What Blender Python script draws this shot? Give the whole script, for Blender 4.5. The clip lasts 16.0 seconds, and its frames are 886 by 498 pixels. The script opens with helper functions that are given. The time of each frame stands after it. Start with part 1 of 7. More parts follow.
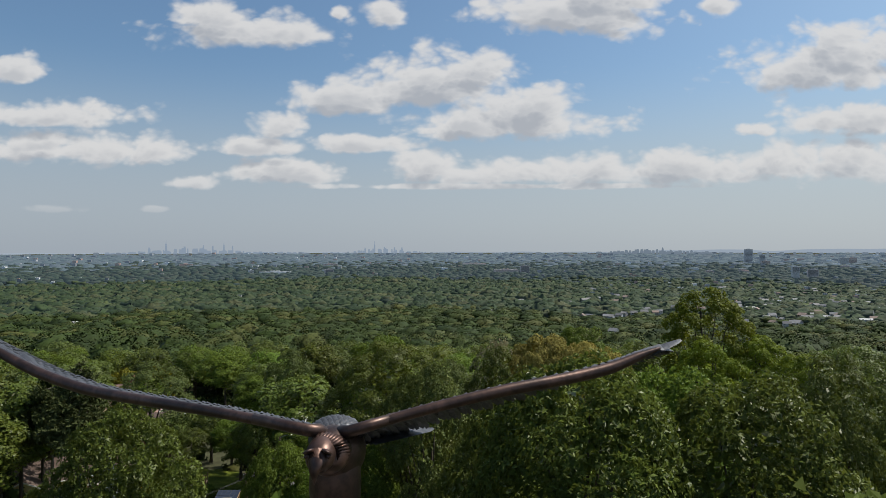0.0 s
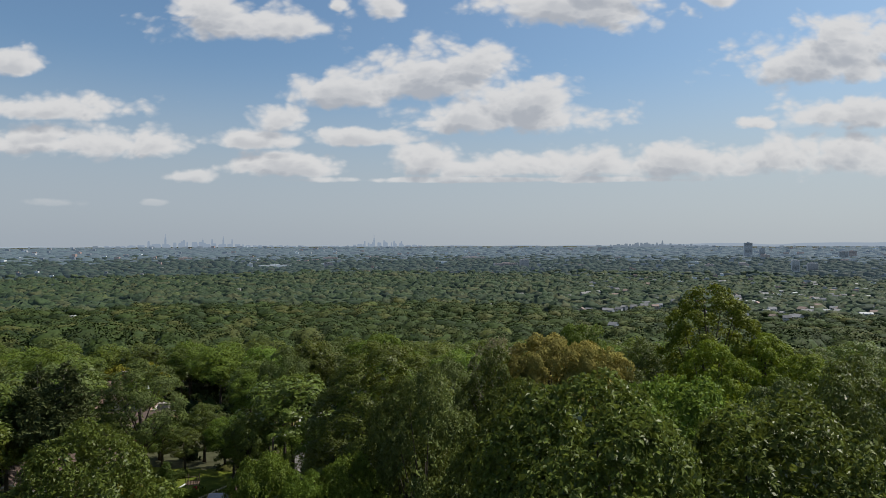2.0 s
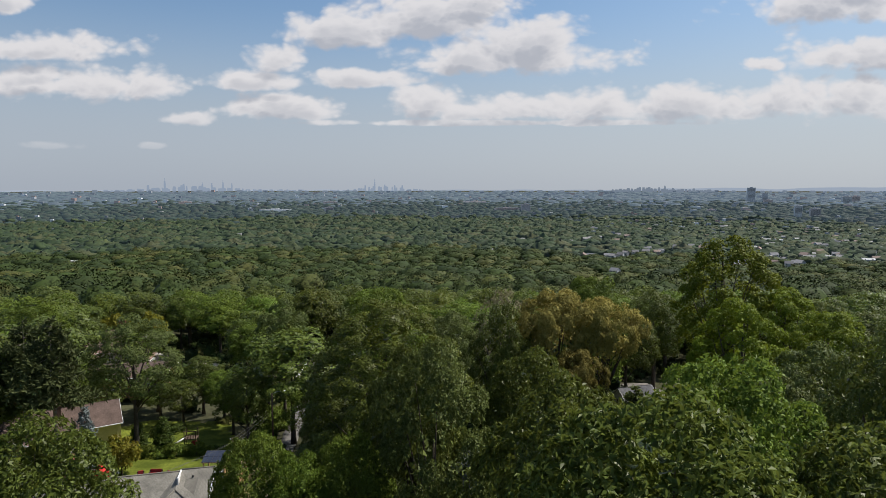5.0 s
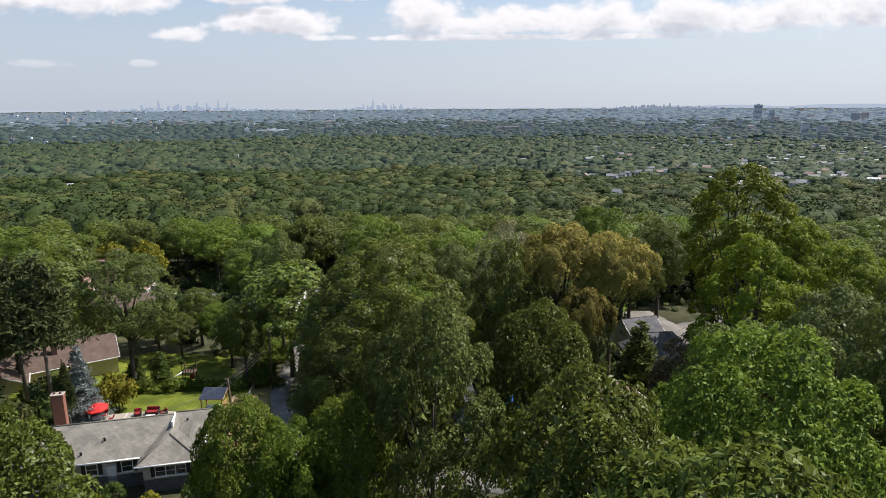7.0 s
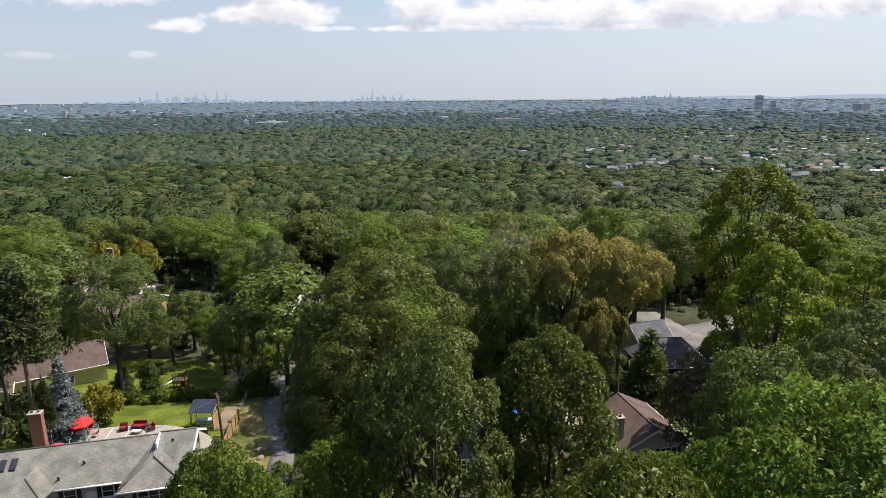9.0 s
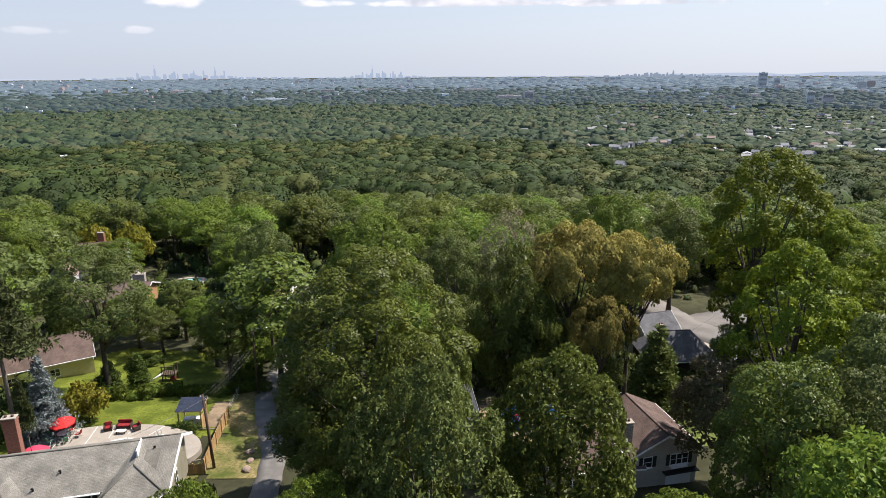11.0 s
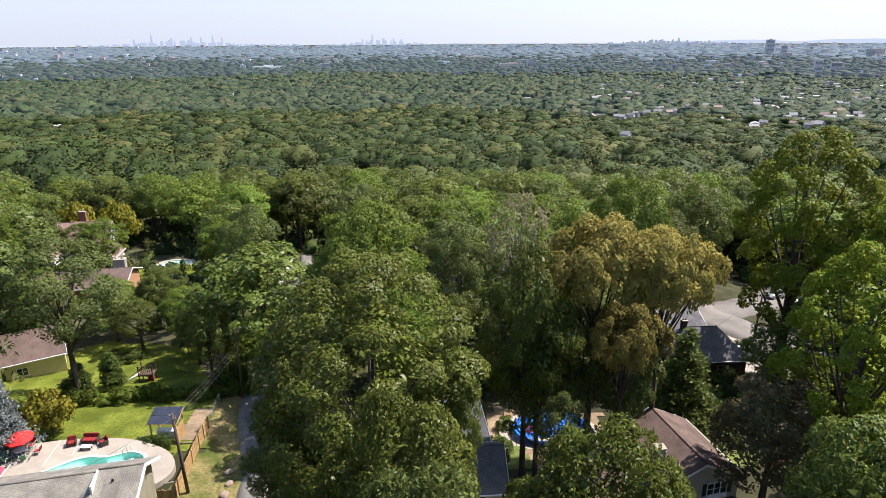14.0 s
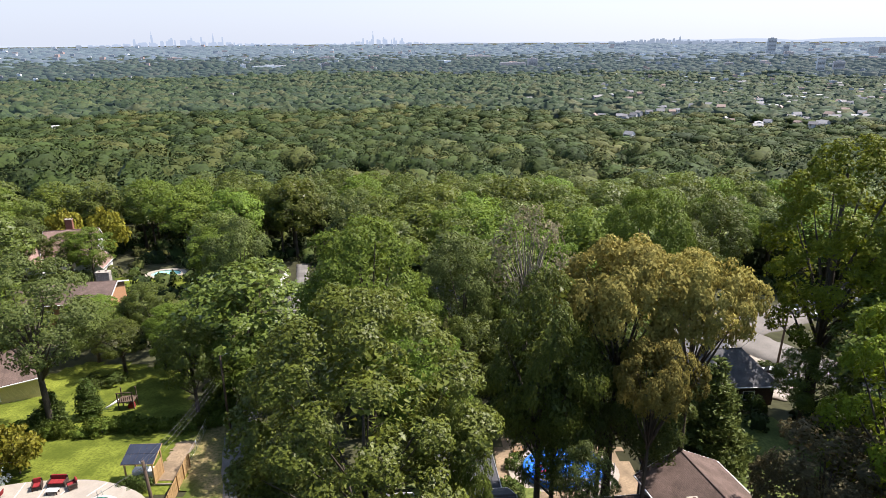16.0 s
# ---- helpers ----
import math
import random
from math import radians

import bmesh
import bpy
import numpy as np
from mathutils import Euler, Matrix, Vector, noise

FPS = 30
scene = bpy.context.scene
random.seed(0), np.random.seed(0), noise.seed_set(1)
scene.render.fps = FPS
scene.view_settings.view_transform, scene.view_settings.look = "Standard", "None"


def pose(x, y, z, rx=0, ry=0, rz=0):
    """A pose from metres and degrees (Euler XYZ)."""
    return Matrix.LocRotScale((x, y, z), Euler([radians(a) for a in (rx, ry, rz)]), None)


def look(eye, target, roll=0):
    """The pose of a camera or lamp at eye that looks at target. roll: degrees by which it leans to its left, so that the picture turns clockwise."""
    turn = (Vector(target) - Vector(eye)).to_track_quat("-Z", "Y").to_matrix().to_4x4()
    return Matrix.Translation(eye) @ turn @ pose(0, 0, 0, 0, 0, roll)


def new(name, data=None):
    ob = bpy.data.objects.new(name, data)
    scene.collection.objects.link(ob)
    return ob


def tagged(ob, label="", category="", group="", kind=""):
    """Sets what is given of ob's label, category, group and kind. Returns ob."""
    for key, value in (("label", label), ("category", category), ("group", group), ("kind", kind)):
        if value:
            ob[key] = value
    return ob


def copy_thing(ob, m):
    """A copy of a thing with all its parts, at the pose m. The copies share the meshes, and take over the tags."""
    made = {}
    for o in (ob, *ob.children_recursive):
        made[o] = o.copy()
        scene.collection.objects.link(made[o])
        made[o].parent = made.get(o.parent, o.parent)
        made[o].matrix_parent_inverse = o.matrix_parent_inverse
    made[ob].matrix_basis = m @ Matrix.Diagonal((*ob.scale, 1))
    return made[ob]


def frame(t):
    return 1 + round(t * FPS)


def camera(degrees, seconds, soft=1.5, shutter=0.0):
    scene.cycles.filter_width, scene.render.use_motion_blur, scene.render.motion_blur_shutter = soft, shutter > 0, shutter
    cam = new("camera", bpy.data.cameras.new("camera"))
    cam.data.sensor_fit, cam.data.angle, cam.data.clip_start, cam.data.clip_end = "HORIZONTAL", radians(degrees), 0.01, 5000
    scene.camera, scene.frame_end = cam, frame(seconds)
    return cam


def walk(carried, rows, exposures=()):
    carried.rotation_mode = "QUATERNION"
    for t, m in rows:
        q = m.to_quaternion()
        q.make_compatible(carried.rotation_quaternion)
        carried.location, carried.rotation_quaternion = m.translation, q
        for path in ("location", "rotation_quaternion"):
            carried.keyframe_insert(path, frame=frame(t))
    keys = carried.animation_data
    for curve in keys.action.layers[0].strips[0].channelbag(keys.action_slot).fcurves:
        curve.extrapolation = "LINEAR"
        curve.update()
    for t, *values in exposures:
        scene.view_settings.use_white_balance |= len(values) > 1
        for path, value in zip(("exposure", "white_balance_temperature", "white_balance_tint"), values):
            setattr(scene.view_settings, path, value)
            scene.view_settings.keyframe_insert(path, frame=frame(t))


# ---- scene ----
cam = camera(70.9, 16.0, soft=0.5)
PATH = [
    (0, (0.063, 1.207, 38.032), (0.063, 3.207, 38.032), -0.1),
    (0.1, (0.091, 1.361, 38.04), (0.092, 3.361, 38.04), -0.1),
    (0.3, (0.153, 1.66, 38.056), (0.154, 3.66, 38.054), -0.1),
    (0.5, (0.221, 1.941, 38.059), (0.222, 3.941, 38.053), 0.0),
    (1, (0.332, 2.742, 38.142), (0.333, 4.742, 38.132), -0.1),
    (1.5, (0.387, 3.424, 38.272), (0.388, 5.424, 38.257), -0.1),
    (2, (0.444, 4.03, 38.394), (0.445, 6.03, 38.373), -0.1),
    (2.5, (0.471, 4.551, 38.521), (0.471, 6.551, 38.494), -0.1),
    (3, (0.522, 5.152, 38.596), (0.522, 7.151, 38.564), -0.1),
    (5.5, (-0.225, 10.751, 39.224), (-0.227, 12.733, 38.956), -0.0),
    (6, (-0.18, 11.921, 39.437), (-0.182, 13.892, 39.097), -0.1),
    (6.5, (-0.127, 12.995, 39.717), (-0.13, 14.954, 39.313), -0.2),
    (7, (-0.09, 14.012, 40.036), (-0.094, 15.96, 39.585), -0.3),
    (7.5, (-0.03, 15.079, 40.42), (-0.034, 17.021, 39.943), -0.4),
    (8, (-0.068, 16.176, 40.725), (-0.073, 18.118, 40.248), -0.4),
    (8.5, (-0.099, 17.222, 40.827), (-0.104, 19.164, 40.35), -0.4),
    (9, (-0.136, 18.27, 40.859), (-0.14, 20.212, 40.382), -0.4),
    (11.5, (0.029, 24.06, 41.507), (0.023, 25.981, 40.95), -0.3),
    (12, (-0.012, 25.571, 41.487), (-0.019, 27.488, 40.919), -0.3),
    (12.5, (-0.044, 27.196, 41.453), (-0.051, 29.1, 40.84), -0.3),
    (13, (-0.088, 28.827, 41.485), (-0.096, 30.723, 40.848), -0.3),
    (13.5, (-0.193, 30.394, 41.502), (-0.2, 32.29, 40.864), -0.3),
    (14, (-0.261, 31.98, 41.478), (-0.27, 33.876, 40.84), -0.3),
    (14.5, (-0.337, 33.657, 41.479), (-0.346, 35.552, 40.841), -0.3),
    (15, (-0.402, 35.307, 41.473), (-0.411, 37.202, 40.834), -0.4),
    (15.5, (-0.433, 36.883, 41.485), (-0.443, 38.777, 40.845), -0.4),
    (16, (-0.558, 38.666, 41.547), (-0.57, 40.561, 40.907), -0.4),
]
EXPOSURE = [(0, -0.05, 6500, 10), (3, -0.05, 6500, 11), (5.5, 0.15, 6500, 14), (7, 0.5, 6500, 15), (9, 0.54, 6500, 15), (11.5, 0.78, 6500, 18), (12.5, 0.95, 6500, 19), (16, 1.0, 6500, 19)]
walk(cam, [(t, look(eye, target, roll)) for t, eye, target, roll in PATH], EXPOSURE)

# ---------- world, sun, exposure ----------
SUN_AZ, SUN_EL = 68.0, 56.0     # degrees: clockwise from the line of flight, and above the horizon


def node(nt, kind, **kw):
    n = nt.nodes.new(kind)
    for k, v in kw.items():
        if k == "op":
            n.operation = v
        elif k == "ins":
            for i, val in v.items():
                n.inputs[i].default_value = val
        elif k == "blend":
            n.blend_type = v
    return n


def math_node(nt, op, a, b=None, c=None, clamp=False):
    n = nt.nodes.new("ShaderNodeMath")
    n.operation = op
    n.use_clamp = clamp
    for i, v in enumerate((a, b, c)):
        if v is None:
            continue
        if isinstance(v, (int, float)):
            n.inputs[i].default_value = v
        else:
            nt.links.new(v, n.inputs[i])
    return n.outputs[0]


def smooth(nt, v, lo, hi):
    n = nt.nodes.new("ShaderNodeMapRange")
    n.interpolation_type = "SMOOTHSTEP"
    nt.links.new(v, n.inputs[0])
    n.inputs[1].default_value, n.inputs[2].default_value = lo, hi
    return n.outputs[0]


def noise_node(nt, vec, scale, detail=3.0, rough=0.5, w=None):
    n = nt.nodes.new("ShaderNodeTexNoise")
    n.inputs["Scale"].default_value = scale
    n.inputs["Detail"].default_value = detail
    n.inputs["Roughness"].default_value = rough
    if vec is not None:
        nt.links.new(vec, n.inputs["Vector"])
    return n.outputs[0]


def mix_rgb(nt, fac, a, b, blend="MIX"):
    n = nt.nodes.new("ShaderNodeMix")
    n.data_type = "RGBA"
    n.blend_type = blend
    for sock, v in ((n.inputs[0], fac), (n.inputs[6], a), (n.inputs[7], b)):
        if isinstance(v, (int, float)):
            sock.default_value = v
        elif isinstance(v, (tuple, list)):
            sock.default_value = (*v[:3], 1.0)
        else:
            nt.links.new(v, sock)
    return n.outputs[2]


# clouds: (tangent of the bearing, tangent of the height, half width, half height)
CLOUD_ROWS = [
    # the big heap in the middle
    [(0.0, 0.262, 0.125, 0.056), (0.04, 0.285, 0.07, 0.04), (0.095, 0.198, 0.18, 0.034), (-0.15, 0.238, 0.085, 0.034), (0.14, 0.222, 0.075, 0.042)],
    # above it and to its sides
    [(0.21, 0.372, 0.14, 0.044), (0.27, 0.405, 0.09, 0.05), (-0.30, 0.345, 0.14, 0.032), (-0.37, 0.375, 0.06, 0.034), (-0.085, 0.373, 0.032, 0.025), (-0.17, 0.378, 0.018, 0.012)],
    [(0.61, 0.282, 0.16, 0.044), (0.67, 0.315, 0.11, 0.044), (0.66, 0.205, 0.12, 0.03), (0.50, 0.19, 0.03, 0.012), (0.44, 0.392, 0.026, 0.025), (-0.69, 0.287, 0.05, 0.024)],
    # the low rows
    [(-0.62, 0.215, 0.12, 0.025), (-0.58, 0.158, 0.17, 0.028), (-0.63, 0.172, 0.09, 0.022), (-0.42, 0.106, 0.05, 0.013), (-0.26, 0.192, 0.046, 0.026), (-0.30, 0.165, 0.10, 0.018), (-0.13, 0.168, 0.10, 0.018)],
    [(-0.25, 0.122, 0.09, 0.022), (-0.02, 0.130, 0.07, 0.030), (0.06, 0.118, 0.08, 0.020), (0.15, 0.120, 0.07, 0.026), (0.255, 0.126, 0.06, 0.026), (0.39, 0.126, 0.11, 0.034), (0.1, 0.100, 0.30, 0.006)],
    [(0.54, 0.132, 0.08, 0.032), (0.66, 0.130, 0.10, 0.036), (-0.62, 0.064, 0.04, 0.008), (-0.46, 0.064, 0.02, 0.006)],
]


def cloud_group():
    g = bpy.data.node_groups.new("cloud_density", "ShaderNodeTree")
    g.interface.new_socket("Way", in_out="INPUT", socket_type="NodeSocketVector")
    g.interface.new_socket("Density", in_out="OUTPUT", socket_type="NodeSocketFloat")
    gi, go = g.nodes.new("NodeGroupInput"), g.nodes.new("NodeGroupOutput")
    sep = g.nodes.new("ShaderNodeSeparateXYZ")
    g.links.new(gi.outputs[0], sep.inputs[0])
    yy = math_node(g, "MAXIMUM", sep.outputs[1], 0.05)
    u, v = math_node(g, "DIVIDE", sep.outputs[0], yy), math_node(g, "DIVIDE", sep.outputs[2], yy)
    uv = g.nodes.new("ShaderNodeCombineXYZ")
    g.links.new(u, uv.inputs[0])
    g.links.new(math_node(g, "MULTIPLY", v, 1.6), uv.inputs[1])
    # billows: rounded cells of three sizes, warped by a soft noise
    soft = g.nodes.new("ShaderNodeTexNoise")
    soft.inputs["Scale"].default_value, soft.inputs["Detail"].default_value = 9.0, 4.0
    g.links.new(uv.outputs[0], soft.inputs["Vector"])
    warp = g.nodes.new("ShaderNodeVectorMath")
    warp.operation = "MULTIPLY_ADD"
    g.links.new(soft.outputs["Color"], warp.inputs[0])
    warp.inputs[1].default_value = (0.06, 0.06, 0.0)
    g.links.new(uv.outputs[0], warp.inputs[2])
    wob = math_node(g, "MULTIPLY_ADD", soft.outputs[0], 1.9, -0.95)
    for scale, amp in ((12.0, 0.62), (30.0, 0.42), (75.0, 0.18)):
        vo = g.nodes.new("ShaderNodeTexVoronoi")
        vo.feature, vo.voronoi_dimensions = "SMOOTH_F1", "2D"
        vo.inputs["Scale"].default_value, vo.inputs["Smoothness"].default_value = scale, 0.35
        g.links.new(warp.outputs[0], vo.inputs["Vector"])
        wob = math_node(g, "ADD", wob, math_node(g, "MULTIPLY_ADD", vo.outputs["Distance"], -2.0 * amp, 0.8 * amp))
    wob = math_node(g, "ADD", wob, math_node(g, "MULTIPLY_ADD", noise_node(g, uv.outputs[0], 45.0, 6.0, 0.6), 0.6, -0.3))
    best = None
    for row in CLOUD_ROWS:
        for cu, cv, a, b in row:
            du = math_node(g, "MULTIPLY", math_node(g, "SUBTRACT", u, cu), 1 / a)
            dv = math_node(g, "MULTIPLY", math_node(g, "SUBTRACT", v, cv), 1 / b)
            dv = math_node(g, "MAXIMUM", dv, math_node(g, "MULTIPLY", dv, -1.5))   # flat undersides
            d = math_node(g, "MULTIPLY_ADD", du, du, math_node(g, "MULTIPLY", dv, dv))
            best = d if best is None else math_node(g, "MINIMUM", best, d)
    inside = math_node(g, "SUBTRACT", 1.05, math_node(g, "SQRT", best))
    here = math_node(g, "ADD", math_node(g, "MAXIMUM", inside, -1.6), math_node(g, "MULTIPLY", wob, 0.62))
    # beyond the view the same fair-weather sky goes on
    n3 = noise_node(g, gi.outputs[0], 3.1, 6.0, 0.6)
    out = math_node(g, "MULTIPLY_ADD", n3, 6.0, -3.75)
    far = math_node(g, "GREATER_THAN", math_node(g, "ADD", math_node(g, "ABSOLUTE", u), math_node(g, "MULTIPLY", math_node(g, "LESS_THAN", sep.outputs[1], 0.05), 9.0)), 0.95)
    high = math_node(g, "GREATER_THAN", v, 0.6)
    sel = math_node(g, "MAXIMUM", far, high)
    n = g.nodes.new("ShaderNodeMix")
    g.links.new(sel, n.inputs[0])
    g.links.new(here, n.inputs[2])
    g.links.new(out, n.inputs[3])
    g.links.new(n.outputs[0], go.inputs[0])
    return g


def make_world():
    world = bpy.data.worlds.new("sky")
    scene.world = world
    world.use_nodes = True
    nt = world.node_tree
    nt.nodes.clear()
    sky = nt.nodes.new("ShaderNodeTexSky")
    sky.sky_type, sky.sun_disc = "NISHITA", False
    sky.sun_elevation, sky.sun_rotation = radians(SUN_EL), radians(SUN_AZ)
    sky.air_density, sky.dust_density, sky.ozone_density, sky.altitude = 1.0, 2.2, 1.4, 200
    tc = nt.nodes.new("ShaderNodeTexCoord")
    way = tc.outputs["Generated"]
    grp = cloud_group()

    def density(shift):
        vec = way
        if shift:
            add = nt.nodes.new("ShaderNodeVectorMath")
            add.operation = "ADD"
            nt.links.new(way, add.inputs[0])
            add.inputs[1].default_value = shift
            vec = add.outputs[0]
        n = nt.nodes.new("ShaderNodeGroup")
        n.node_tree = grp
        nt.links.new(vec, n.inputs[0])
        return n.outputs[0]
    d0, d1, d2 = density(None), density((0.014, 0, 0.022)), density((0.004, 0, 0.007))
    sep = nt.nodes.new("ShaderNodeSeparateXYZ")
    nt.links.new(way, sep.inputs[0])
    mask = smooth(nt, d0, -0.28, 0.40)
    low = smooth(nt, sep.outputs[2], 0.02, 0.13)
    mask = math_node(nt, "MULTIPLY", mask, math_node(nt, "MULTIPLY_ADD", low, 0.68, 0.27))
    mask = math_node(nt, "MULTIPLY", mask, smooth(nt, sep.outputs[2], 0.03, 0.075))
    thick = math_node(nt, "MAXIMUM", math_node(nt, "MULTIPLY", smooth(nt, d1, 0.1, 1.0), 0.85), math_node(nt, "MULTIPLY", smooth(nt, d2, 0.2, 1.1), 0.5))
    cloud = mix_rgb(nt, thick, CLOUD_LIT, CLOUD_SHADE)
    skyc = mix_rgb(nt, 1.0, sky.outputs[0], SKY_TINT, "MULTIPLY")
    # the pale band of haze over the horizon
    band = math_node(nt, "SUBTRACT", 1.0, smooth(nt, sep.outputs[2], 0.05, 0.29))
    haze = mix_rgb(nt, smooth(nt, sep.outputs[0], -0.6, 0.7), HAZE, HAZE_SUNWARD)
    skyc = mix_rgb(nt, math_node(nt, "MULTIPLY", band, 0.85), skyc, haze)
    col = mix_rgb(nt, mask, skyc, cloud)
    bg = nt.nodes.new("ShaderNodeBackground")
    nt.links.new(col, bg.inputs[0])
    bg.inputs[1].default_value = SKY_STRENGTH
    out = nt.nodes.new("ShaderNodeOutputWorld")
    nt.links.new(bg.outputs[0], out.inputs[0])


SKY_STRENGTH = 0.096
SKY_TINT = (0.93, 1.13, 1.20)
CLOUD_LIT, CLOUD_SHADE = (7.4, 7.4, 7.4), (3.9, 4.2, 4.7)
HAZE, HAZE_SUNWARD = (4.15, 4.7, 5.35), (5.1, 5.6, 6.05)
make_world()
sun_data = bpy.data.lights.new("sun", "SUN")
sun_data.energy, sun_data.angle, sun_data.color = 5.0, radians(0.55), (1.0, 0.95, 0.86)
sun = new("sun", sun_data)
_a, _e = radians(SUN_AZ), radians(SUN_EL)
SUN_WAY = Vector((math.sin(_a) * math.cos(_e), math.cos(_a) * math.cos(_e), math.sin(_e)))
sun.matrix_world = look(SUN_WAY * 300, (0, 0, 0))


# ---------- helpers for meshes and materials ----------
def mat(name, base, rough=0.8, metal=0.0, var=0.25, scale=3.0, fine=0.15, fine_scale=40.0, bump=0.2, spec=0.4, tint=None, coords="Object", rnd=0.0, stretch=None, relief=0.02):
    """A surface with variation at two scales and a fine relief."""
    m = bpy.data.materials.new(name)
    m.use_nodes = True
    nt = m.node_tree
    b = nt.nodes["Principled BSDF"]
    tc = nt.nodes.new("ShaderNodeTexCoord")
    vec = tc.outputs[coords]
    if stretch:
        mp = nt.nodes.new("ShaderNodeMapping")
        mp.inputs["Scale"].default_value = stretch
        nt.links.new(vec, mp.inputs[0])
        vec = mp.outputs[0]
    n1, n2 = noise_node(nt, vec, scale, 4.0, 0.55), noise_node(nt, vec, fine_scale, 3.0, 0.6)
    dark = tuple(c * (1 - var) for c in base)
    light = tuple(min(1, c * (1 + var)) for c in (tint or base))
    col = mix_rgb(nt, smooth(nt, n1, 0.3, 0.7), dark, light)
    col = mix_rgb(nt, math_node(nt, "MULTIPLY", smooth(nt, n2, 0.35, 0.7), fine * 2), col, tuple(c * 0.55 for c in base))
    if rnd:
        oi = nt.nodes.new("ShaderNodeObjectInfo")
        hs = nt.nodes.new("ShaderNodeHueSaturation")
        nt.links.new(math_node(nt, "MULTIPLY_ADD", oi.outputs["Random"], rnd, 1 - rnd / 2), hs.inputs["Value"])
        nt.links.new(col, hs.inputs["Color"])
        col = hs.outputs[0]
    nt.links.new(col, b.inputs["Base Color"])
    b.inputs["Roughness"].default_value, b.inputs["Metallic"].default_value = rough, metal
    b.inputs["Specular IOR Level"].default_value = spec
    if bump:
        bp = nt.nodes.new("ShaderNodeBump")
        bp.inputs["Strength"].default_value = bump
        bp.inputs["Distance"].default_value = relief
        nt.links.new(n2, bp.inputs["Height"])
        nt.links.new(bp.outputs[0], b.inputs["Normal"])
    return m


def leaf_mat(name, base, light, rough=0.5, spec=0.3, see=0.26, hue=0.018, big=0.12):
    """Foliage: every leaf a little different, light passing through."""
    m = bpy.data.materials.new(name)
    m.use_nodes = True
    nt = m.node_tree
    b = nt.nodes["Principled BSDF"]
    ge, oi, tc = nt.nodes.new("ShaderNodeNewGeometry"), nt.nodes.new("ShaderNodeObjectInfo"), nt.nodes.new("ShaderNodeTexCoord")
    col = mix_rgb(nt, math_node(nt, "MULTIPLY_ADD", ge.outputs["Random Per Island"], 0.6, 0.3), base, light)
    n1 = noise_node(nt, tc.outputs["Object"], big, 3.0, 0.6)
    col = mix_rgb(nt, math_node(nt, "MULTIPLY", smooth(nt, n1, 0.35, 0.7), 0.6), col, tuple(0.5 * (p + q) * 0.62 for p, q in zip(base, light)))
    hs = nt.nodes.new("ShaderNodeHueSaturation")
    nt.links.new(math_node(nt, "MULTIPLY_ADD", oi.outputs["Random"], hue, 0.5 - hue * 0.5), hs.inputs["Hue"])
    nt.links.new(math_node(nt, "MULTIPLY_ADD", oi.outputs["Random"], 0.35, 0.85), hs.inputs["Value"])
    nt.links.new(col, hs.inputs["Color"])
    nt.links.new(hs.outputs[0], b.inputs["Base Color"])
    b.inputs["Roughness"].default_value, b.inputs["Specular IOR Level"].default_value = rough, spec * 0.4
    tr = nt.nodes.new("ShaderNodeBsdfTranslucent")
    hs2 = nt.nodes.new("ShaderNodeHueSaturation")
    hs2.inputs["Value"].default_value, hs2.inputs["Hue"].default_value = 1.5, 0.485
    nt.links.new(hs.outputs[0], hs2.inputs["Color"])
    nt.links.new(hs2.outputs[0], tr.inputs[0])
    mx = nt.nodes.new("ShaderNodeMixShader")
    mx.inputs[0].default_value = see
    nt.links.new(b.outputs[0], mx.inputs[1])
    nt.links.new(tr.outputs[0], mx.inputs[2])
    nt.links.new(mx.outputs[0], nt.nodes["Material Output"].inputs[0])
    return m


def mesh_arrays(name, verts, faces, material, smooth_shade=False, normals=None):
    """A mesh from numpy arrays of corners and equal-sided faces, with normals of its own if given."""
    me = bpy.data.meshes.new(name)
    verts, faces = np.asarray(verts, dtype=np.float32), np.asarray(faces, dtype=np.int32)
    k = faces.shape[1]
    me.vertices.add(len(verts))
    me.vertices.foreach_set("co", verts.ravel())
    me.loops.add(faces.size)
    me.loops.foreach_set("vertex_index", faces.ravel())
    me.polygons.add(len(faces))
    me.polygons.foreach_set("loop_start", np.arange(0, faces.size, k, dtype=np.int32))
    me.polygons.foreach_set("loop_total", np.full(len(faces), k, dtype=np.int32))
    me.polygons.foreach_set("use_smooth", np.full(len(faces), smooth_shade))
    me.update(calc_edges=True)
    if normals is not None:
        me.normals_split_custom_set_from_vertices(np.asarray(normals, dtype=np.float32))
    me.materials.append(material)
    return me


def part(name, bm, material, parent, label=""):
    me = bpy.data.meshes.new(name)
    bm.to_mesh(me)
    bm.free()
    me.materials.append(material)
    ob = new(name, me)
    ob.parent = parent
    return tagged(ob, label)


def part_me(name, me, parent, label=""):
    ob = new(name, me)
    ob.parent = parent
    return tagged(ob, label)


def thing(name, m, label, category, group="", kind=""):
    ob = new(name)
    ob.empty_display_size = 0.3
    ob.matrix_world = m
    return tagged(ob, label, category, group, kind)


def add_box(bm, x0, x1, y0, y1, z0, z1, m=None):
    vs = [bm.verts.new((x, y, z)) for z in (z0, z1) for x, y in ((x0, y0), (x1, y0), (x1, y1), (x0, y1))]
    for f in ((3, 2, 1, 0), (4, 5, 6, 7), (0, 1, 5, 4), (1, 2, 6, 5), (2, 3, 7, 6), (3, 0, 4, 7)):
        bm.faces.new([vs[i] for i in f])
    if m:
        bmesh.ops.transform(bm, matrix=m, verts=vs)
    return vs


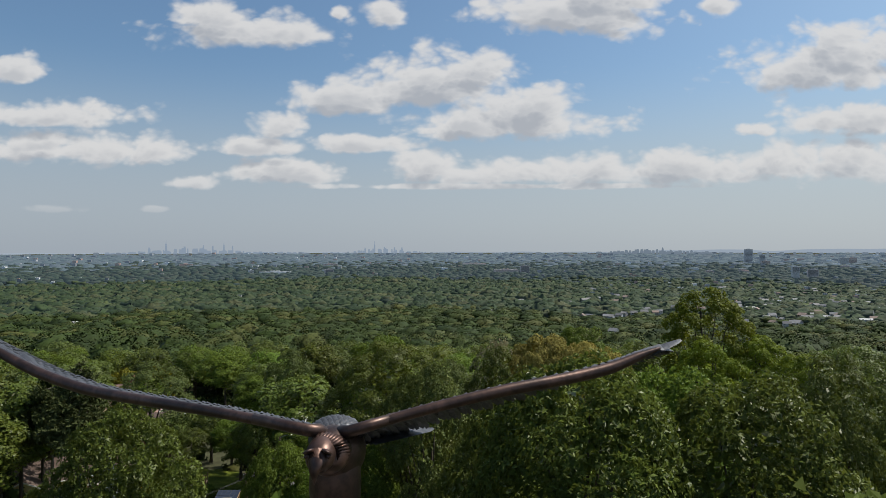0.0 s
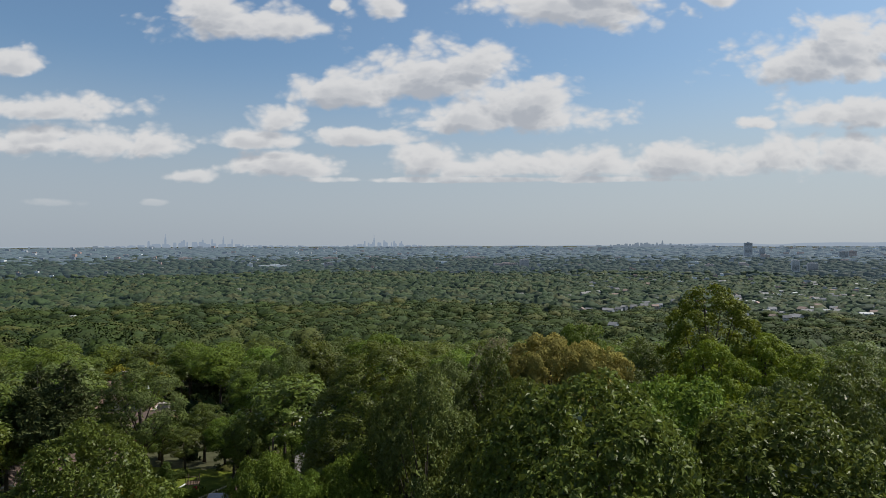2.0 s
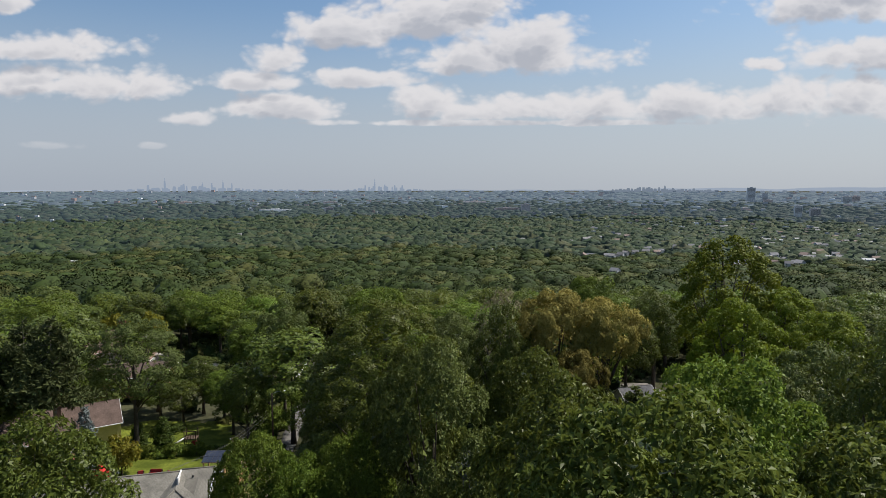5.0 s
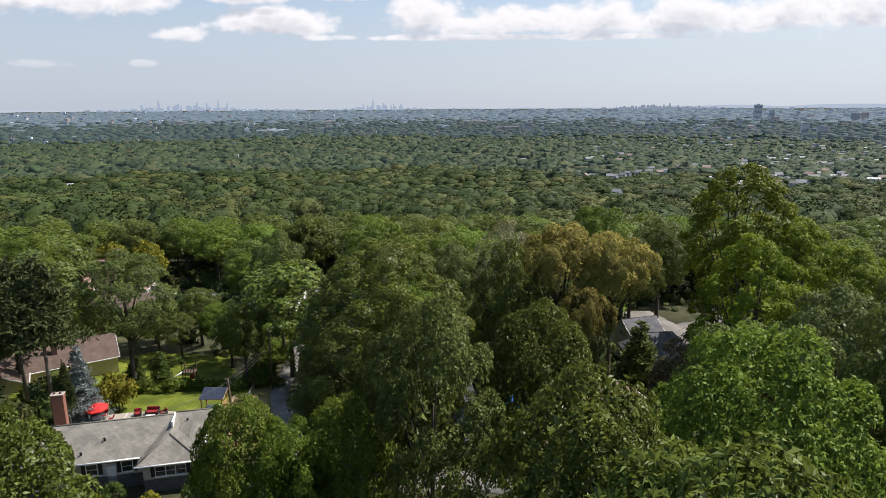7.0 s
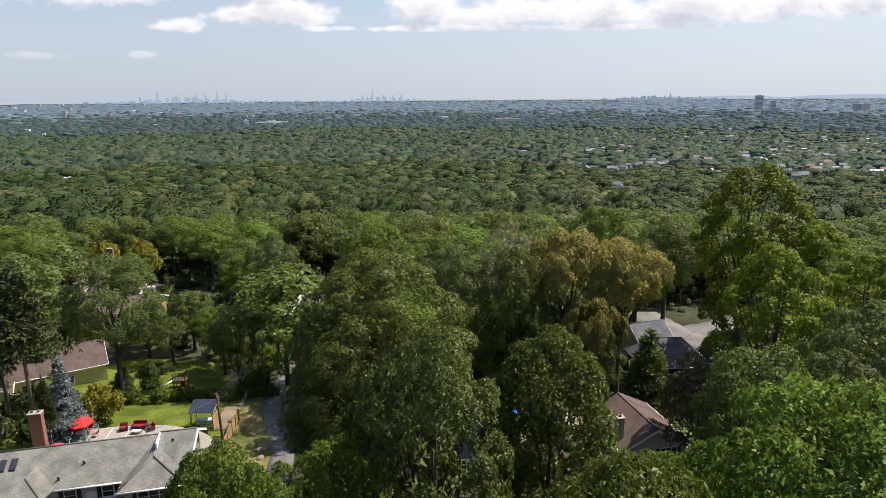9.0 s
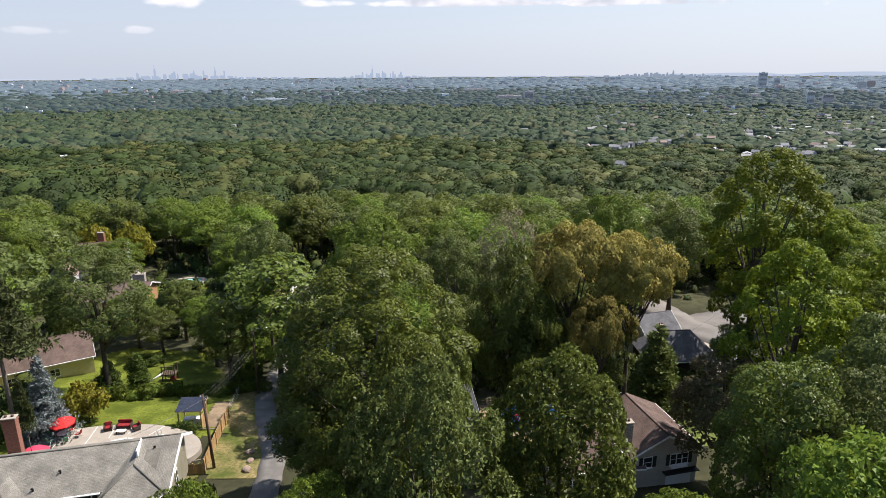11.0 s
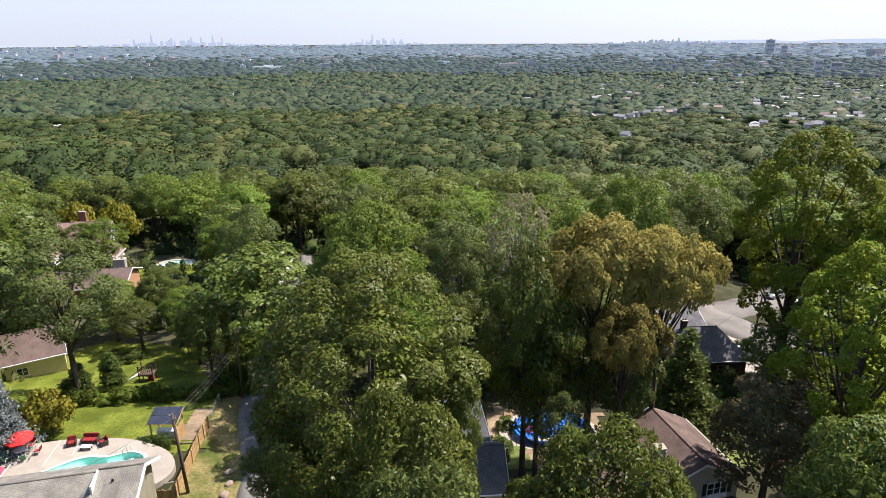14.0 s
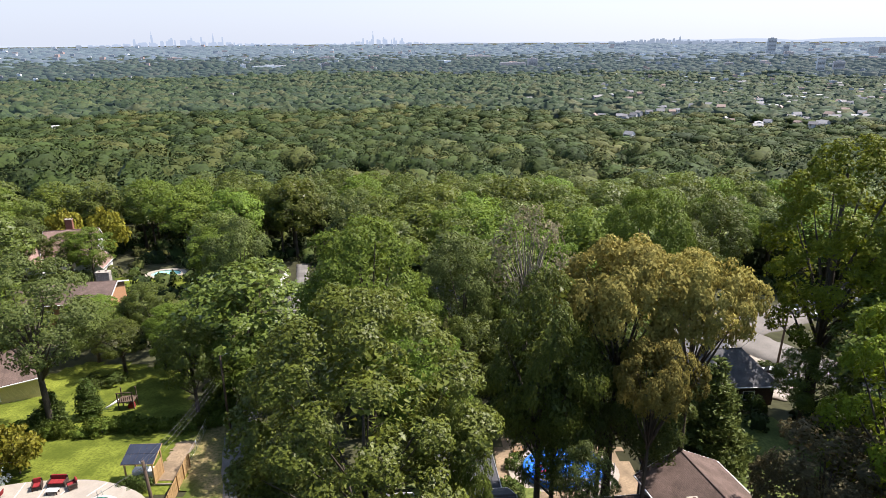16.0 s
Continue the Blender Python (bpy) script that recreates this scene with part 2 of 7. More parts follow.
def box_bm(x0, x1, y0, y1, z0, z1, bevel=0.0, m=None):
    bm = bmesh.new()
    add_box(bm, x0, x1, y0, y1, z0, z1)
    if bevel:
        bmesh.ops.bevel(bm, geom=bm.edges[:], offset=bevel, segments=1, affect="EDGES")
    if m:
        bmesh.ops.transform(bm, matrix=m, verts=bm.verts[:])
    return bm


def add_tube(bm, pts, radii, sides=8, cap=True):
    """A tapering tube along points."""
    pts = [Vector(p) for p in pts]
    rings = []
    for i, p in enumerate(pts):
        d = (pts[min(i + 1, len(pts) - 1)] - pts[max(i - 1, 0)]).normalized()
        side = d.cross(Vector((0, 1, 0)) if abs(d.y) < 0.9 else Vector((1, 0, 0))).normalized()
        up = d.cross(side)
        r = radii[i] if hasattr(radii, "__len__") else radii
        rings.append([bm.verts.new(p + (side * math.cos(2 * math.pi * k / sides) + up * math.sin(2 * math.pi * k / sides)) * r) for k in range(sides)])
    for a, b in zip(rings, rings[1:]):
        for k in range(sides):
            f = bm.faces.new((a[k], a[(k + 1) % sides], b[(k + 1) % sides], b[k]))
            f.smooth = True
    if cap:
        bm.faces.new(rings[0])
        bm.faces.new(rings[-1][::-1])


def tube_bm(pts, radii, sides=8):
    bm = bmesh.new()
    add_tube(bm, pts, radii, sides)
    bmesh.ops.recalc_face_normals(bm, faces=bm.faces[:])
    return bm


# ---------- the lie of the land ----------
PROFILE_S = [-400, 4, 9, 16, 30, 48, 60, 70, 75, 79, 84, 95, 110, 150, 200, 300, 450, 600, 900, 1500, 2200, 2600, 3500, 4300, 4960]
PROFILE_Z = [34, 33, 27, 21, 13.5, 7.5, 4.2, 2.9, 1.7, 0.7, 0.3, -0.8, -3.4, -6.5, -11, -22, -37, -50, -63, -72, -78, -68, -42, -17, 8]


def land(x, y):
    """Height of the ground, for numbers or arrays."""
    x, y = np.asarray(x, dtype=float), np.asarray(y, dtype=float)
    r = np.hypot(x, y)
    w = np.clip((r - 250) / 500, 0, 1)
    w = w * w * (3 - 2 * w) * np.clip((y / np.maximum(r, 1) - 0.35) / 0.3, 0, 1)
    s = y + (r - y) * w
    z = np.interp(s, PROFILE_S, PROFILE_Z)
    rough = np.clip((s - 140) / 200, 0, 1)
    z = z + rough * (2.5 * np.sin(x / 61.0 + 1.3) * np.cos(y / 73.0) + 5 * np.clip(s / 900, 0, 1) * np.sin(x / 190.0 + 0.6) * np.cos(y / 230.0 + 0.4) * np.clip(2.2 - s / 2000, 0, 1))
    # the pit dug for the swimming pool
    z = z - 2.2 * np.clip(2.2 - 1.15 * np.hypot((x + 36.5) / 4.6, (y - 83.5) / 3.2), 0, 1)
    return z


def Z(x, y):
    return float(land(x, y))


# ---------- materials of the setting ----------
M_FLOOR = mat("forest_floor", (0.045, 0.045, 0.024), 0.95, var=0.4, scale=0.02, fine=0.3, fine_scale=0.6, bump=0.4, spec=0.1, tint=(0.060, 0.062, 0.032))
M_BARK = mat("bark", (0.10, 0.083, 0.066), 0.95, var=0.35, scale=2.0, fine=0.4, fine_scale=14.0, bump=0.8, spec=0.15, stretch=(1, 1, 0.25))
M_BARK_PALE = mat("pale_bark", (0.23, 0.20, 0.165), 0.95, var=0.3, scale=2.0, fine=0.3, fine_scale=14.0, bump=0.8, spec=0.15, stretch=(1, 1, 0.25))
L_OAK = leaf_mat("oak_leaves", (0.024, 0.040, 0.007), (0.154, 0.196, 0.034), 0.42, 0.45)
L_OLIVE = leaf_mat("olive_oak_leaves", (0.030, 0.044, 0.007), (0.165, 0.196, 0.030), 0.42, 0.45)
L_BRIGHT = leaf_mat("maple_leaves", (0.038, 0.070, 0.009), (0.178, 0.248, 0.036), 0.5, 0.3)
L_TULIP = leaf_mat("tulip_tree_leaves", (0.060, 0.092, 0.007), (0.210, 0.258, 0.020), 0.5, 0.3)
L_GOLD = leaf_mat("browning_leaves", (0.135, 0.130, 0.030), (0.360, 0.305, 0.080), 0.6, 0.2, see=0.2, hue=0.006)
L_DARK = leaf_mat("dark_red_leaves", (0.052, 0.045, 0.024), (0.130, 0.110, 0.050), 0.5, 0.35, hue=0.01)
L_GREY = leaf_mat("grey_green_leaves", (0.038, 0.058, 0.015), (0.152, 0.190, 0.048), 0.5, 0.4)
L_PINE = leaf_mat("pine_needles", (0.040, 0.054, 0.019), (0.085, 0.102, 0.036), 0.6, 0.2, see=0.15)
L_SPRUCE = leaf_mat("blue_spruce_needles", (0.085, 0.105, 0.100), (0.230, 0.260, 0.250), 0.6, 0.2, see=0.12, hue=0.0)
L_YELLOW = leaf_mat("yellow_green_leaves", (0.12, 0.125, 0.014), (0.22, 0.205, 0.026), 0.5, 0.3)
L_SHRUB = leaf_mat("shrub_leaves", (0.032, 0.055, 0.010), (0.090, 0.124, 0.026), 0.5, 0.3)
L_SCRUB = leaf_mat("scrub_leaves", (0.055, 0.090, 0.013), (0.135, 0.180, 0.030), 0.5, 0.25)


# ---------- the ground: one sheet to the horizon ----------
def build_ground():
    ang = np.unique(np.concatenate([np.linspace(-50, 50, 161), np.linspace(50, 310, 66)]))
    ang = np.radians(ang[:-1])
    r = np.concatenate([np.linspace(0.5, 130, 90), np.geomspace(133, 4960, 110)])
    A, R = np.meshgrid(ang, r)
    X, Y = np.sin(A) * R, np.cos(A) * R
    verts = np.stack([X, Y, land(X, Y)], -1).reshape(-1, 3)
    n = len(ang)
    i, j = np.meshgrid(np.arange(len(r) - 1), np.arange(n), indexing="ij")
    a, b = i * n + j, i * n + (j + 1) % n
    faces = np.stack([a, b, b + n, a + n], -1).reshape(-1, 4)
    me = mesh_arrays("ground", verts, faces, M_FLOOR, True)
    ob = new("ground", me)
    tagged(ob, "dark leaf-littered wooded hillside falling to a broad valley", "ground", kind="structure")


build_ground()


# ---------- trees ----------
def unit(v):
    return v / (np.linalg.norm(v, axis=-1, keepdims=True) + 1e-9)


def crown_lobes(rng, height, radius, low, boughs, size, subs=8, wide=0.48):
    """Boughs over an uneven dome from low to height, each a heap of smaller leafy clumps.
    Gives the boughs (centre, half sizes) and the clumps (centres, sizes, bough numbers, bough ways)."""
    cz = low + (height - low) * wide
    lump = [rng.uniform(0.8, 1.1) for _ in range(7)]
    lobes, C, S, B, W = [], [], [], [], []
    for i in range(boughs):
        dz = 1 - 1.66 * (i + rng.uniform(0.15, 0.85)) / boughs
        flat = math.sqrt(max(0.0, 1 - dz * dz))
        a = i * 2.39996 + rng.uniform(-0.35, 0.35)
        d = np.array([math.cos(a) * flat, math.sin(a) * flat, dz])
        hz = height - cz if dz > 0 else cz - low
        s = size * rng.uniform(0.72, 1.28)
        k = lump[int(a / (2 * math.pi) * 7) % 7] * rng.uniform(0.9, 1.06)
        c = np.array([d[0] * max(0.2, radius * k - s * 0.8), d[1] * max(0.2, radius * k - s * 0.8), cz + dz * max(0.2, hz - s * 0.85) * rng.uniform(0.9, 1.0)])
        half = np.array([s, s, s * 0.86])
        lobes.append((c, half))
        for j in range(subs):
            e = unit(unit(rng.normal(size=3)) + d * 0.55 + np.array([0, 0, 0.22]))
            C.append(c + e * half * 0.66)
            S.append(s * rng.uniform(0.34, 0.54))
            B.append(i)
            W.append(d)
    return lobes, (np.array(C), np.array(S), np.array(B), np.array(W))


def clump_points(rng, lobes, clumps, n, inner=0.1):
    """Places on the skin of the clumps, the way each leaf spray looks, and the way its bough bulges."""
    C, S, B, W = clumps
    LC, LS = np.array([l[0] for l in lobes]), np.array([l[1] for l in lobes])
    P, D, N, total = [], [], [], 0
    area = S * S / (S * S).sum()
    while total < n:
        k = rng.choice(len(S), size=n, p=area)
        e = unit(rng.normal(size=(n, 3)))
        back = (e * W[k]).sum(1) < -0.3
        e[back] = -e[back]
        e[:, 2] = np.where(e[:, 2] < -0.35, -e[:, 2] * 0.6, e[:, 2])
        rad = np.where(rng.random(n) < inner, rng.uniform(0.5, 0.85, n), rng.uniform(0.85, 1.14, n))
        p = C[k] + S[k][:, None] * e * rad[:, None]
        deep = np.zeros(n, int)
        for j in range(len(S)):
            q = p - C[j]
            deep += (q * q).sum(1) < (S[j] * 0.8) ** 2
        keep = (deep <= 1) | (rng.random(n) < 0.1)
        out = unit((p - LC[B[k]]) / LS[B[k]])
        nor = unit(e * 0.5 + out * 0.65 + W[k] * 0.4 + np.array([0, 0, 0.15]))
        P.append(p[keep])
        D.append(unit(e + out * 0.5)[keep])
        N.append(nor[keep])
        total += keep.sum()
    return np.concatenate(P)[:n], np.concatenate(D)[:n], np.concatenate(N)[:n]


def facing(V, N, k, own):
    """Turns each loose face of k corners to the bulge of its bough, and gives its corners' soft normals."""
    f = V.reshape(-1, k, 3)
    g = unit(np.cross(f[:, 1] - f[:, 0], f[:, 2] - f[:, 0]))
    flip = (g * N).sum(1) < 0
    f[flip] = f[flip][:, ::-1]
    g[flip] = -g[flip]
    return f.reshape(-1, 3), np.repeat(unit(N + g * own), k, 0)


def leaf_cards(rng, p, d, per, length, width, droop=0.35, lift=0.15):
    """Sprays of pointed leaves at p that splay round d: a fold along each leaf."""
    P, D = np.repeat(p, per, 0), np.repeat(d, per, 0)
    m = len(P)
    t = rng.normal(size=(m, 3))
    t -= (t * D).sum(1)[:, None] * D
    way = unit(t) + D * rng.uniform(0.1, 0.9, m)[:, None]
    way[:, 2] -= droop
    way = unit(way)
    side = unit(np.cross(way, D * 0.7 + np.array([0, 0, 0.4]) + rng.normal(size=(m, 3)) * 0.7))
    nor = np.cross(side, way)
    L = length * rng.uniform(0.6, 1.3, m)[:, None]
    W = width * rng.uniform(0.7, 1.2, m)[:, None]
    mid = P + way * L * 0.5 + nor * L * lift
    V = np.stack([P + way * L * 0.05, mid + side * W * 0.5, P + way * L, mid - side * W * 0.5], 1).reshape(-1, 3)
    return V, np.arange(m * 4).reshape(m, 4)


def leaf_tris(rng, p, d, per, length, width, droop=0.3, wild=0.75):
    """Pointed leaf sprays as single triangles, for crowns farther off."""
    P, D = np.repeat(p, per, 0), np.repeat(d, per, 0)
    m = len(P)
    t = rng.normal(size=(m, 3))
    t -= (t * D).sum(1)[:, None] * D
    way = unit(t) + D * rng.uniform(-0.1, 0.7, m)[:, None]
    way[:, 2] -= droop * rng.uniform(0.2, 1.2, m)
    way = unit(way)
    side = unit(np.cross(way, D * 0.8 + np.array([0, 0, 0.4]) + rng.normal(size=(m, 3)) * wild))
    L, W = length * rng.uniform(0.6, 1.3, m)[:, None], width * rng.uniform(0.7, 1.3, m)[:, None]
    V = np.stack([P - way * L * 0.3 + side * W * 0.5, P - way * L * 0.3 - side * W * 0.5, P + way * L * 0.7], 1).reshape(-1, 3)
    return V, np.arange(m * 3).reshape(m, 3)


def cores(rng, lobes, size):
    """The inner foliage: coarse sprays in the heart of each bough and on the way in to the stem."""
    c, h = np.array([l[0] for l in lobes]), np.array([l[1] for l in lobes])
    k = np.repeat(np.arange(len(lobes)), 46)
    m = len(k)
    inward = rng.random(m) < 0.4
    p = c[k] * np.where(inward, rng.uniform(0.35, 0.75, m), 1.0)[:, None] ** np.array([1, 1, 0.12]) + rng.normal(size=(m, 3)) * h[k] * 0.26
    d = unit(p - c[k] * np.array([0.3, 0.3, 0.8]) + rng.normal(size=(m, 3)) * 0.3)
    s = h[k][:, :1] * size
    V, F = leaf_tris(rng, p, d, 1, 1.0, 0.8, droop=0.1)
    V = (V.reshape(-1, 3, 3) - p[:, None]) * s[:, None] * 0.55 + p[:, None]
    V, N = facing(V.reshape(-1, 3), d, 3, 1.0)
    return V, F, N


def limbs_bm(rng, height, low, lobes, girth, count=9, top=0.72):
    bm = bmesh.new()
    zs = np.linspace(-0.6, height * top, 7)
    lean = rng.normal(size=2) * 0.02 * height
    pts = [(lean[0] * (z / height) ** 2, lean[1] * (z / height) ** 2, z) for z in zs]
    rad = [girth * (1.35 if i == 0 else 1.0) * (1 - 0.82 * (max(z, 0) / (height * top)) ** 1.2) for i, z in enumerate(zs)]
    add_tube(bm, pts, rad, 9)
    for k in rng.choice(len(lobes), size=min(count, len(lobes)), replace=False):
        c = lobes[k][0]
        z0 = low * 0.7 + (c[2] - low) * 0.45
        z0 = max(low * 0.45, min(z0, height * top * 0.95))
        f = (z0 / height) ** 2
        a = Vector((lean[0] * f, lean[1] * f, z0))
        b = Vector(c)
        m1 = a.lerp(b, 0.45) + Vector((0, 0, -0.06 * height * rng.random() + 0.03 * height))
        g = girth * 0.42 * (1 - 0.6 * z0 / height)
        add_tube(bm, [a, m1, a.lerp(b, 0.8), b], [g, g * 0.7, g * 0.4, g * 0.12], 6)
    bmesh.ops.recalc_face_normals(bm, faces=bm.faces[:])
    return bm


def leafy(rng, height, radius, low, boughs, size, sprays, per, leaf, inner=0.1, droop=0.15, core=0.55, tris=False, subs=8, own=0.95, wide=0.48):
    """The leaves of a crown: corners, three-sided faces and normals, and the boughs that bear them."""
    lobes, clumps = crown_lobes(rng, height, radius, low, boughs, size, subs, wide)
    p, d, n = clump_points(rng, lobes, clumps, sprays, inner)
    k = 3 if tris else 4
    V, F = leaf_tris(rng, p, d, per, *leaf, droop=droop) if tris else leaf_cards(rng, p, d, per, *leaf, droop=droop)
    V, N = facing(V, np.repeat(n, per, 0), k, own)
    if not tris:
        F = np.concatenate([F[:, (0, 1, 2)], F[:, (0, 2, 3)]])
    if core:
        CV, CF, CN = cores(rng, lobes, core)
        V, F, N = np.concatenate([V, CV]), np.concatenate([F, CF + len(V)]), np.concatenate([N, CN])
    return V, F, N, lobes


def broad_tree(name, seed, leaves, label, height=20.0, radius=6.0, low=6.0, boughs=30, size=1.9, sprays=5200, per=3, leaf=(0.42, 0.2), girth=0.42, bark=None, limbs=10, inner=0.1, category="tree", top=0.72, droop=0.15, core=0.55, tris=False, subs=8, own=1.15, wide=0.48):
    rng = np.random.default_rng(seed)
    root = thing(name, Matrix.Identity(4), label, category)
    V, F, N, lobes = leafy(rng, height, radius, low, boughs, size, sprays, per, leaf, inner, droop, core, tris, subs, own, wide)
    part("trunk", limbs_bm(rng, height, low, lobes, girth, count=limbs, top=top), bark or M_BARK, root)
    part_me("crown", mesh_arrays("crown", V, F, leaves, True, N), root)
    return root


def conifer(name, seed, leaves, label, height=16.0, radius=3.5, low=2.0, tiers=16, density=60, leaf=(0.7, 0.28), sag=0.25, girth=0.25, bare=False, bark=None, power=1.0):
    """Whorls of drooping boughs round a straight trunk."""
    rng = np.random.default_rng(seed)
    root = thing(name, Matrix.Identity(4), label, "tree")
    bm = bmesh.new()
    add_tube(bm, [(0, 0, -0.6), (0, 0, height * 0.5), (0, 0, height * 0.98)], [girth * 1.2, girth * 0.65, 0.02], 8)
    P, D = [], []
    for i in range(tiers):
        f = i / (tiers - 1)
        z = low + (height - low) * f
        rmax = radius * (1 - f) ** power * rng.uniform(0.8, 1.15) + 0.15
        for k in range(int(7 - 3 * f)):
            a = rng.uniform(0, 2 * math.pi)
            rr = rmax * rng.uniform(0.65, 1.1)
            end = np.array([math.cos(a) * rr, math.sin(a) * rr, z - sag * rr + rng.uniform(-0.2, 0.2)])
            start = np.array([0, 0, z])
            add_tube(bm, [start, (start + end) / 2 + np.array([0, 0, 0.06 * rr]), end], [0.05, 0.035, 0.012], 5)
            m = max(4, int(density * rr / radius))
            s = np.sqrt(rng.uniform(0.08, 1.0, m))[:, None]
            q = start + (end - start) * s
            q[:, 2] += 0.24 * rr * s[:, 0] * (1 - s[:, 0])
            w = rng.normal(size=(m, 3)) * np.array([1, 1, 0.35]) * (0.14 * rr + 0.1)
            P.append(q + w)
            out = np.tile((end - start) / (np.linalg.norm(end - start) + 1e-6), (m, 1)) + w * 0.8
            D.append(out / np.linalg.norm(out, axis=1)[:, None])
    bmesh.ops.recalc_face_normals(bm, faces=bm.faces[:])
    part("trunk", bm, bark or M_BARK, root)
    V, F = leaf_cards(rng, np.concatenate(P), np.concatenate(D), 2, *leaf, droop=0.2, lift=0.08)
    part_me("crown", mesh_arrays("crown", V, F, leaves), root)
    return root


NEAR_GROUP = "trees on the hillside"


def both(key, seed, sprays, leaf, **kw):
    """A tree kind in two finenesses: for close by, and for farther off."""
    PROTOS[key] = broad_tree(seed=seed, sprays=int(sprays * 0.62), per=5, leaf=(leaf[0] * 1.25, leaf[1] * 0.92), own=1.9, **kw)
    PROTOS[key + "_far"] = broad_tree(seed=seed + 100, sprays=int(sprays * 1.05), per=2, tris=True, leaf=(leaf[0] * 1.0, leaf[1] * 1.45), **kw)


PROTOS = {}
both("oak", 11, 12500, (0.235, 0.125), name="oak_tree", leaves=L_OAK, label="tall broad oak with glossy dark green leaves", boughs=34, size=1.75)
both("oakb", 12, 12500, (0.235, 0.125), name="oak_tree", leaves=L_OAK, label="tall broad oak with glossy dark green leaves", boughs=28, size=1.95, low=5.0)
both("grey", 13, 10500, (0.235, 0.125), name="oak_tree", leaves=L_GREY, label="open oak with pale grey-green leaves and a bare forked trunk", boughs=26, size=1.7, low=6.5, limbs=14, girth=0.36, core=0.45)
both("maple", 14, 12500, (0.225, 0.14), name="maple_tree", leaves=L_BRIGHT, label="full maple with bright mid-green leaves", boughs=32, size=1.8, low=4.5)
PROTOS["big"] = broad_tree("oak_tree", 24, L_OLIVE, "very broad old oak with dark olive leaves", sprays=38000, per=2, tris=True, leaf=(0.165, 0.135), boughs=62, size=1.3, low=1.6, limbs=16, girth=0.2, core=0.5, bark=M_BARK, subs=9)
PROTOS["tulip_far"] = broad_tree("tulip_tree", 15, L_TULIP, "very tall tulip tree with yellow-green leaves", sprays=17000, per=2, tris=True, boughs=44, size=1.15, radius=5.0, low=2.5, leaf=(0.20, 0.17), top=0.9, limbs=20, core=0.5, wide=0.55)
PROTOS["gold_far"] = broad_tree("browning_oak_tree", 16, L_GOLD, "oak with leaves turned golden brown on dark limbs", sprays=10500, per=2, tris=True, boughs=26, size=1.5, low=13.2, leaf=(0.25, 0.19), limbs=20, core=0.45)
PROTOS["dark_far"] = broad_tree("copper_maple_tree", 17, L_DARK, "dense dark red-brown maple in shade", sprays=8000, per=2, tris=True, boughs=30, low=3.0, size=1.8, leaf=(0.28, 0.21))
PROTOS["sapling"] = broad_tree("young_tree", 18, L_SCRUB, "slender young tree with large light green leaves", core=0, height=9, radius=1.6, low=3.0, boughs=9, size=0.6, sprays=420, per=4, leaf=(0.26, 0.18), girth=0.09, limbs=8, subs=4)
PROTOS["bare_far"] = broad_tree("dying_tree", 19, leaf_mat("thin_brown_leaves", (0.13, 0.115, 0.07), (0.24, 0.21, 0.12)), "half-bare dying tree with pale branches and thin brown foliage", core=0, sprays=1500, boughs=40, size=1.5, low=7, per=2, leaf=(0.4, 0.2), bark=M_BARK_PALE, limbs=40, girth=0.4, tris=True)
PROTOS["pine"] = conifer("pine_tree", 20, L_PINE, "tall pine with a long bare trunk and drooping boughs", height=20, radius=4.2, low=11.5, tiers=13, density=95, sag=0.3, bark=M_BARK_PALE, power=0.7)
PROTOS["spruce"] = conifer("blue_spruce", 21, L_SPRUCE, "silvery blue spruce with layered boughs beside the house", height=10, radius=2.6, low=0.6, tiers=26, density=120, leaf=(0.40, 0.17), sag=0.1, girth=0.16)
PROTOS["fir"] = conifer("hemlock_tree", 22, L_GREY, "feathery grey-green hemlock behind the brown-roofed house", height=14, radius=4.4, low=1.0, tiers=24, density=120, leaf=(0.6, 0.26), sag=0.35, girth=0.22, power=0.8)
PROTOS["cedar"] = conifer("arborvitae", 23, L_SHRUB, "upright dark green arborvitae on the lawn", height=5.5, radius=1.25, low=0.2, tiers=24, density=36, leaf=(0.36, 0.16), sag=-0.5, girth=0.1, power=0.55)
FIRST = set()


def unscaled(m, ob):
    """The pose to hand to copy_thing, which multiplies by the first one's own scale."""
    return m @ Matrix.Diagonal((1 / ob.scale[0], 1 / ob.scale[1], 1 / ob.scale[2], 1))


def plant(kind, x, y, top, radius, turn=0.0, label="", base=None, group=NEAR_GROUP):
    """Stands a tree of that kind at (x, y) with its top at that height."""
    ref = {"sapling": (9, 1.6), "tulip_far": (20, 5.0), "pine": (20, 4.2), "spruce": (10, 2.6), "fir": (14, 4.4), "cedar": (5.5, 1.25)}.get(kind, (20.0, 6.0))
    z = Z(x, y) if base is None else base
    m = pose(x, y, z, 0, 0, turn) @ Matrix.Diagonal((radius / ref[1], radius / ref[1], (top - z) / ref[0], 1))
    if kind in FIRST:
        ob = copy_thing(PROTOS[kind], unscaled(m, PROTOS[kind]))
    else:
        FIRST.add(kind)
        ob = PROTOS[kind]
        ob.matrix_world = m
    return tagged(ob, label, group=group)


